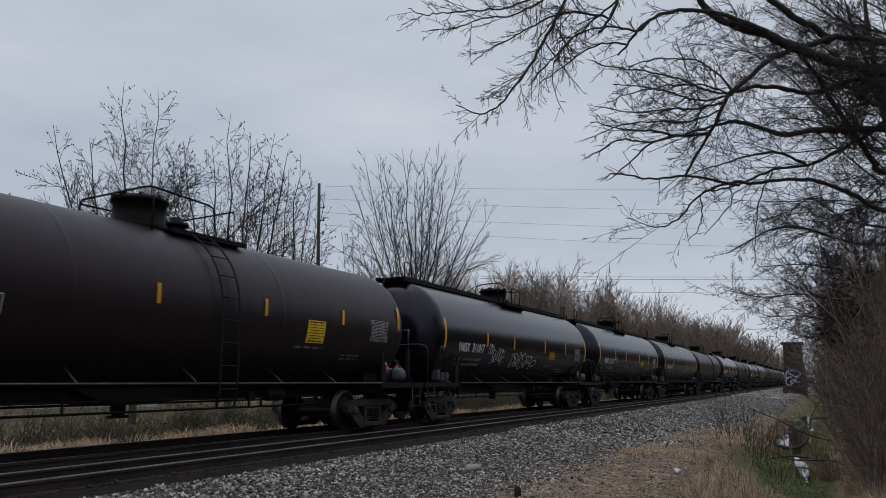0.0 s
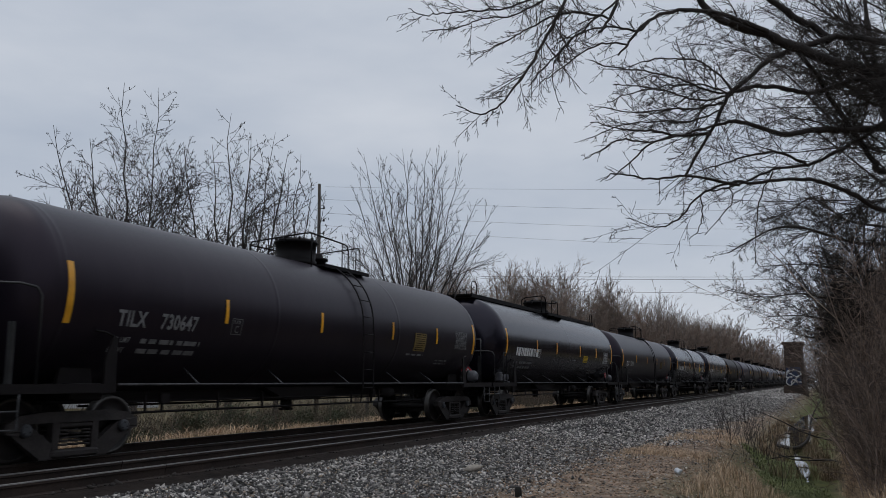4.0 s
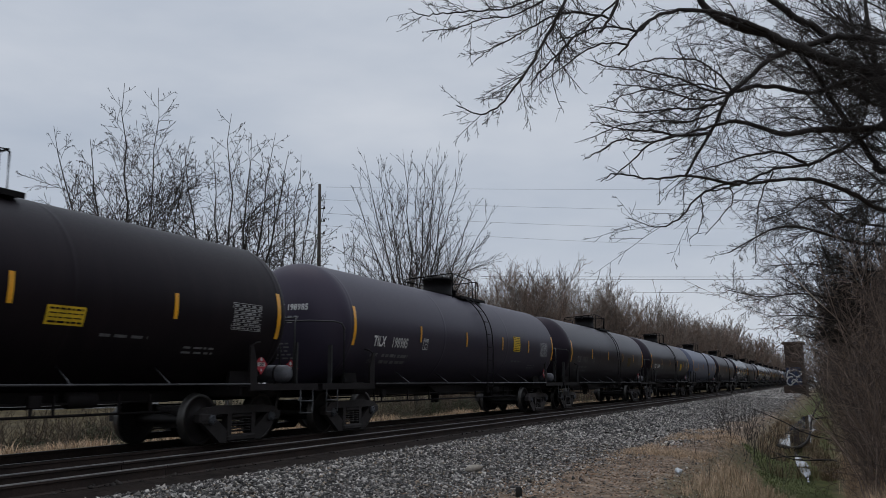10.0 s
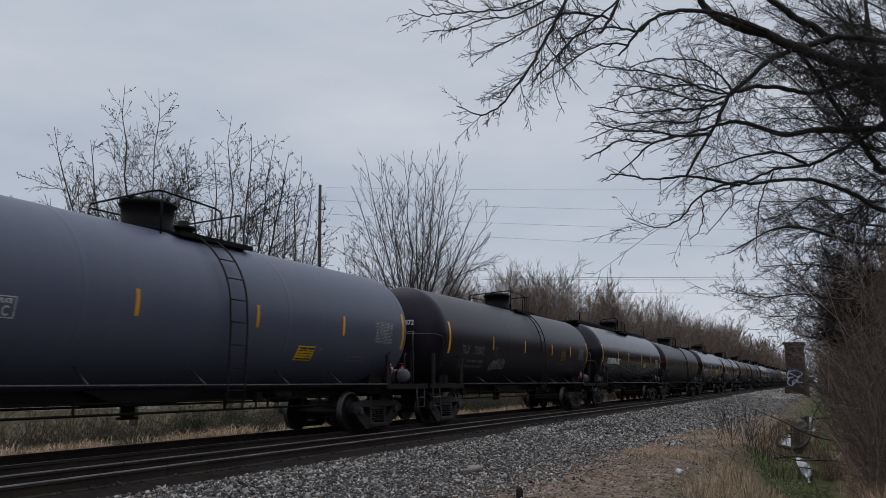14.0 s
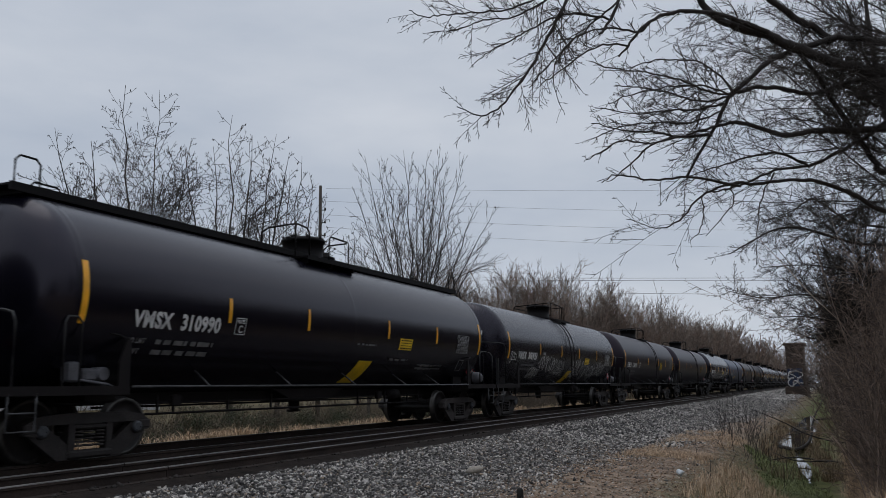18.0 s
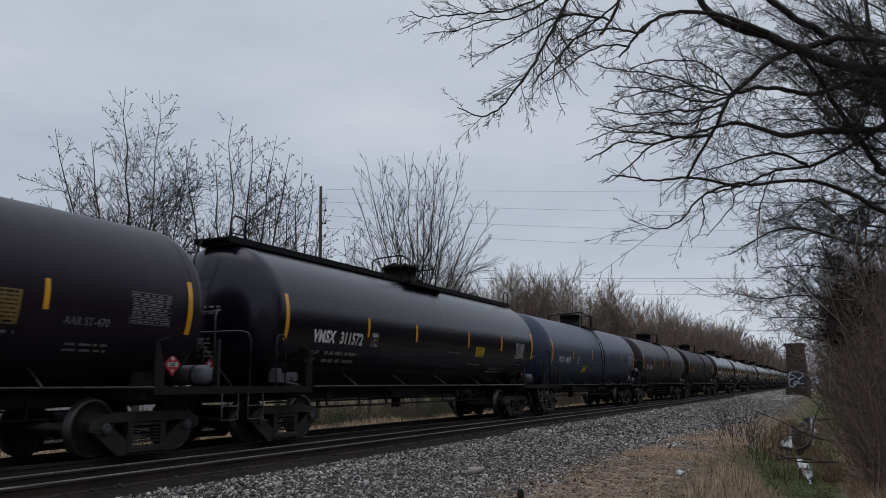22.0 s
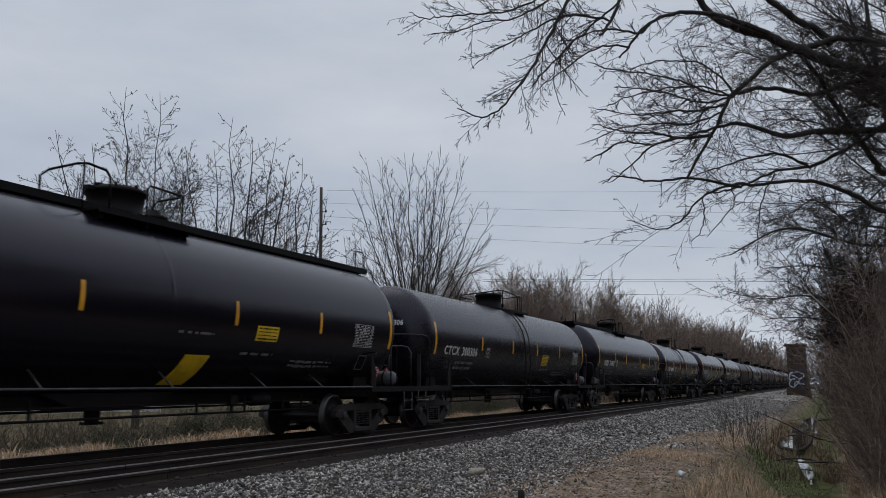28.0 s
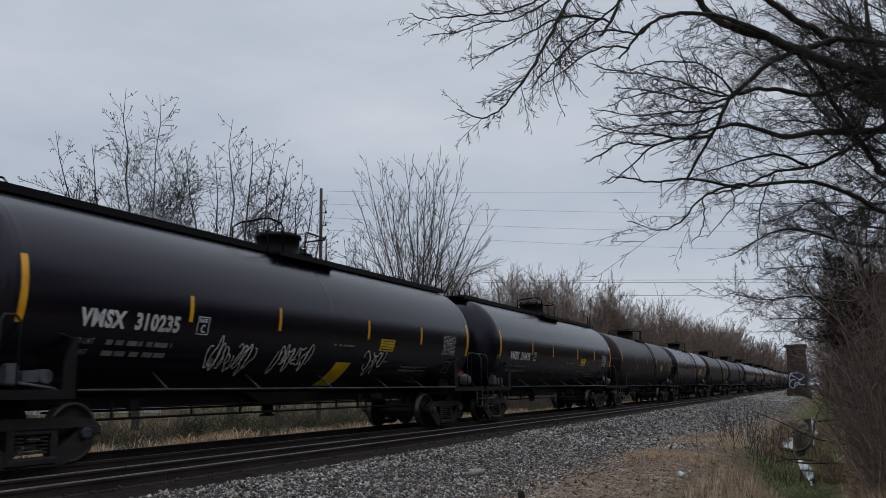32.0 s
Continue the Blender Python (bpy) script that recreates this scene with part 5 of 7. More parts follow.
def grow(tw, rng, line, r0, levels, spacing, ratio, angle, thin, start, buds, lift=0.03):
    """Side shoots along a line that sweep upward, shorter toward its tip; levels more times on each of them."""
    pts = [Vector(p) for p in line]
    seg = [(b - a).length for a, b in zip(pts, pts[1:])]
    total = sum(seg)
    count = max(2, int(total * (1 - start) / spacing))
    for k in range(count):
        rel = start + (0.98 - start) * (k + rng.random()) / count
        i, q = 0, rel * total
        while i < len(seg) - 1 and q > seg[i]:
            q -= seg[i]
            i += 1
        p = pts[i] + (pts[i + 1] - pts[i]) * min(q / max(seg[i], 1e-6), 1)
        length = (ratio * total * (1.04 - rel) + 0.055 * min(total, 8.0)) * rng.uniform(0.6, 1.2)
        d = side_way(rng, pts[i + 1] - pts[i], radians(rng.uniform(angle * 0.7, angle * 1.25)))
        rr = max(r0 * (1.05 - rel) * rng.uniform(0.42, 0.66), thin)
        sub = bend(rng, p, d, length, 5 if levels else 2, 0.07, lift)
        tw.add(sub, rr, thin * 0.75)
        if buds and rng.random() < buds:
            e = Vector(sub[rng.randrange(1, len(sub))])
            tw.add([tuple(e), tuple(e + Vector((rng.gauss(0, 0.02), rng.gauss(0, 0.02), -0.07)))], thin * 1.7, thin * 1.3)
        if levels:
            grow(tw, rng, sub, rr, levels - 1, spacing * (0.55 if levels == 2 else 0.8), max(ratio, 0.42), angle, thin, 0.12, buds, lift)


def stem_tree(label, x, y, stems, seed, r, spacing, ratio, angle, thin=0.0105, levels=2, buds=0.0, fork=0.1, straight=0.5, deep=1.6, lift=0.035):
    """A leafless tree of several stems; each stem is (sideways reach of its tip, its height) and arches up and out."""
    rng = random.Random(seed)
    tree = thing("tree", label, "tree", "bare trees behind the railway")
    tree.location = (x, y, height(x, y))
    away = math.hypot(x, y)
    side, depth = Vector((y / away, -x / away, 0)), Vector((x / away, y / away, 0))
    trunk, tw = Build(), Twigs()
    tall = max(h for _, h in stems)
    foot = tall * fork
    trunk.tube([(0, 0, -0.4), (0, 0, 0.1), (0, 0, foot * 1.05)], [r * 1.9, r * 1.6, r * 1.3], 10)
    for reach, h in stems:
        back = rng.uniform(-deep, deep)
        p0 = Vector((0, 0, foot * rng.uniform(0.4, 1.0)))
        p2 = side * reach + depth * back + Vector((0, 0, h))
        p1 = side * (reach * straight * 1.25) + depth * (back * 0.6) + Vector((0, 0, foot + (h - foot) * 0.42))
        n = 11
        line = []
        for k in range(n + 1):
            t = k / n
            w = Vector((rng.gauss(0, 0.05), rng.gauss(0, 0.05), 0)) * (h / 13)
            line.append(p0 * (1 - t) ** 2 + p1 * (2 * t * (1 - t)) + p2 * t * t + (w if k else Vector()))
        rr = r * rng.uniform(0.62, 1.0)
        trunk.tube(line, [rr * (1 - 0.93 * k / n) + 0.003 for k in range(n + 1)], 6)
        grow(tw, rng, line, rr, levels, spacing, ratio, angle, thin, 0.22, buds, lift)
    part("trunk", trunk.mesh("trunk", M_BARK), tree)
    part("crown", tw.mesh("crown", M_TWIG), tree, "bare twigs")
    return tree


LEAFLESS = "leafless grey-brown tree with fine budding twigs in a winter field"
stem_tree(LEAFLESS, 31.3, 30.3, ((-6.0, 10.9), (-4.3, 14.4), (-2.6, 13.6), (-1.2, 16.4), (0.4, 16.4), (2.0, 14.2)),
          101, 0.125, 0.49, 0.50, 50, buds=0.3, lift=0.03, thin=0.0110)
stem_tree(LEAFLESS, 33.2, 26.2, ((-2.5, 13.4), (-1.2, 13.9), (-0.4, 15.0), (0.7, 14.7), (1.8, 14.5), (2.6, 13.8)),
          102, 0.12, 0.50, 0.46, 48, buds=0.3, lift=0.03, thin=0.0110)
stem_tree(LEAFLESS, 34.1, 24.1, ((-0.7, 12.2), (0.3, 12.6), (0.9, 13.2), (1.6, 12.4), (2.1, 11.0)), 103, 0.09, 0.55, 0.42, 46, buds=0.3, lift=0.03, thin=0.0110)
stem_tree("small leafless tree beside a utility pole", 40.0, 22.4, ((-1.5, 10.2), (-1.0, 11.0), (-0.5, 10.6), (0.2, 10.0), (0.9, 9.4)), 106, 0.06, 0.62, 0.34, 50, buds=0.3)
fan_rng = random.Random(5)
fan_stems = []
for fan_k in range(12):
    fan_reach = -3.9 + 8.1 * (fan_k + fan_rng.uniform(0.2, 0.8)) / 12
    fan_stems.append((fan_reach, 14.4 - 0.17 * abs(fan_reach) ** 2.0 + fan_rng.uniform(-1.1, 0.5)))
stem_tree("leafless tree with many slender stems fanning upward", 38.65, 18.85, fan_stems + [(3.5, 9.2), (2.9, 8.0), (-2.2, 8.6)], 115, 0.070, 0.66, 0.46, 28,
          fork=0.24, straight=0.36, levels=2, lift=0.01, thin=0.0092)
bare_tree("tall pale leafless sapling beyond the railway", 126.0, 21.5, 4, 15.0, (0.0, 0.0), 2, 0.8, 108, M_TWIG_TAN, M_TWIG_TAN, 0.13, 0.10, thin=0.022, angle=28, ratio=0.25)


def make_far_woods():
    """Belts of bare woodland: along the far side of the line, in the distance, and behind the ditch, where most are
    unseen and added to darken the tanks' reflections.
    """
    rng = random.Random(9)
    tw_a, tw_b, tw_c, tw_d = Twigs(), Twigs(), Twigs(), Twigs()
    def far_tree(x, y, tall, tw, thick, boughs, sprigs, stems=2):
        base = height(x, y) - 0.2
        for _ in range(stems):
            dd = Vector((rng.gauss(0, 0.14), rng.gauss(0, 0.14), 1))
            line = bend(rng, (x, y, base), dd, tall * rng.uniform(0.8, 1), 5, 0.06, 0.05)
            r = tall * 0.0045
            tw.add(line, r, r * 0.25)
            pts = [Vector(p) for p in line]
            for k in range(boughs):
                s = rng.uniform(0.12, 0.99) * 5
                i = min(int(s), 4)
                p = pts[i] + (pts[i + 1] - pts[i]) * (s - i)
                ln = tall * rng.uniform(0.16, 0.42) * (1.12 - s / 6.8)
                sub = bend(rng, p, side_way(rng, pts[i + 1] - pts[i], radians(rng.uniform(20, 48))), ln, 2, 0.06, 0.10)
                tw.add(sub, max(r * 0.22, thick), thick)
                sp = [Vector(q) for q in sub]
                for _ in range(sprigs):
                    j = rng.randrange(2)
                    q = sp[j] + (sp[j + 1] - sp[j]) * rng.random()
                    tw.add(bend(rng, q, side_way(rng, sp[j + 1] - sp[j], radians(rng.uniform(18, 50))), ln * rng.uniform(0.2, 0.5), 1, 0.06, 0.05),
                           thick, thick * 0.6)
    for k in range(430):
        x = 64 + 230 * (k / 430) ** 1.3 + rng.uniform(-4, 4)
        y = 20.5 + 20 * rng.random() ** 1.8 + 0.012 * x
        tall = rng.uniform(9.8, 13.2) + 0.034 * (x - 70)
        near = x < 120
        far_tree(x, y, tall, rng.choice((tw_a, tw_a, tw_b)), 0.0055 + x * 0.00008, 22 if near else 14, 14 if near else 7)
    for k in range(300):
        x = 57 + 200 * rng.random() ** 1.4
        far_tree(x, 18.0 + 12 * rng.random() + 0.012 * x, rng.uniform(2.5, 5.5), rng.choice((tw_a, tw_b)), 0.008 + x * 0.00013, 12, 4)
    for k in range(110):
        x = 210 + 330 * rng.random()
        far_tree(x, rng.uniform(-40, 30) + (x - 210) * 0.05, rng.uniform(9, 14), tw_c, 0.06, 12, 2)
    for k in range(110):
        x = 270 + 230 * rng.random()
        far_tree(x, 16.5 + (0.095 * x - 16.5) * rng.random(), rng.uniform(12, 19), rng.choice((tw_b, tw_c)), 0.06, 14, 3)
    # unseen trees added beside and behind the camera to dim the mirrored sky
    for k in range(260):
        x = -60 + 330 * rng.random()
        far_tree(x, -7.5 - 0.05 * abs(x) - 14 * rng.random() ** 1.2, rng.uniform(9, 14), tw_d, 0.06, 12, 2)
    # further belt added so that far cars mirror less low sky
    for k in range(330):
        x = 50 + 420 * rng.random()
        far_tree(x, -3.5 - 0.02 * x - 12 * rng.random(), rng.uniform(8, 12) if x < 110 else rng.uniform(11, 18), tw_d, 0.05 if x < 110 else 0.20, 16 if x < 110 else 10, 5 if x < 110 else 1)
    for k in range(150):
        x = -10 + 150 * rng.random()
        far_tree(x, 92 + 40 * rng.random(), rng.uniform(5, 8.5), rng.choice((tw_a, tw_c)), 0.05, 14, 3)
    for name, tw, mat, lab in (("far_woods", tw_a, M_WOOD_A, "bare grey-brown winter woodland beyond the railway"),
                               ("far_woods", tw_b, M_WOOD_B, "reddish-brown bare woodland beyond the railway"),
                               ("distant_woods", tw_c, M_WOOD_A, "distant line of bare grey trees"),
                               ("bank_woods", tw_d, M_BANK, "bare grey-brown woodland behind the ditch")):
        solid(name, tw.mesh(name, mat), lab, "woodland", kind="stuff")


make_far_woods()


# ------------------------------------------------------------ the tree that leans over the line
def flowing(pts, per=5):
    """A smooth curve through a few points."""
    p = [Vector(q) for q in pts]
    p = [p[0] * 2 - p[1]] + p + [p[-1] * 2 - p[-2]]
    out = []
    for i in range(1, len(p) - 2):
        a, b, c, d = p[i - 1:i + 3]
        for k in range(per):
            s = k / per
            out.append(0.5 * ((2 * b) + (c - a) * s + (2 * a - 5 * b + 4 * c - d) * s * s + (3 * b - a - 3 * c + d) * s ** 3))
    return out + [p[-2]]


rng_near, near_tw = random.Random(17), Twigs()
near_tree = thing("tree", "large dark leafless tree whose limbs spread over the track side", "tree")
near_tree.location = (14.6, -4.2, height(14.6, -4.2))
part("trunk", Build().tube(flowing([(0, 0, -0.4), (0, 0, 0.4), (0.1, 0.2, 2.2), (0.2, 0.5, 4.2), (0.3, 1.0, 6.0), (0.2, 1.3, 8.0), (0.1, 1.2, 11.0)], 2),
                           [0.52, 0.46, 0.40, 0.37, 0.34, 0.32, 0.30, 0.28, 0.26, 0.22, 0.18, 0.13, 0.08], 12).mesh("trunk", M_BARK_DARK), near_tree)


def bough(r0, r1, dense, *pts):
    """One limb of the near tree through bends placed to fit the camera's view, with its branches and twigs."""
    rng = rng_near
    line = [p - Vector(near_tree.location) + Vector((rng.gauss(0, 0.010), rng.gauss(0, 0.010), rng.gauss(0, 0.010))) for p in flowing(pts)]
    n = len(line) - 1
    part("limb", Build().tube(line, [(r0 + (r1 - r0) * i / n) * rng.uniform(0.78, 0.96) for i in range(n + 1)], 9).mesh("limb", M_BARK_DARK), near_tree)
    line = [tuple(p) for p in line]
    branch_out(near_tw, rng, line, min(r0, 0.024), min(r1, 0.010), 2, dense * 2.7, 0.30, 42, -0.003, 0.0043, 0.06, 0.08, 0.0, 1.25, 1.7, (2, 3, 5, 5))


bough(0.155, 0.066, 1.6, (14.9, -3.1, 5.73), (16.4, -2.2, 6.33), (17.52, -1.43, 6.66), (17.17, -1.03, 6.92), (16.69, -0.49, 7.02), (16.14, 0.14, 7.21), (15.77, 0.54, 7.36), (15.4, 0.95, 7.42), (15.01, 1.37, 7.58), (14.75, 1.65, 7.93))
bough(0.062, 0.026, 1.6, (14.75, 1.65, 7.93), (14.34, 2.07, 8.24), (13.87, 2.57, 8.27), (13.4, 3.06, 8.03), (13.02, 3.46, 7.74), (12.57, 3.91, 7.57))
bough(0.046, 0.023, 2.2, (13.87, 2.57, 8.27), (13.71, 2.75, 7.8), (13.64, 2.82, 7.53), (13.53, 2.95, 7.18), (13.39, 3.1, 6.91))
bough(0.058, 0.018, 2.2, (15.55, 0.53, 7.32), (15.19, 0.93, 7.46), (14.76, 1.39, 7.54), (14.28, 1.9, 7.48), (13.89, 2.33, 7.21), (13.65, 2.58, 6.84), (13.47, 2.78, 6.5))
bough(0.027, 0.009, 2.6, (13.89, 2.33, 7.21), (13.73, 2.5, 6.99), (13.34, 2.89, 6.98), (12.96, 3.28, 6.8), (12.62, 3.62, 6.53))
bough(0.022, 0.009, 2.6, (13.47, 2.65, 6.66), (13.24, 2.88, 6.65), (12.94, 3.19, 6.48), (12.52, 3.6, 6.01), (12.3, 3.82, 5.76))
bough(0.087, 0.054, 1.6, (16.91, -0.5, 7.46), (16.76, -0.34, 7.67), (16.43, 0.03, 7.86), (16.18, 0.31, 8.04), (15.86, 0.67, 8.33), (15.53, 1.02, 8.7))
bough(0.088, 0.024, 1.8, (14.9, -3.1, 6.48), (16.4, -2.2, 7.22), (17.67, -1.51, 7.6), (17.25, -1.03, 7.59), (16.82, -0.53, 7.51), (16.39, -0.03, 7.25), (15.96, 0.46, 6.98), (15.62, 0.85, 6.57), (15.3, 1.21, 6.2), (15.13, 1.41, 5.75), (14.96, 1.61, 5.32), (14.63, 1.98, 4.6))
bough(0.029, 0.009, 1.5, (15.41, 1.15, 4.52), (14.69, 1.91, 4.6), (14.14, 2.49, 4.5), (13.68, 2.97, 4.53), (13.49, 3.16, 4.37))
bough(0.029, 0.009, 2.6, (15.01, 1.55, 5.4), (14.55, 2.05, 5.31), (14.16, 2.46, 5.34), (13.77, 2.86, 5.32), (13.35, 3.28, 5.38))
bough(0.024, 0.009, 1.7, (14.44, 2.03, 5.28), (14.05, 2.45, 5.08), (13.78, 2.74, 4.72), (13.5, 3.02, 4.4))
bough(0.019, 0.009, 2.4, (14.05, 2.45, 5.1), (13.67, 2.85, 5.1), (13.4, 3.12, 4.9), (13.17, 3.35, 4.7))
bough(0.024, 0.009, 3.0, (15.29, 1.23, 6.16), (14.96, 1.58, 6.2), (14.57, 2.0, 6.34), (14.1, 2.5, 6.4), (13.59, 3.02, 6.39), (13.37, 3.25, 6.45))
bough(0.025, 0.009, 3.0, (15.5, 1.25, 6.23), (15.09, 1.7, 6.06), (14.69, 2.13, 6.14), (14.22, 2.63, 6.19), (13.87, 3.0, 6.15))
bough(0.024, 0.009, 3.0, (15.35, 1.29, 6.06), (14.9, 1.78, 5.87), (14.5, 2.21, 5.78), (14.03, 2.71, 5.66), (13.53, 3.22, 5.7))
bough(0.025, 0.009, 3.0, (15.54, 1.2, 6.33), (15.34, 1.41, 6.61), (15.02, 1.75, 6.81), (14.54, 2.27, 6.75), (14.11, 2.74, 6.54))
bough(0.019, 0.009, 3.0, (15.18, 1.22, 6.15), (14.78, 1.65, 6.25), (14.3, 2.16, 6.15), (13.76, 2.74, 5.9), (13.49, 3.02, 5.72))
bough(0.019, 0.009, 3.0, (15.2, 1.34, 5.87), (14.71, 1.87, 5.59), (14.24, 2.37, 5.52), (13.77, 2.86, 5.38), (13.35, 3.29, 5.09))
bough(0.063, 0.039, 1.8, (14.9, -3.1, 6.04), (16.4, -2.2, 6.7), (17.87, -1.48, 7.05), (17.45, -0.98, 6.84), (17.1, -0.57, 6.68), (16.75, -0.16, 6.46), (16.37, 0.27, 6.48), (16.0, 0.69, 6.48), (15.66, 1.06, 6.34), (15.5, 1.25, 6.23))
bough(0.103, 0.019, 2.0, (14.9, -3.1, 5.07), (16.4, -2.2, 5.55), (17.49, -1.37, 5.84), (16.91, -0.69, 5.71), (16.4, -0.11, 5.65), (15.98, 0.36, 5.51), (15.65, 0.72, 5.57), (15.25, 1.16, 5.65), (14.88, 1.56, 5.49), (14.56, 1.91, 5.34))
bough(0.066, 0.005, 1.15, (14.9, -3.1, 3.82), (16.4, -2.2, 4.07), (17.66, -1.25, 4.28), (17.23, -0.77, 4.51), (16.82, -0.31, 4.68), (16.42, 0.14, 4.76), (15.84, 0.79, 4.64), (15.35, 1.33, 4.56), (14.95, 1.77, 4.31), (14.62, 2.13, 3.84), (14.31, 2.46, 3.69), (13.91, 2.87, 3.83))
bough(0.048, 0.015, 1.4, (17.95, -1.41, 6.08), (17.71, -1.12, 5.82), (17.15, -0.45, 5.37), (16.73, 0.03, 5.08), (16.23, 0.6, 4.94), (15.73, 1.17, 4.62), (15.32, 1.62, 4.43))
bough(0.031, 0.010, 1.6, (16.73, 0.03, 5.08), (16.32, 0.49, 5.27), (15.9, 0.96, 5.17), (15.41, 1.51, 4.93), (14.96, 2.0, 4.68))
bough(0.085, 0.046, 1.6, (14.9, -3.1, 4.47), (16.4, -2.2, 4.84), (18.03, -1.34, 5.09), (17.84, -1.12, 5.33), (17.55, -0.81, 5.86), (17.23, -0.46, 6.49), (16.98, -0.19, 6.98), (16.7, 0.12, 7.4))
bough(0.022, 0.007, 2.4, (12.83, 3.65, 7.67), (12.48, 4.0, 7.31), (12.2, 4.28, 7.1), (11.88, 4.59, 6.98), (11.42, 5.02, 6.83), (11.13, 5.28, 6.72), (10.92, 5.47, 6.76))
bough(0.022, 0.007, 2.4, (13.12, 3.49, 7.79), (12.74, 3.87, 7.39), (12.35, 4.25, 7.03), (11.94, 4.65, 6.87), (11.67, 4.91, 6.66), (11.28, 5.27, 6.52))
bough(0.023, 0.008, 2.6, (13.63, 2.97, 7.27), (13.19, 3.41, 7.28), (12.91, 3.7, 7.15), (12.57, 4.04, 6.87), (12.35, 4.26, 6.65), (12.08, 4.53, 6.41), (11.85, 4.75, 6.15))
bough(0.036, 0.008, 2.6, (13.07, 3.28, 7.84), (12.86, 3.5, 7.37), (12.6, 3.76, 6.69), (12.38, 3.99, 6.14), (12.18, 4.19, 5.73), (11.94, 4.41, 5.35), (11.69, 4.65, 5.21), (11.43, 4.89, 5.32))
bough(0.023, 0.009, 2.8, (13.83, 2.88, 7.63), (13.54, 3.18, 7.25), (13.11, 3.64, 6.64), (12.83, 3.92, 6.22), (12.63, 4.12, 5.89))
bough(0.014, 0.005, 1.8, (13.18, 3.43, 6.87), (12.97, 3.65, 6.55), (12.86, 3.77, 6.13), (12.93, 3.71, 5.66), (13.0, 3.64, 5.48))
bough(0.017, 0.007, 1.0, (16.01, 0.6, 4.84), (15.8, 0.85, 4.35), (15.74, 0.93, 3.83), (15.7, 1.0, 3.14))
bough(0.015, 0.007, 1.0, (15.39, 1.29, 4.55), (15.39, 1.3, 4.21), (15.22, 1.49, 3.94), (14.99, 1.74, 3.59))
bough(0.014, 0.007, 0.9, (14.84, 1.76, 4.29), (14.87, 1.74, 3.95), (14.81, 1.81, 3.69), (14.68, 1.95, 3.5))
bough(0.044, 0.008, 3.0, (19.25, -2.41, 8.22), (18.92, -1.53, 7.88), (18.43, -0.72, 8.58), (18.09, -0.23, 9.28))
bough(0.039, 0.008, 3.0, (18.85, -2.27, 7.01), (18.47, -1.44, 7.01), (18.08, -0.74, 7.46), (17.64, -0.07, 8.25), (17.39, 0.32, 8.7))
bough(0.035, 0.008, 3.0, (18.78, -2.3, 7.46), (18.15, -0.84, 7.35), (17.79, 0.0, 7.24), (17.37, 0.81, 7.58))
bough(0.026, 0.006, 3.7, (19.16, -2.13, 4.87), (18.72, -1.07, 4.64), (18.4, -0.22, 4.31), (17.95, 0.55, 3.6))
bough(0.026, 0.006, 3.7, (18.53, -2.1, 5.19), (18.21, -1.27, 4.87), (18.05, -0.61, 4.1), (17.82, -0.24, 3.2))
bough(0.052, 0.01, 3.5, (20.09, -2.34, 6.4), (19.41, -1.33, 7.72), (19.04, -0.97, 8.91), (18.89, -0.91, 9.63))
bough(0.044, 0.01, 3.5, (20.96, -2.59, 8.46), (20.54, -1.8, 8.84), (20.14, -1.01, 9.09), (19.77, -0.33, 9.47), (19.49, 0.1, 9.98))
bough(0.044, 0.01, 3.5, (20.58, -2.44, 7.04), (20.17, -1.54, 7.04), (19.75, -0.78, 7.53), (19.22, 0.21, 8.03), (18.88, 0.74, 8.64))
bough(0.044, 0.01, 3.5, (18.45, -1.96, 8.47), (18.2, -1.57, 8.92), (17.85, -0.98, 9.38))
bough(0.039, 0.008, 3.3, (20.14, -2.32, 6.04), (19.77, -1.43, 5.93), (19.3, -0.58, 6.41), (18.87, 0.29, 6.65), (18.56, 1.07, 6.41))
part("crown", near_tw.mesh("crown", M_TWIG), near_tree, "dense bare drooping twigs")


bank_tw = Twigs()
bank_tree = thing("tree", "dark leafless tree on a ditch bank with spreading twigs", "tree")
bank_tree.location = (23.4, -2.6, height(23.4, -2.6))
part("trunk", Build().tube(flowing([(0, 0, -0.4), (0.05, 0, 1.0), (0.0, 0.2, 3.2), (-0.3, 0.5, 5.6), (-0.83, 0.86, 8.6), (-1.02, 1.04, 10.4), (-1.04, 1.04, 11.8)], 3),
                           [0.20 - 0.0098 * k for k in range(19)], 10).mesh("trunk", M_BARK_DARK), bank_tree)


def bank_bough(r0, r1, dense, *pts):
    """One limb of the tree on the bank, from its trunk side outward, its bends placed to fit the camera's view."""
    rng = rng_near
    line = [p - bank_tree.location for p in flowing(pts)]
    n = len(line) - 1
    part("limb", Build().tube(line, [(r0 + (r1 - r0) * i / n) * rng.uniform(0.55, 0.72) for i in range(n + 1)], 8).mesh("limb", M_BARK_DARK), bank_tree)
    branch_out(bank_tw, rng, [tuple(p) for p in line], min(r0, 0.022), min(r1, 0.010), 2, dense * 2.0, 0.34, 44, 0.0, 0.0042, 0.07, 0.05, 0.0, 1.2, 1.6, (2, 3, 4, 4))


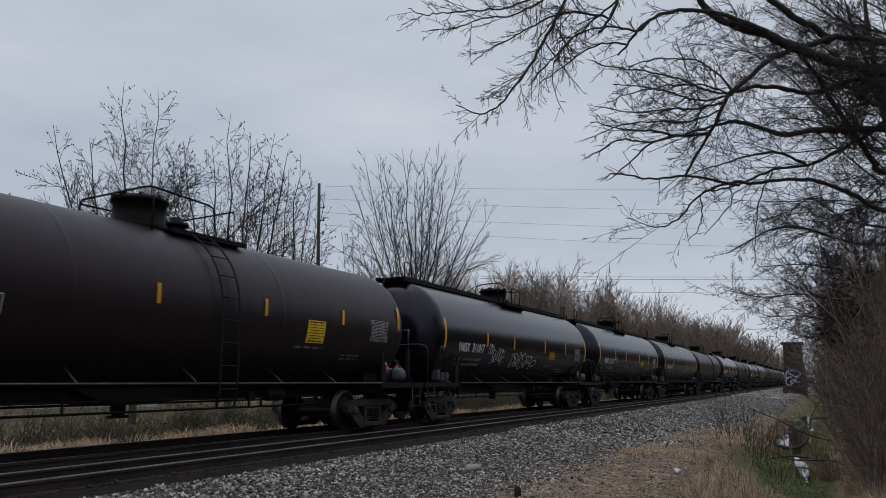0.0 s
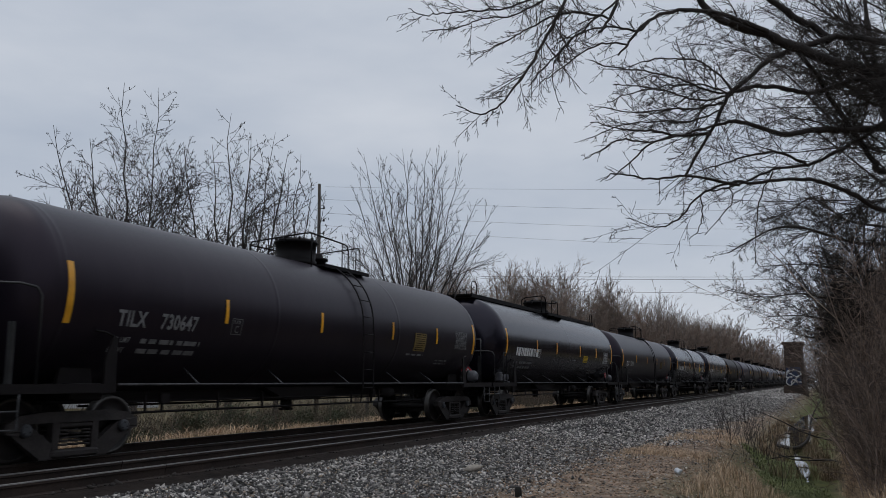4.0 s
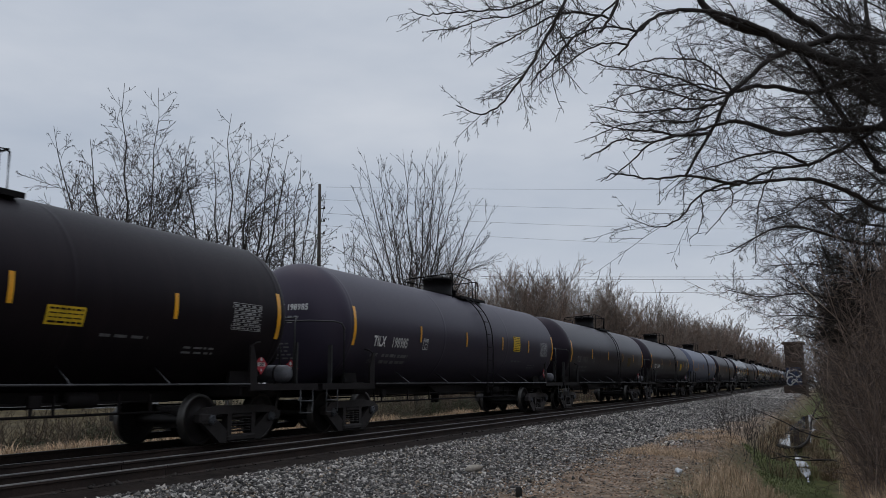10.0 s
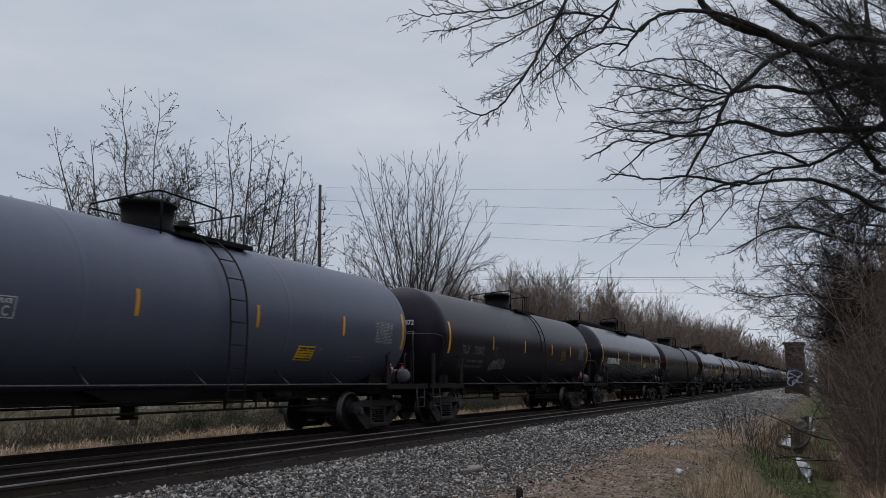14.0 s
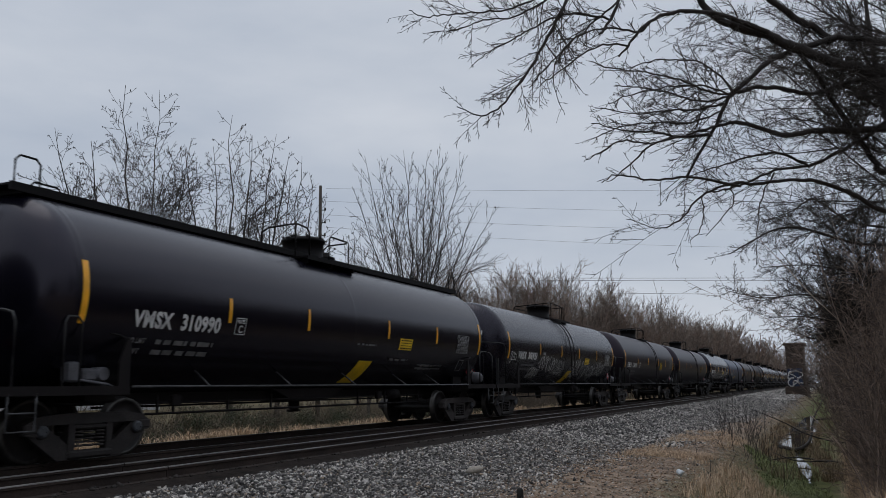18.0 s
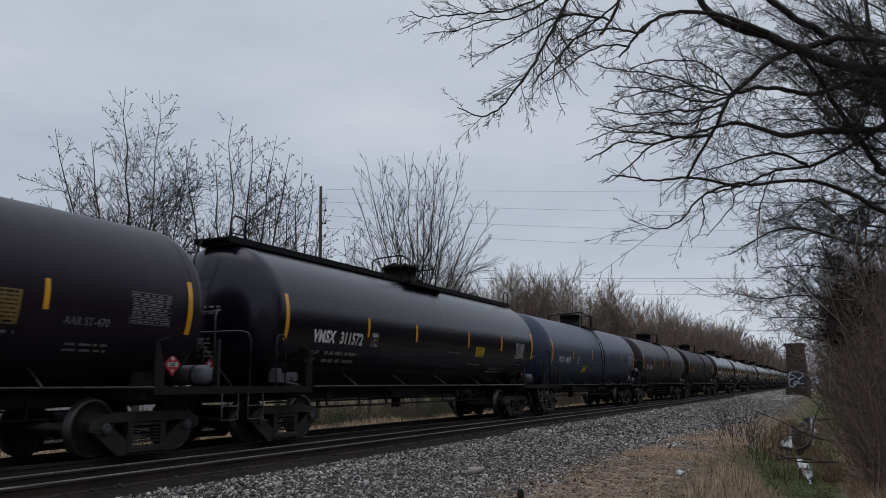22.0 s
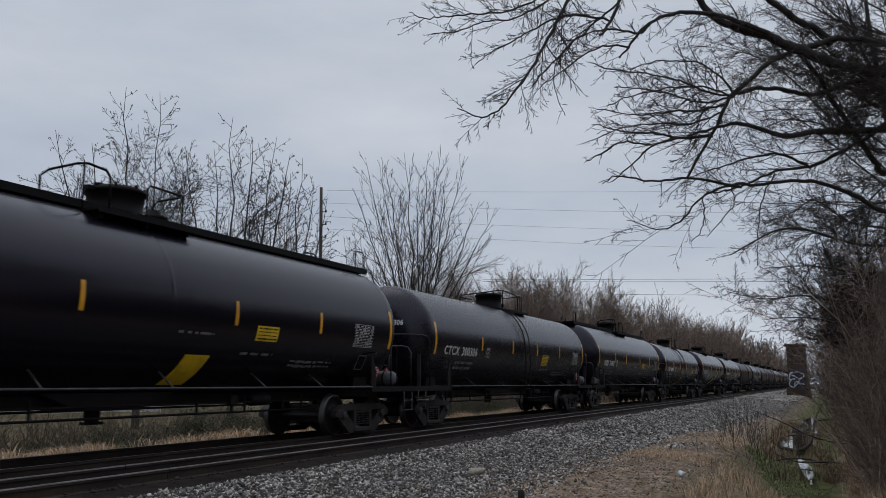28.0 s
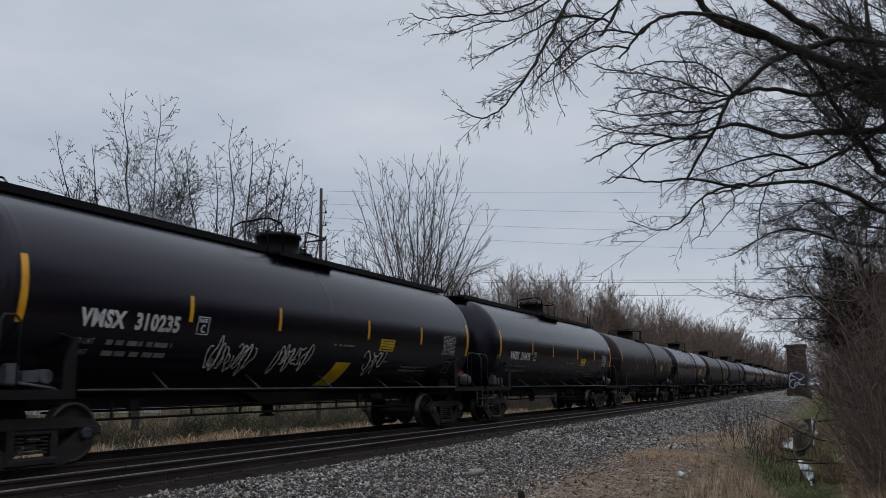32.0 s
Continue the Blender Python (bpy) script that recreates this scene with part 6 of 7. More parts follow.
bank_bough(0.073, 0.019, 3.9, (22.5, -1.53, 4.33), (22.0, -0.9, 4.33), (21.49, -0.25, 4.5), (21.04, 0.32, 4.65), (20.61, 0.85, 4.58), (20.23, 1.34, 4.29), (19.85, 1.81, 3.97))
bank_bough(0.048, 0.013, 4.7, (23.04, -1.52, 3.74), (22.37, -0.66, 3.74), (21.7, 0.2, 3.85), (20.93, 1.17, 3.76))
bank_bough(0.049, 0.013, 4.7, (23.59, -1.51, 3.24), (22.81, -0.49, 3.07), (22.12, 0.38, 3.19), (21.45, 1.24, 3.09), (20.86, 1.98, 3.23))
bank_bough(0.049, 0.014, 4.7, (23.57, -1.47, 2.68), (22.88, -0.58, 2.49), (22.21, 0.29, 2.65), (21.53, 1.15, 2.63))
bank_bough(0.050, 0.014, 4.7, (24.11, -1.45, 2.14), (23.23, -0.3, 2.08), (22.44, 0.71, 2.26))
bank_bough(0.055, 0.013, 4.7, (23.08, -1.61, 4.84), (22.41, -0.75, 4.96), (21.84, -0.03, 5.45), (21.45, 0.48, 5.14), (20.96, 1.11, 4.83))
bank_bough(0.057, 0.014, 4.3, (23.8, -1.02, 1.29), (23.44, -0.6, 2.7), (23.19, -0.3, 3.97), (22.92, 0.02, 4.97))
bank_bough(0.057, 0.014, 4.3, (24.09, -1.41, 1.57), (23.87, -1.17, 3.28), (23.81, -1.15, 4.73), (23.96, -1.38, 5.92))
bank_bough(0.040, 0.010, 1.8, (23.72, -1.81, 7.02), (23.06, -0.97, 7.84), (22.5, -0.27, 9.12), (22.14, 0.16, 10.42))
bank_bough(0.040, 0.010, 1.8, (23.75, -1.89, 7.92), (23.3, -1.33, 9.08), (23.04, -1.01, 10.26), (22.87, -0.81, 11.16))
bank_bough(0.040, 0.010, 1.8, (23.68, -1.73, 5.98), (22.83, -0.64, 6.93), (22.06, 0.34, 7.72), (21.38, 1.2, 8.05))
bank_bough(0.040, 0.010, 1.8, (23.83, -2.06, 10.07), (23.15, -1.17, 10.59), (22.66, -0.55, 11.2))
bank_bough(0.040, 0.010, 1.8, (23.7, -1.77, 6.42), (22.75, -0.56, 7.66), (21.99, 0.4, 8.75), (21.32, 1.26, 9.24), (20.64, 2.11, 9.43))
bank_bough(0.040, 0.010, 1.8, (23.81, -2.01, 9.45), (23.01, -0.95, 9.34), (22.23, 0.06, 9.98), (21.55, 0.93, 10.47))
bank_bough(0.040, 0.010, 1.8, (23.76, -1.91, 8.22), (22.86, -0.72, 7.97), (22.07, 0.33, 7.87), (21.38, 1.22, 7.72))
bank_bough(0.040, 0.010, 1.8, (23.72, -1.81, 6.99), (22.83, -0.64, 6.9), (21.93, 0.53, 6.69), (21.26, 1.39, 6.88))
bank_bough(0.040, 0.010, 1.8, (23.85, -2.11, 10.7), (23.37, -1.47, 11.01), (22.97, -0.96, 11.33))
part("crown", bank_tw.mesh("crown", M_TWIG), bank_tree, "dense bare twigs")


# ------------------------------------------------------------ thicket on the ditch bank
def make_thicket():
    rng = random.Random(23)
    tw, thin, gloom = Twigs(), Twigs(), Twigs()
    for k in range(420):
        x = 15.5 + 60 * rng.random() ** 1.45
        y = min(ditch_line(x) - 1.0, -0.05 - 0.012 * x) - abs(rng.gauss(0, 1)) * (0.25 + 0.03 * x)
        tall = rng.uniform(1.4, 3.6) * (1.0 + 0.02 * x)
        d = Vector((rng.gauss(0, 0.28), rng.gauss(-0.06, 0.14), 1))
        line = bend(rng, (x, y, height(x, y) - 0.05), d, tall, 6, 0.09, -0.01)
        r = rng.uniform(0.006, 0.016)
        tw.add(line, r, 0.004)
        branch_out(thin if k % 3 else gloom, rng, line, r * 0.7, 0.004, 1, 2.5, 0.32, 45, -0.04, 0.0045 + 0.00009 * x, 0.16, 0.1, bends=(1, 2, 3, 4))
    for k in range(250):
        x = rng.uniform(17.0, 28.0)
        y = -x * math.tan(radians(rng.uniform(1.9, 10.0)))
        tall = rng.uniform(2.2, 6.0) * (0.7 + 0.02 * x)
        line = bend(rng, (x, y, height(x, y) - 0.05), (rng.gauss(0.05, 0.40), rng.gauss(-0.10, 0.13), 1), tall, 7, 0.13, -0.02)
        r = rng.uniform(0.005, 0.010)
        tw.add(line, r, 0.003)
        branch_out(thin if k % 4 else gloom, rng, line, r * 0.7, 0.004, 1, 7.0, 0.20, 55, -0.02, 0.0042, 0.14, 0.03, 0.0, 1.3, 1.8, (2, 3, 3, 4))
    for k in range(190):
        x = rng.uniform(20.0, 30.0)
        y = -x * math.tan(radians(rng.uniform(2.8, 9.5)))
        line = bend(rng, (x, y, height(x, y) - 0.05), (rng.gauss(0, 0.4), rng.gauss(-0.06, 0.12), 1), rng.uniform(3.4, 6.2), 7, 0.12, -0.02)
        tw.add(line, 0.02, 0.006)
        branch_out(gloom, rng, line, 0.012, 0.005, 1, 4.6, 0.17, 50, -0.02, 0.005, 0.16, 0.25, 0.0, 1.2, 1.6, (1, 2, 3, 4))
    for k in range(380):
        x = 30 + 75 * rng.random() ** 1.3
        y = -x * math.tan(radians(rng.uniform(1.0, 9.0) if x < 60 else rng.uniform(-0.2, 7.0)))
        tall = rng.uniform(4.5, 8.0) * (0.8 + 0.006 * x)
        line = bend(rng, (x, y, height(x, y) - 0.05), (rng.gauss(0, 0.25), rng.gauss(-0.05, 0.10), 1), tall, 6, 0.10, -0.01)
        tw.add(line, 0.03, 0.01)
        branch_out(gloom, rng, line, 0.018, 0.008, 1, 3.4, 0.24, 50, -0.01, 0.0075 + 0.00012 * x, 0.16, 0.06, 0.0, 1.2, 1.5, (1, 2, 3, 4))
    sap, sap_thin = Twigs(), Twigs()
    for k in range(78):
        x = rng.uniform(17, 34) if k < 14 else rng.uniform(24, 36)
        y = ditch_line(x) + (rng.uniform(0.1, 2.6) if k < 14 else rng.uniform(0.9, 2.3))
        line = bend(rng, (x, y, height(x, y) - 0.03), (rng.gauss(0, 0.3), rng.gauss(0, 0.3), 1), rng.uniform(0.5, 1.8), 5, 0.10, 0.02)
        sap.add(line, 0.006, 0.003)
        branch_out(sap_thin, rng, line, 0.005, 0.003, 1, 3.4, 0.34, 40, 0.03, 0.004, 0.14, 0.15)
    dead = Build()
    arch = flowing([(33.8, 1.75, -1.22), (32.9, 1.17, -1.25), (33.6, 0.80, -1.08), (34.2, 0.66, -0.80), (35.0, 0.56, -0.25), (36.0, 0.20, 0.42)], 3)
    dead.tube(arch, [0.075 - 0.0035 * k for k in range(len(arch))], 7)
    dead.tube(bend(rng, (34.9, 0.56, -0.3), (0.3, -0.6, 0.25), 1.4, 5, 0.12, 0.0), [0.03, 0.027, 0.023, 0.018, 0.012, 0.008], 6)
    for x, y, ln, dx, dy in ((29.0, 0.2, 2.6, 0.35, 0.9), (27.0, -0.3, 2.2, 0.2, 0.8), (31.0, -0.6, 3.2, -0.3, 0.8), (25.4, -0.6, 2.0, 0.9, 0.5), (41.0, 2.2, 2.0, 0.4, -0.8)):
        dead.tube(bend(rng, (x, y, height(x, y) + 0.03), (dx, dy, 0.05), ln, 6, 0.12, -0.01), [0.03, 0.028, 0.025, 0.021, 0.017, 0.013, 0.008], 6)
    bush = thing("thicket", "dense tangle of grey-brown leafless brush on a ditch bank", "bushes", kind="stuff")
    part("stems", tw.mesh("stems", M_BRUSH, 4), bush)
    part("twigs", thin.mesh("twigs", M_BRUSH), bush)
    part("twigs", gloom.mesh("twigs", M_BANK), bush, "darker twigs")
    young = thing("saplings", "thin dark leafless saplings growing on a ditch edge", "saplings", kind="stuff")
    part("stems", sap.mesh("stems", M_TWIG, 4), young)
    part("twigs", sap_thin.mesh("twigs", M_TWIG), young)
    solid("fallen_branches", dead.mesh("fallen_branches", M_BARK_DARK), "dark fallen branches lying across a ditch", "branches", kind="stuff")
    for i, (x, y, tall) in enumerate(((21.0, -1.9, 6.4), (25.0, -2.2, 6.8), (29.0, -2.6, 7.6), (35.0, -3.0, 7.8), (42.0, -3.4, 8.4), (27.0, -3.4, 8.2))):
        bare_tree("slender leafless tree among brush on the ditch bank", x, y, 4, tall, (0.0, 0.0), 3, 1.3, 300 + i, M_BARK, M_TWIG, 0.30, 0.05,
                  angle=52, ratio=0.36, thin=0.008)


make_thicket()


# ------------------------------------------------------------ grass, stones and litter on the ground
def blades(name, label, mat, spots, seed, lo, hi, width, lean, per):
    """Grass tufts: bent tapered blades."""
    rng = np.random.RandomState(seed)
    n = len(spots) * per
    c = np.repeat(np.array(spots), per, axis=0)
    c = c + np.concatenate([rng.normal(0, 0.07, (n, 2)), np.zeros((n, 1))], axis=1)
    h = rng.uniform(lo, hi, n)
    a = rng.uniform(0, 2 * np.pi, n)
    l = rng.uniform(0.2, 1.0, n) * lean
    way = np.stack([np.cos(a), np.sin(a), np.zeros(n)], 1)
    side = np.stack([-np.sin(a), np.cos(a), np.zeros(n)], 1) * (width / 2)
    up = np.array([0, 0, 1.0])
    p0, p1 = c, c + way * (h * l * 0.35)[:, None] + up * (h * 0.6)[:, None]
    p2 = c + way * (h * l)[:, None] + up * (h * (1 - 0.3 * l))[:, None]
    v = np.stack([p0 - side, p0 + side, p1 + side * 0.75, p1 - side * 0.75, p2 + side * 0.12, p2 - side * 0.12], 1).reshape(-1, 3)
    o = np.arange(n)[:, None] * 6
    f = np.concatenate([o + np.array([[0, 1, 2, 3]]), o + np.array([[3, 2, 4, 5]])], 0)
    return solid(name, quick_mesh(name, v, f, mat), label, "grass", kind="stuff")


def spots_in(count, seed, x0, x1, y0, y1, power=1.4, clump=0.0):
    rng, out = random.Random(seed), []
    while len(out) < count:
        x = x0 + (x1 - x0) * rng.random() ** power
        y = rng.uniform(y0, y1)
        if clump and noise.noise((x * 0.45, y * 0.45, seed)) < clump - rng.random() * 0.35:
            continue
        out.append((x, y, height(x, y) - 0.01))
    return out


blades("straw_grass", "bleached dry grass growing beyond the track", M_STRAW, spots_in(3400, 1, 9, 75, 13.3, 15.2, 1.8, 0.24), 1, 0.08, 0.40, 0.010, 1.8, 9)
blades("straw_clump", "tufts of pale orange dead grass beside the track", M_STRAW, spots_in(420, 8, 9, 46, 13.3, 14.8, 1.4, 0.28), 8, 0.2, 0.55, 0.012, 1.8, 16)
blades("field_weeds", "dark green weeds beyond the track", M_WEED, spots_in(1500, 2, 9, 60, 15.0, 22, 1.3, 0.2), 2, 0.2, 0.6, 0.045, 0.8, 7)
blades("field_grass", "tall brown dead grass in a field", M_STRAW_PALE, spots_in(1500, 3, 20, 110, 18, 40, 1.2, 0.12), 3, 0.15, 0.5, 0.018, 0.8, 6)
straw_spots = [(x, y, height(x, y) - 0.01) for x, y, _ in spots_in(2200, 4, 14.5, 21.0, 0.4, 2.3, 1.0, 0.0) if y > 0.167 * (x - 18) + 0.78 + 0.3 * noise.noise((x * 2, y * 2, 5))][:1000]
blades("dry_grass", "tangled tan dry grass on the bank beside a ditch", M_STRAW_BANK, straw_spots[::2], 4, 0.10, 0.38, 0.006, 1.3, 10)
blades("dry_grass", "tall pale dead grass on the far side of a ditch", M_STRAW_BANK, spots_in(1500, 10, 12.8, 27.0, -2.2, -0.3, 1.1, 0.1), 10, 0.25, 0.70, 0.008, 0.9, 9)
blades("matted_straw", "flattened orange-tan dry grass beside ballast", M_STRAW_BANK, spots_in(900, 7, 18, 32, 2.6, 4.6, 1.2, 0.1), 7, 0.05, 0.14, 0.008, 1.6, 9)
green_spots = [(x, y, height(x, y) - 0.01) for x, y, _ in spots_in(22000, 5, 15.5, 29, -0.7, 3.0, 1.1, 0.0) if abs(y - 0.18 - 0.167 * (x - 18)) < 0.57 + 0.25 * noise.noise((x, y, 3.0))][:8500]
blades("green_grass", "short green grass on a ditch bank", M_GRASS, green_spots, 5, 0.03, 0.09, 0.013, 1.6, 6)
edge_spots = [(x, y, height(x, y) - 0.01) for x, y, _ in spots_in(9000, 9, 24, 56, -0.8, 4.0, 1.3, 0.0) if (x > 29 and 0.4 < y - ditch_line(x) < 1.2) or -0.9 < y - ditch_line(x) < -0.4][:750]
blades("rank_grass", "dead brown grass hanging over a ditch", M_RANK, edge_spots, 9, 0.10, 0.36, 0.016, 0.9, 7)
blades("ditch_grass", "brown dead grass along a ditch edge", M_STRAW_PALE, spots_in(900, 6, 24, 60, -3.0, 1.6, 1.4, 0.05), 6, 0.15, 0.5, 0.010, 0.8, 7)


def leafy_shrub(x, y, wide, tall, seed):
    """A low green bush: thin stems under a loose heap of small leaves."""
    rng = np.random.RandomState(seed)
    bush = thing("shrub", "low dull-green leafy shrub among dead grass", "shrub", "shrubs beyond the track")
    bush.location = (x, y, height(x, y) - 0.03)
    tw, r2 = Twigs(), random.Random(seed)
    for _ in range(26):
        tw.add(bend(r2, (r2.gauss(0, 0.15), r2.gauss(0, 0.15), 0), (r2.gauss(0, 0.5), r2.gauss(0, 0.5), 1), tall * r2.uniform(0.6, 1.05), 4, 0.14, 0.0), 0.008, 0.004)
    tagged(part("stalk_clump", tw.mesh("stalk_clump", M_BRAMBLE), bush), kind="stuff")
    n = 1900
    d = rng.normal(0, 1, (n, 3))
    d /= np.linalg.norm(d, axis=1, keepdims=True)
    c = d * (rng.random_sample((n, 1)) ** 0.45) * np.array([wide, wide * 0.8, tall * 0.52]) * (0.75 + 0.35 * np.sin(d[:, :1] * 5 + seed) * np.cos(d[:, 1:2] * 4))
    c[:, 2] += tall * 0.5
    u = rng.normal(0, 1, (n, 3))
    u /= np.linalg.norm(u, axis=1, keepdims=True)
    w = np.cross(u, rng.normal(0, 1, (n, 3)))
    w /= np.linalg.norm(w, axis=1, keepdims=True)
    s = rng.uniform(0.016, 0.036, (n, 1))
    v = np.stack([c - u * s, c + w * s * 0.5, c + u * s, c - w * s * 0.5], 1).reshape(-1, 3)
    part("foliage", quick_mesh("foliage", v, np.arange(n * 4).reshape(-1, 4), M_WEED), bush, "small dull-green leaves")


shrub_rng = random.Random(12)
for i in range(36):
    sx, sy, sw, st = 9.0 + 0.95 * i + shrub_rng.uniform(-0.6, 0.6), shrub_rng.uniform(15.0, 17.0), shrub_rng.uniform(0.6, 1.35), shrub_rng.uniform(0.7, 1.5)
    leafy_shrub(sx, sy, sw, st, 600 + i)


def field_brush():
    """Brown dead stalks and brambles between the track and the field."""
    rng, tw = random.Random(61), Twigs()
    for k in range(3800):
        x = 8 + 52 * rng.random() ** 1.2
        y = rng.uniform(15.0, 19.5)
        line = bend(rng, (x, y, height(x, y) - 0.03), (rng.gauss(0, 0.45), rng.gauss(0, 0.45), 1), 0.45 + 1.5 * rng.random() ** 1.6, 3, 0.2, -0.05)
        tw.add(line, 0.009, 0.005)
        branch_out(tw, rng, line, 0.007, 0.004, 0, 5.0, 0.35, 45, 0.0, 0.005, 0.2, 0.1, bends=(1, 2, 3, 4))
    solid("field_brush", tw.mesh("field_brush", M_BRAMBLE), "brown dead brambles and stalks beyond the track", "brush", kind="stuff")


field_brush()


def scatter(name, label, category, mat, count, seed, x0, x1, y0, y1, lo, hi, flat, power, keep=None, sink=0.3):
    """Angular stones or scraps: squashed, twisted lumps strewn on the ground, joined into one mesh."""
    rng = np.random.RandomState(seed)
    ico = np.array([(1, 0, 0), (-1, 0, 0), (0, 1, 0), (0, -1, 0), (0, 0, 1), (0, 0, -1)], dtype=float)
    tri = np.array([(0, 2, 4), (2, 1, 4), (1, 3, 4), (3, 0, 4), (2, 0, 5), (1, 2, 5), (3, 1, 5), (0, 3, 5)])
    x = x0 + (x1 - x0) * rng.random_sample(count) ** power
    y = rng.uniform(y0, y1, count)
    if keep:
        ok = np.array([keep(a, b) for a, b in zip(x, y)])
        x, y = x[ok], y[ok]
    k = len(x)
    s = rng.uniform(lo, hi, k) * (1 + 0.6 * (rng.random_sample(k) > 0.9))
    z = np.array([height(a, b) for a, b in zip(x, y)])
    v = np.sign(ico)[None] * 1.0 + rng.normal(0, 0.36, (k, 6, 3)) + rng.normal(0, 0.12, (k, 6, 3)) * np.abs(ico)[None]
    v *= (np.stack([np.ones(k), rng.uniform(0.45, 0.92, k), rng.uniform(flat * 0.55, flat, k)], 1) * s[:, None])[:, None, :]
    a, t = rng.uniform(0, 6.28, k), rng.normal(0, 0.35, k)
    ca, sa, ct, st = np.cos(a), np.sin(a), np.cos(t), np.sin(t)
    tilt = np.stack([v[..., 0] * ct[:, None] - v[..., 2] * st[:, None], v[..., 1], v[..., 0] * st[:, None] + v[..., 2] * ct[:, None]], 2)
    out = np.stack([tilt[..., 0] * ca[:, None] - tilt[..., 1] * sa[:, None], tilt[..., 0] * sa[:, None] + tilt[..., 1] * ca[:, None], tilt[..., 2]], 2)
    out += np.stack([x, y, z + s * flat * sink], 1)[:, None, :]
    f = tri[None] + (np.arange(k) * 6)[:, None, None]
    return solid(name, quick_mesh(name, out.reshape(-1, 3), f.reshape(-1, 3), mat, False), label, category, kind="stuff")


edge_rng = random.Random(71)


def gravel_edge(x, y):
    return y + edge_rng.gauss(0, 0.45) > 4.9 - 2.0 * min(max((x - 16) / 42, 0), 1) + 0.9 * noise.noise((x * 0.25, y * 0.3, 7.0)) + 0.5 * noise.noise((x * 1.1, y * 1.1, 2.0))


scatter("ballast", "grey crushed stone ballast beside the track", "ballast", M_STONE, 22000, 41, 7, 24, 3.6, 8.30, 0.015, 0.038, 0.66, 1.25, gravel_edge)
scatter("ballast", "dark blue-grey ballast stones among paler ones", "ballast", M_STONE_DARK, 19000, 47, 7, 24, 3.6, 8.30, 0.015, 0.038, 0.66, 1.25, gravel_edge)
scatter("ballast", "tan ballast stones among grey ones", "ballast", M_STONE_TAN, 5000, 48, 7, 24, 3.4, 8.30, 0.012, 0.029, 0.66, 1.25, gravel_edge)
scatter("ballast", "grey crushed stone ballast along the track", "ballast", M_STONE, 26000, 42, 24, 95, 2.0, 8.62, 0.026, 0.050, 0.7, 1.5, gravel_edge)
scatter("ballast", "dark ballast stones along the track", "ballast", M_STONE_DARK, 14000, 49, 24, 95, 2.0, 8.62, 0.026, 0.050, 0.7, 1.5, gravel_edge)
scatter("ballast", "far grey ballast along the track", "ballast", M_STONE, 9000, 50, 90, 260, 3.0, 8.8, 0.06, 0.12, 0.6, 1.3)
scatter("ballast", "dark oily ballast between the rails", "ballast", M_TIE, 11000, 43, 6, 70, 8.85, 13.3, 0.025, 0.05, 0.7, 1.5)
scatter("leaf_litter", "brown dead leaves and chips on bare soil", "leaf litter", M_LEAF, 25000, 44, 8.5, 30, 1.6, 6.0, 0.008, 0.032, 0.25, 1.2,
        lambda x, y: not gravel_edge(x, y - 0.9))
scatter("gravel_chips", "scattered grey stones on soil", "stones", M_STONE, 5000, 45, 8.5, 30, 1.6, 5.6, 0.006, 0.022, 0.7, 1.2)

rock = Build().lathe([(-0.15, 0.03), (-0.12, 0.09), (0.0, 0.115), (0.10, 0.09), (0.15, 0.03)], "x", (0, 0, 0), 9)
rock.v = [(x * 1.0 + 0.02 * math.sin(9 * y + z * 20), y * 0.8 + 0.02 * math.sin(x * 23), z * 0.62 + 0.012 * math.sin(17 * x + 9 * y)) for x, y, z in rock.v]
pale_stone = solid("stone", rock.mesh("stone", M_PALE_ROCK), "pale tan limestone lump lying on grey ballast", "stone")
pale_stone.matrix_world = pose(14.49, 5.92, height(14.49, 5.92) + 0.07, 0, 0, -60)
scrap = Build().lathe([(-0.09, 0.02), (-0.06, 0.07), (0.0, 0.085), (0.05, 0.06), (0.09, 0.015)], "x", (0, 0, 0), 9)
scrap.v = [(x + 0.015 * math.sin(31 * y + z * 40), y + 0.02 * math.sin(x * 43), z * 0.9 + 0.02 * math.sin(37 * x + 29 * y)) for x, y, z in scrap.v]
litter = solid("litter", scrap.mesh("litter", M_LITTER), "crumpled white plastic scrap on brown soil", "litter")
litter.matrix_world = pose(16.82, 2.67, height(16.82, 2.67) + 0.05, 0, 0, 20) @ Matrix.Scale(0.8, 4)
stub = solid("stub", Build().lathe([(-0.1, 0.055), (0.10, 0.05), (0.13, 0.03)], "z", (0, 0, 0), 9).mesh("stub", M_STUB),
             "short black stub standing in soil", "post")
stub.location = (12.23, 4.27, height(12.23, 4.27) + 0.02)


# ------------------------------------------------------------ pole and wires
def make_pole():
    x, y = 40.95, 26.2
    z0 = height(x, y)
    pole = thing("utility_pole", "dark weathered wooden utility pole behind the railway", "utility pole")
    pole.location = (x, y, z0)
    top = 12.62 - z0
    part("pole", Build().tube([(0, 0, -0.5), (0.0, 0, top * 0.5), (-0.02, 0.05, top)], [0.14, 0.115, 0.085], 10).mesh("pole", M_POLE), pole)
    for h in (1.45, 2.2, 2.95):
        b = Build().tube([(0, 0, top - h), (0.25, -0.12, top - h + 0.03)], 0.03, 6)
        b.lathe([(0, 0.05), (0.05, 0.07), (0.08, 0.05), (0.12, 0.06), (0.16, 0.03)], "z", (0.25, -0.12, top - h), 10)
        part("insulator", b.mesh("insulator", M_BLACK), pole)


make_pole()


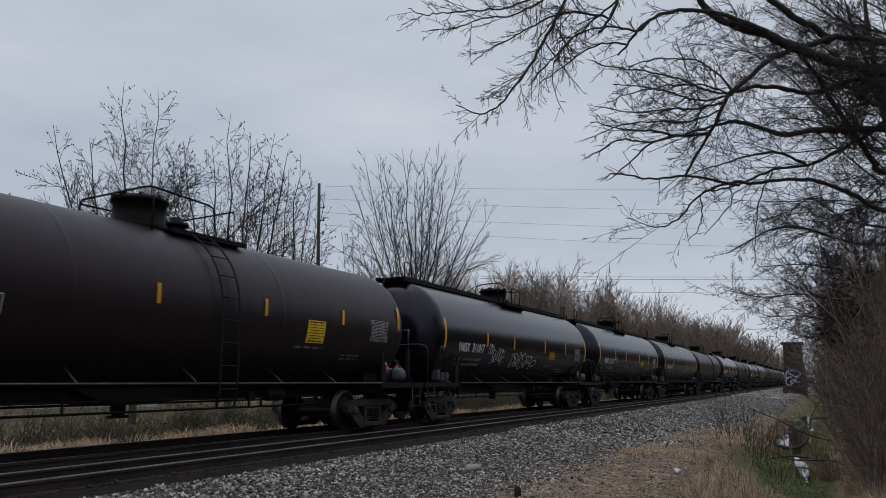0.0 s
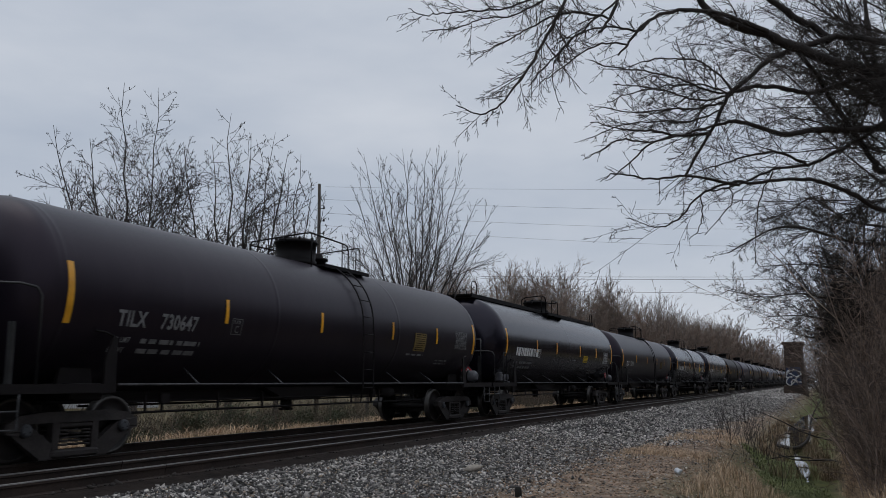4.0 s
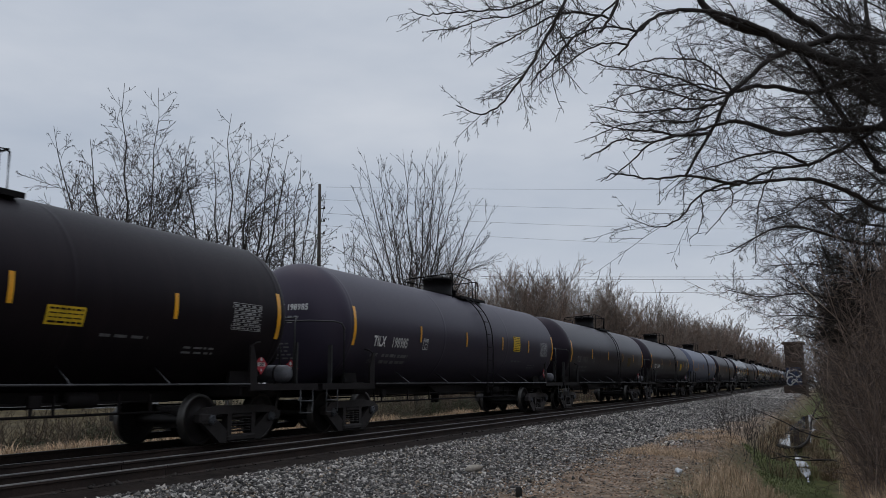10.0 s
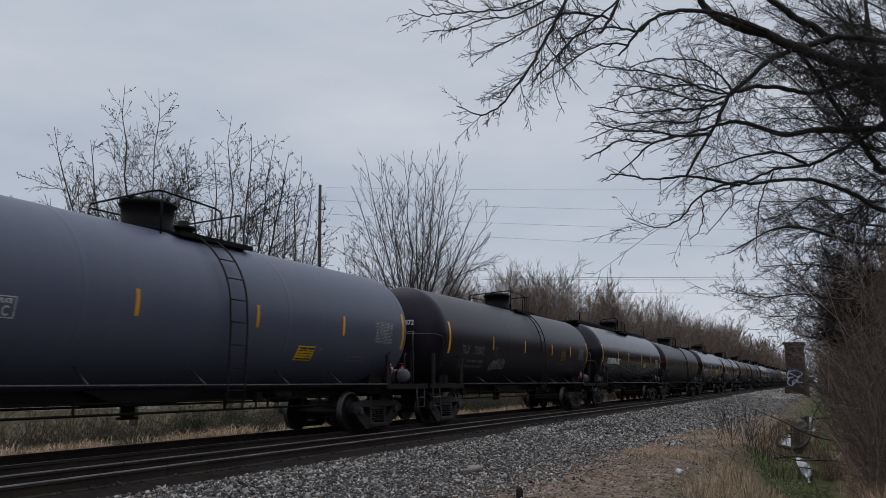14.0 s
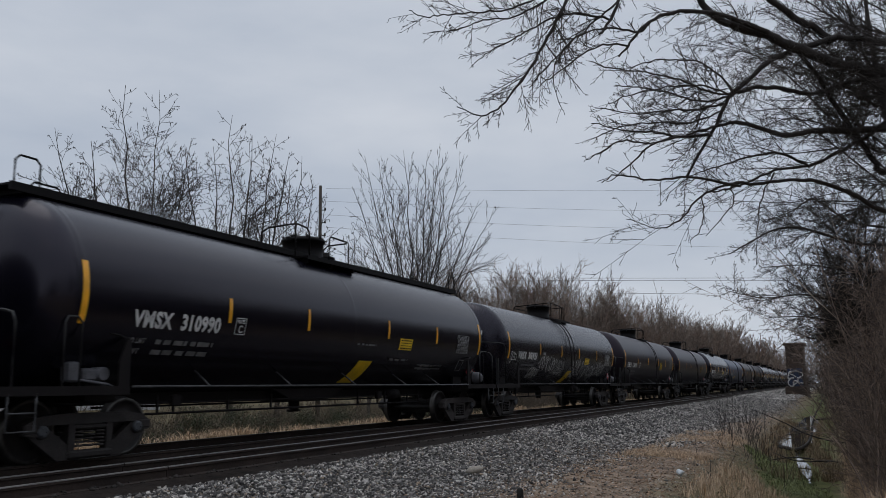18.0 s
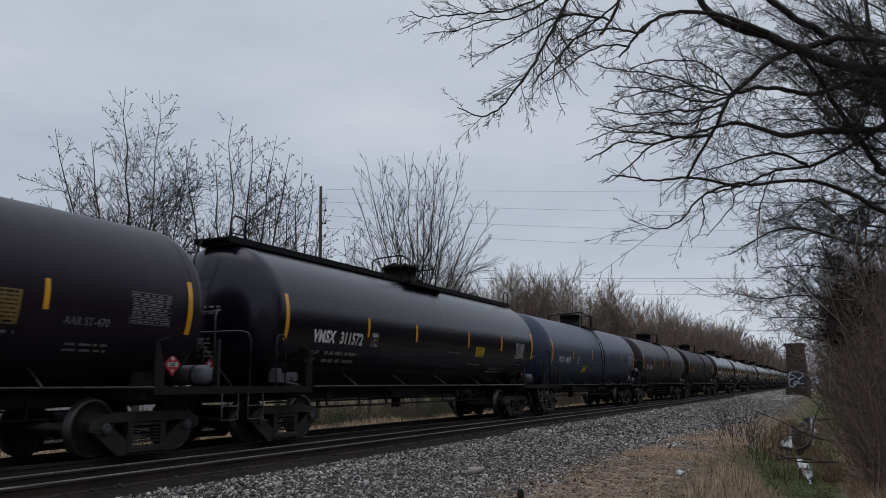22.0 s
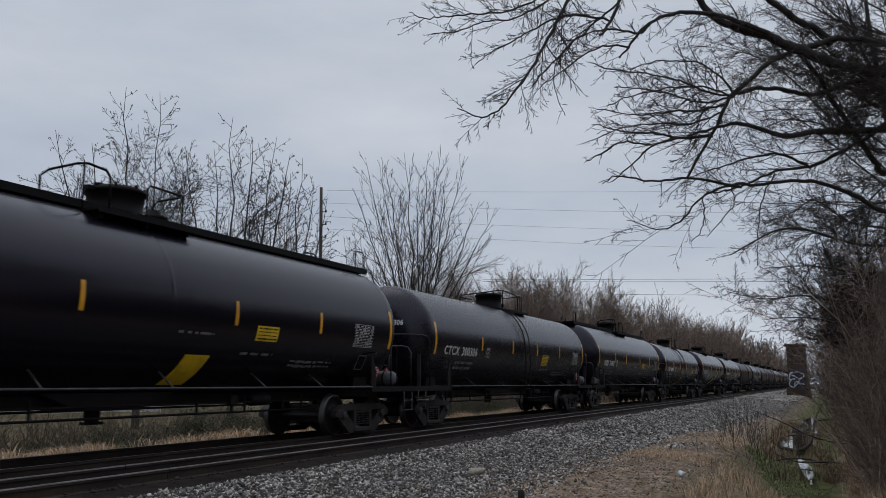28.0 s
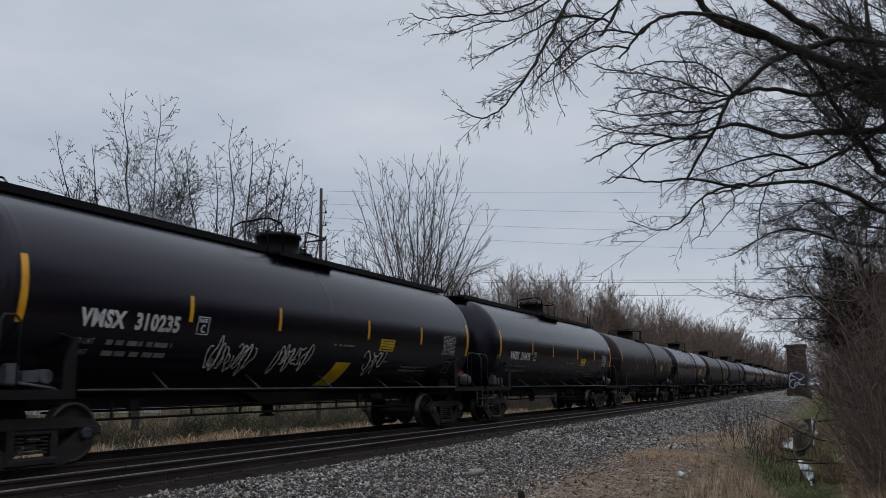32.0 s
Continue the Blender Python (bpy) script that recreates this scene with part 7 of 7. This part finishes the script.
def wire(a, b, sag, r=0.012):
    pts = []
    for i in range(13):
        s = i / 12
        p = Vector(a).lerp(Vector(b), s)
        p.z -= sag * 4 * s * (1 - s)
        pts.append(tuple(p))
    solid("power_wire", Build().tube(pts, r, 4).mesh("power_wire", M_WIRE), "thin sagging overhead power wire", "wire", "power wires")


wire((40.01, 25.27, 12.16), (66.23, -4.61, 14.82), 0.2, 0.0065)
wire((40.01, 25.56, 11.46), (67.13, -5.96, 13.15), 0.3, 0.0065)
wire((40.12, 25.61, 10.7), (67.32, -5.88, 11.83), 0.4, 0.0065)
wire((40.22, 25.65, 10.0), (67.51, -5.78, 10.48), 0.4, 0.0065)
wire((129.38, 51.13, 18.55), (158.21, -13.18, 18.27), 0.1, 0.03)
wire((129.44, 51.15, 18.18), (158.28, -13.15, 17.81), 0.1, 0.03)
wire((138.98, 54.94, 17.32), (169.95, -13.91, 16.42), 0.1, 0.03)


# ------------------------------------------------------------ old bridge pier and house
def make_pier():
    pier = thing("bridge_pier", "old stained concrete bridge pier with spray-painted base", "bridge pier")
    pier.matrix_world = pose(131.5, 3.9, height(131.5, 3.9) + 0.15, 0, 0, -8)
    b = Build()
    b.box((0, 0, 3.4), (2.2, 2.3, 7.2), bevel=0.12).box((0, 0, 6.95), (2.5, 2.7, 0.45), bevel=0.08).box((0, 0, 0.0), (2.6, 2.9, 2.0), bevel=0.1)
    part("shaft", b.mesh("shaft", M_CONCRETE), pier)
    rng = random.Random(3)
    part("graffiti", Build().box((-1.13, 0.0, 2.30), (0.06, 2.0, 2.5)).mesh("graffiti", M_SPRAY), pier, "dark blue sprayed ground of the graffiti")
    for k in range(6):
        cy, cz = -0.6 + 0.55 * (k % 3) + rng.uniform(-0.15, 0.15), 1.75 + 0.95 * (k // 3) + rng.uniform(-0.2, 0.2)
        r, turn = rng.uniform(0.35, 0.62), rng.uniform(0, 6)
        line = [(-1.20, max(-0.98, min(0.98, cy + r * (1 + 0.4 * math.sin(2 * a + k)) * math.cos(a + turn))), cz + 0.8 * r * (1 + 0.3 * math.cos(3 * a)) * math.sin(a + turn)) for a in (i * 0.45 for i in range(11))]
        part("graffiti", Build().tube(line, 0.085, 4).mesh("graffiti", M_WHITE), pier, "white bubble-shaped spray-paint outline")


make_pier()


def make_house():
    house = thing("house", "white-sided single-storey building with a grey roof behind the trees", "house")
    house.matrix_world = pose(52.5, 57.0, height(52.5, 57.0), 0, 0, 49)
    part("wall", Build().box((0, 0, 3.7), (9, 12, 7.8)).mesh("wall", M_SIDING), house)
    r = Build().prism([(-5.0, 7.5), (5.0, 7.5), (5.0, 7.8), (0, 10.2), (-5.0, 7.8)], -6.5, 6.5)
    part("roof", r.mesh("roof", M_ROOF), house)
    for y in (-4, 0, 4):
        w = part("window", Build().box((-4.53, y, 3.3), (0.08, 1.4, 1.6)).mesh("window", M_SIDING), house)
        part("pane", Build().box((-4.575, y, 3.3), (0.03, 1.15, 1.35)).mesh("pane", M_GLASS), w)


make_house()


# ------------------------------------------------------------ what moves
def motions():
    """The train rolls past at a steady speed; every wheelset turns with it."""
    for i, car in enumerate(CARS):
        walk(car, [(t, pose(car_x(i, t), TRACK_Y, 0)) for t in (0, 8, 16, 24, 32)])
    first = WHEELSETS[0]
    step = 1 / FPS
    walk(first, [(k * step, pose(0, 0, 0, 0, -math.degrees(SPEED * k * step / WHEEL_R), 0)) for k in range(int(32 * FPS) + 1)])
    keys = first.animation_data
    for w in WHEELSETS[1:]:
        w.rotation_mode = "QUATERNION"
        w.animation_data_create().action = keys.action
        w.animation_data.action_slot = keys.action_slot


motions()
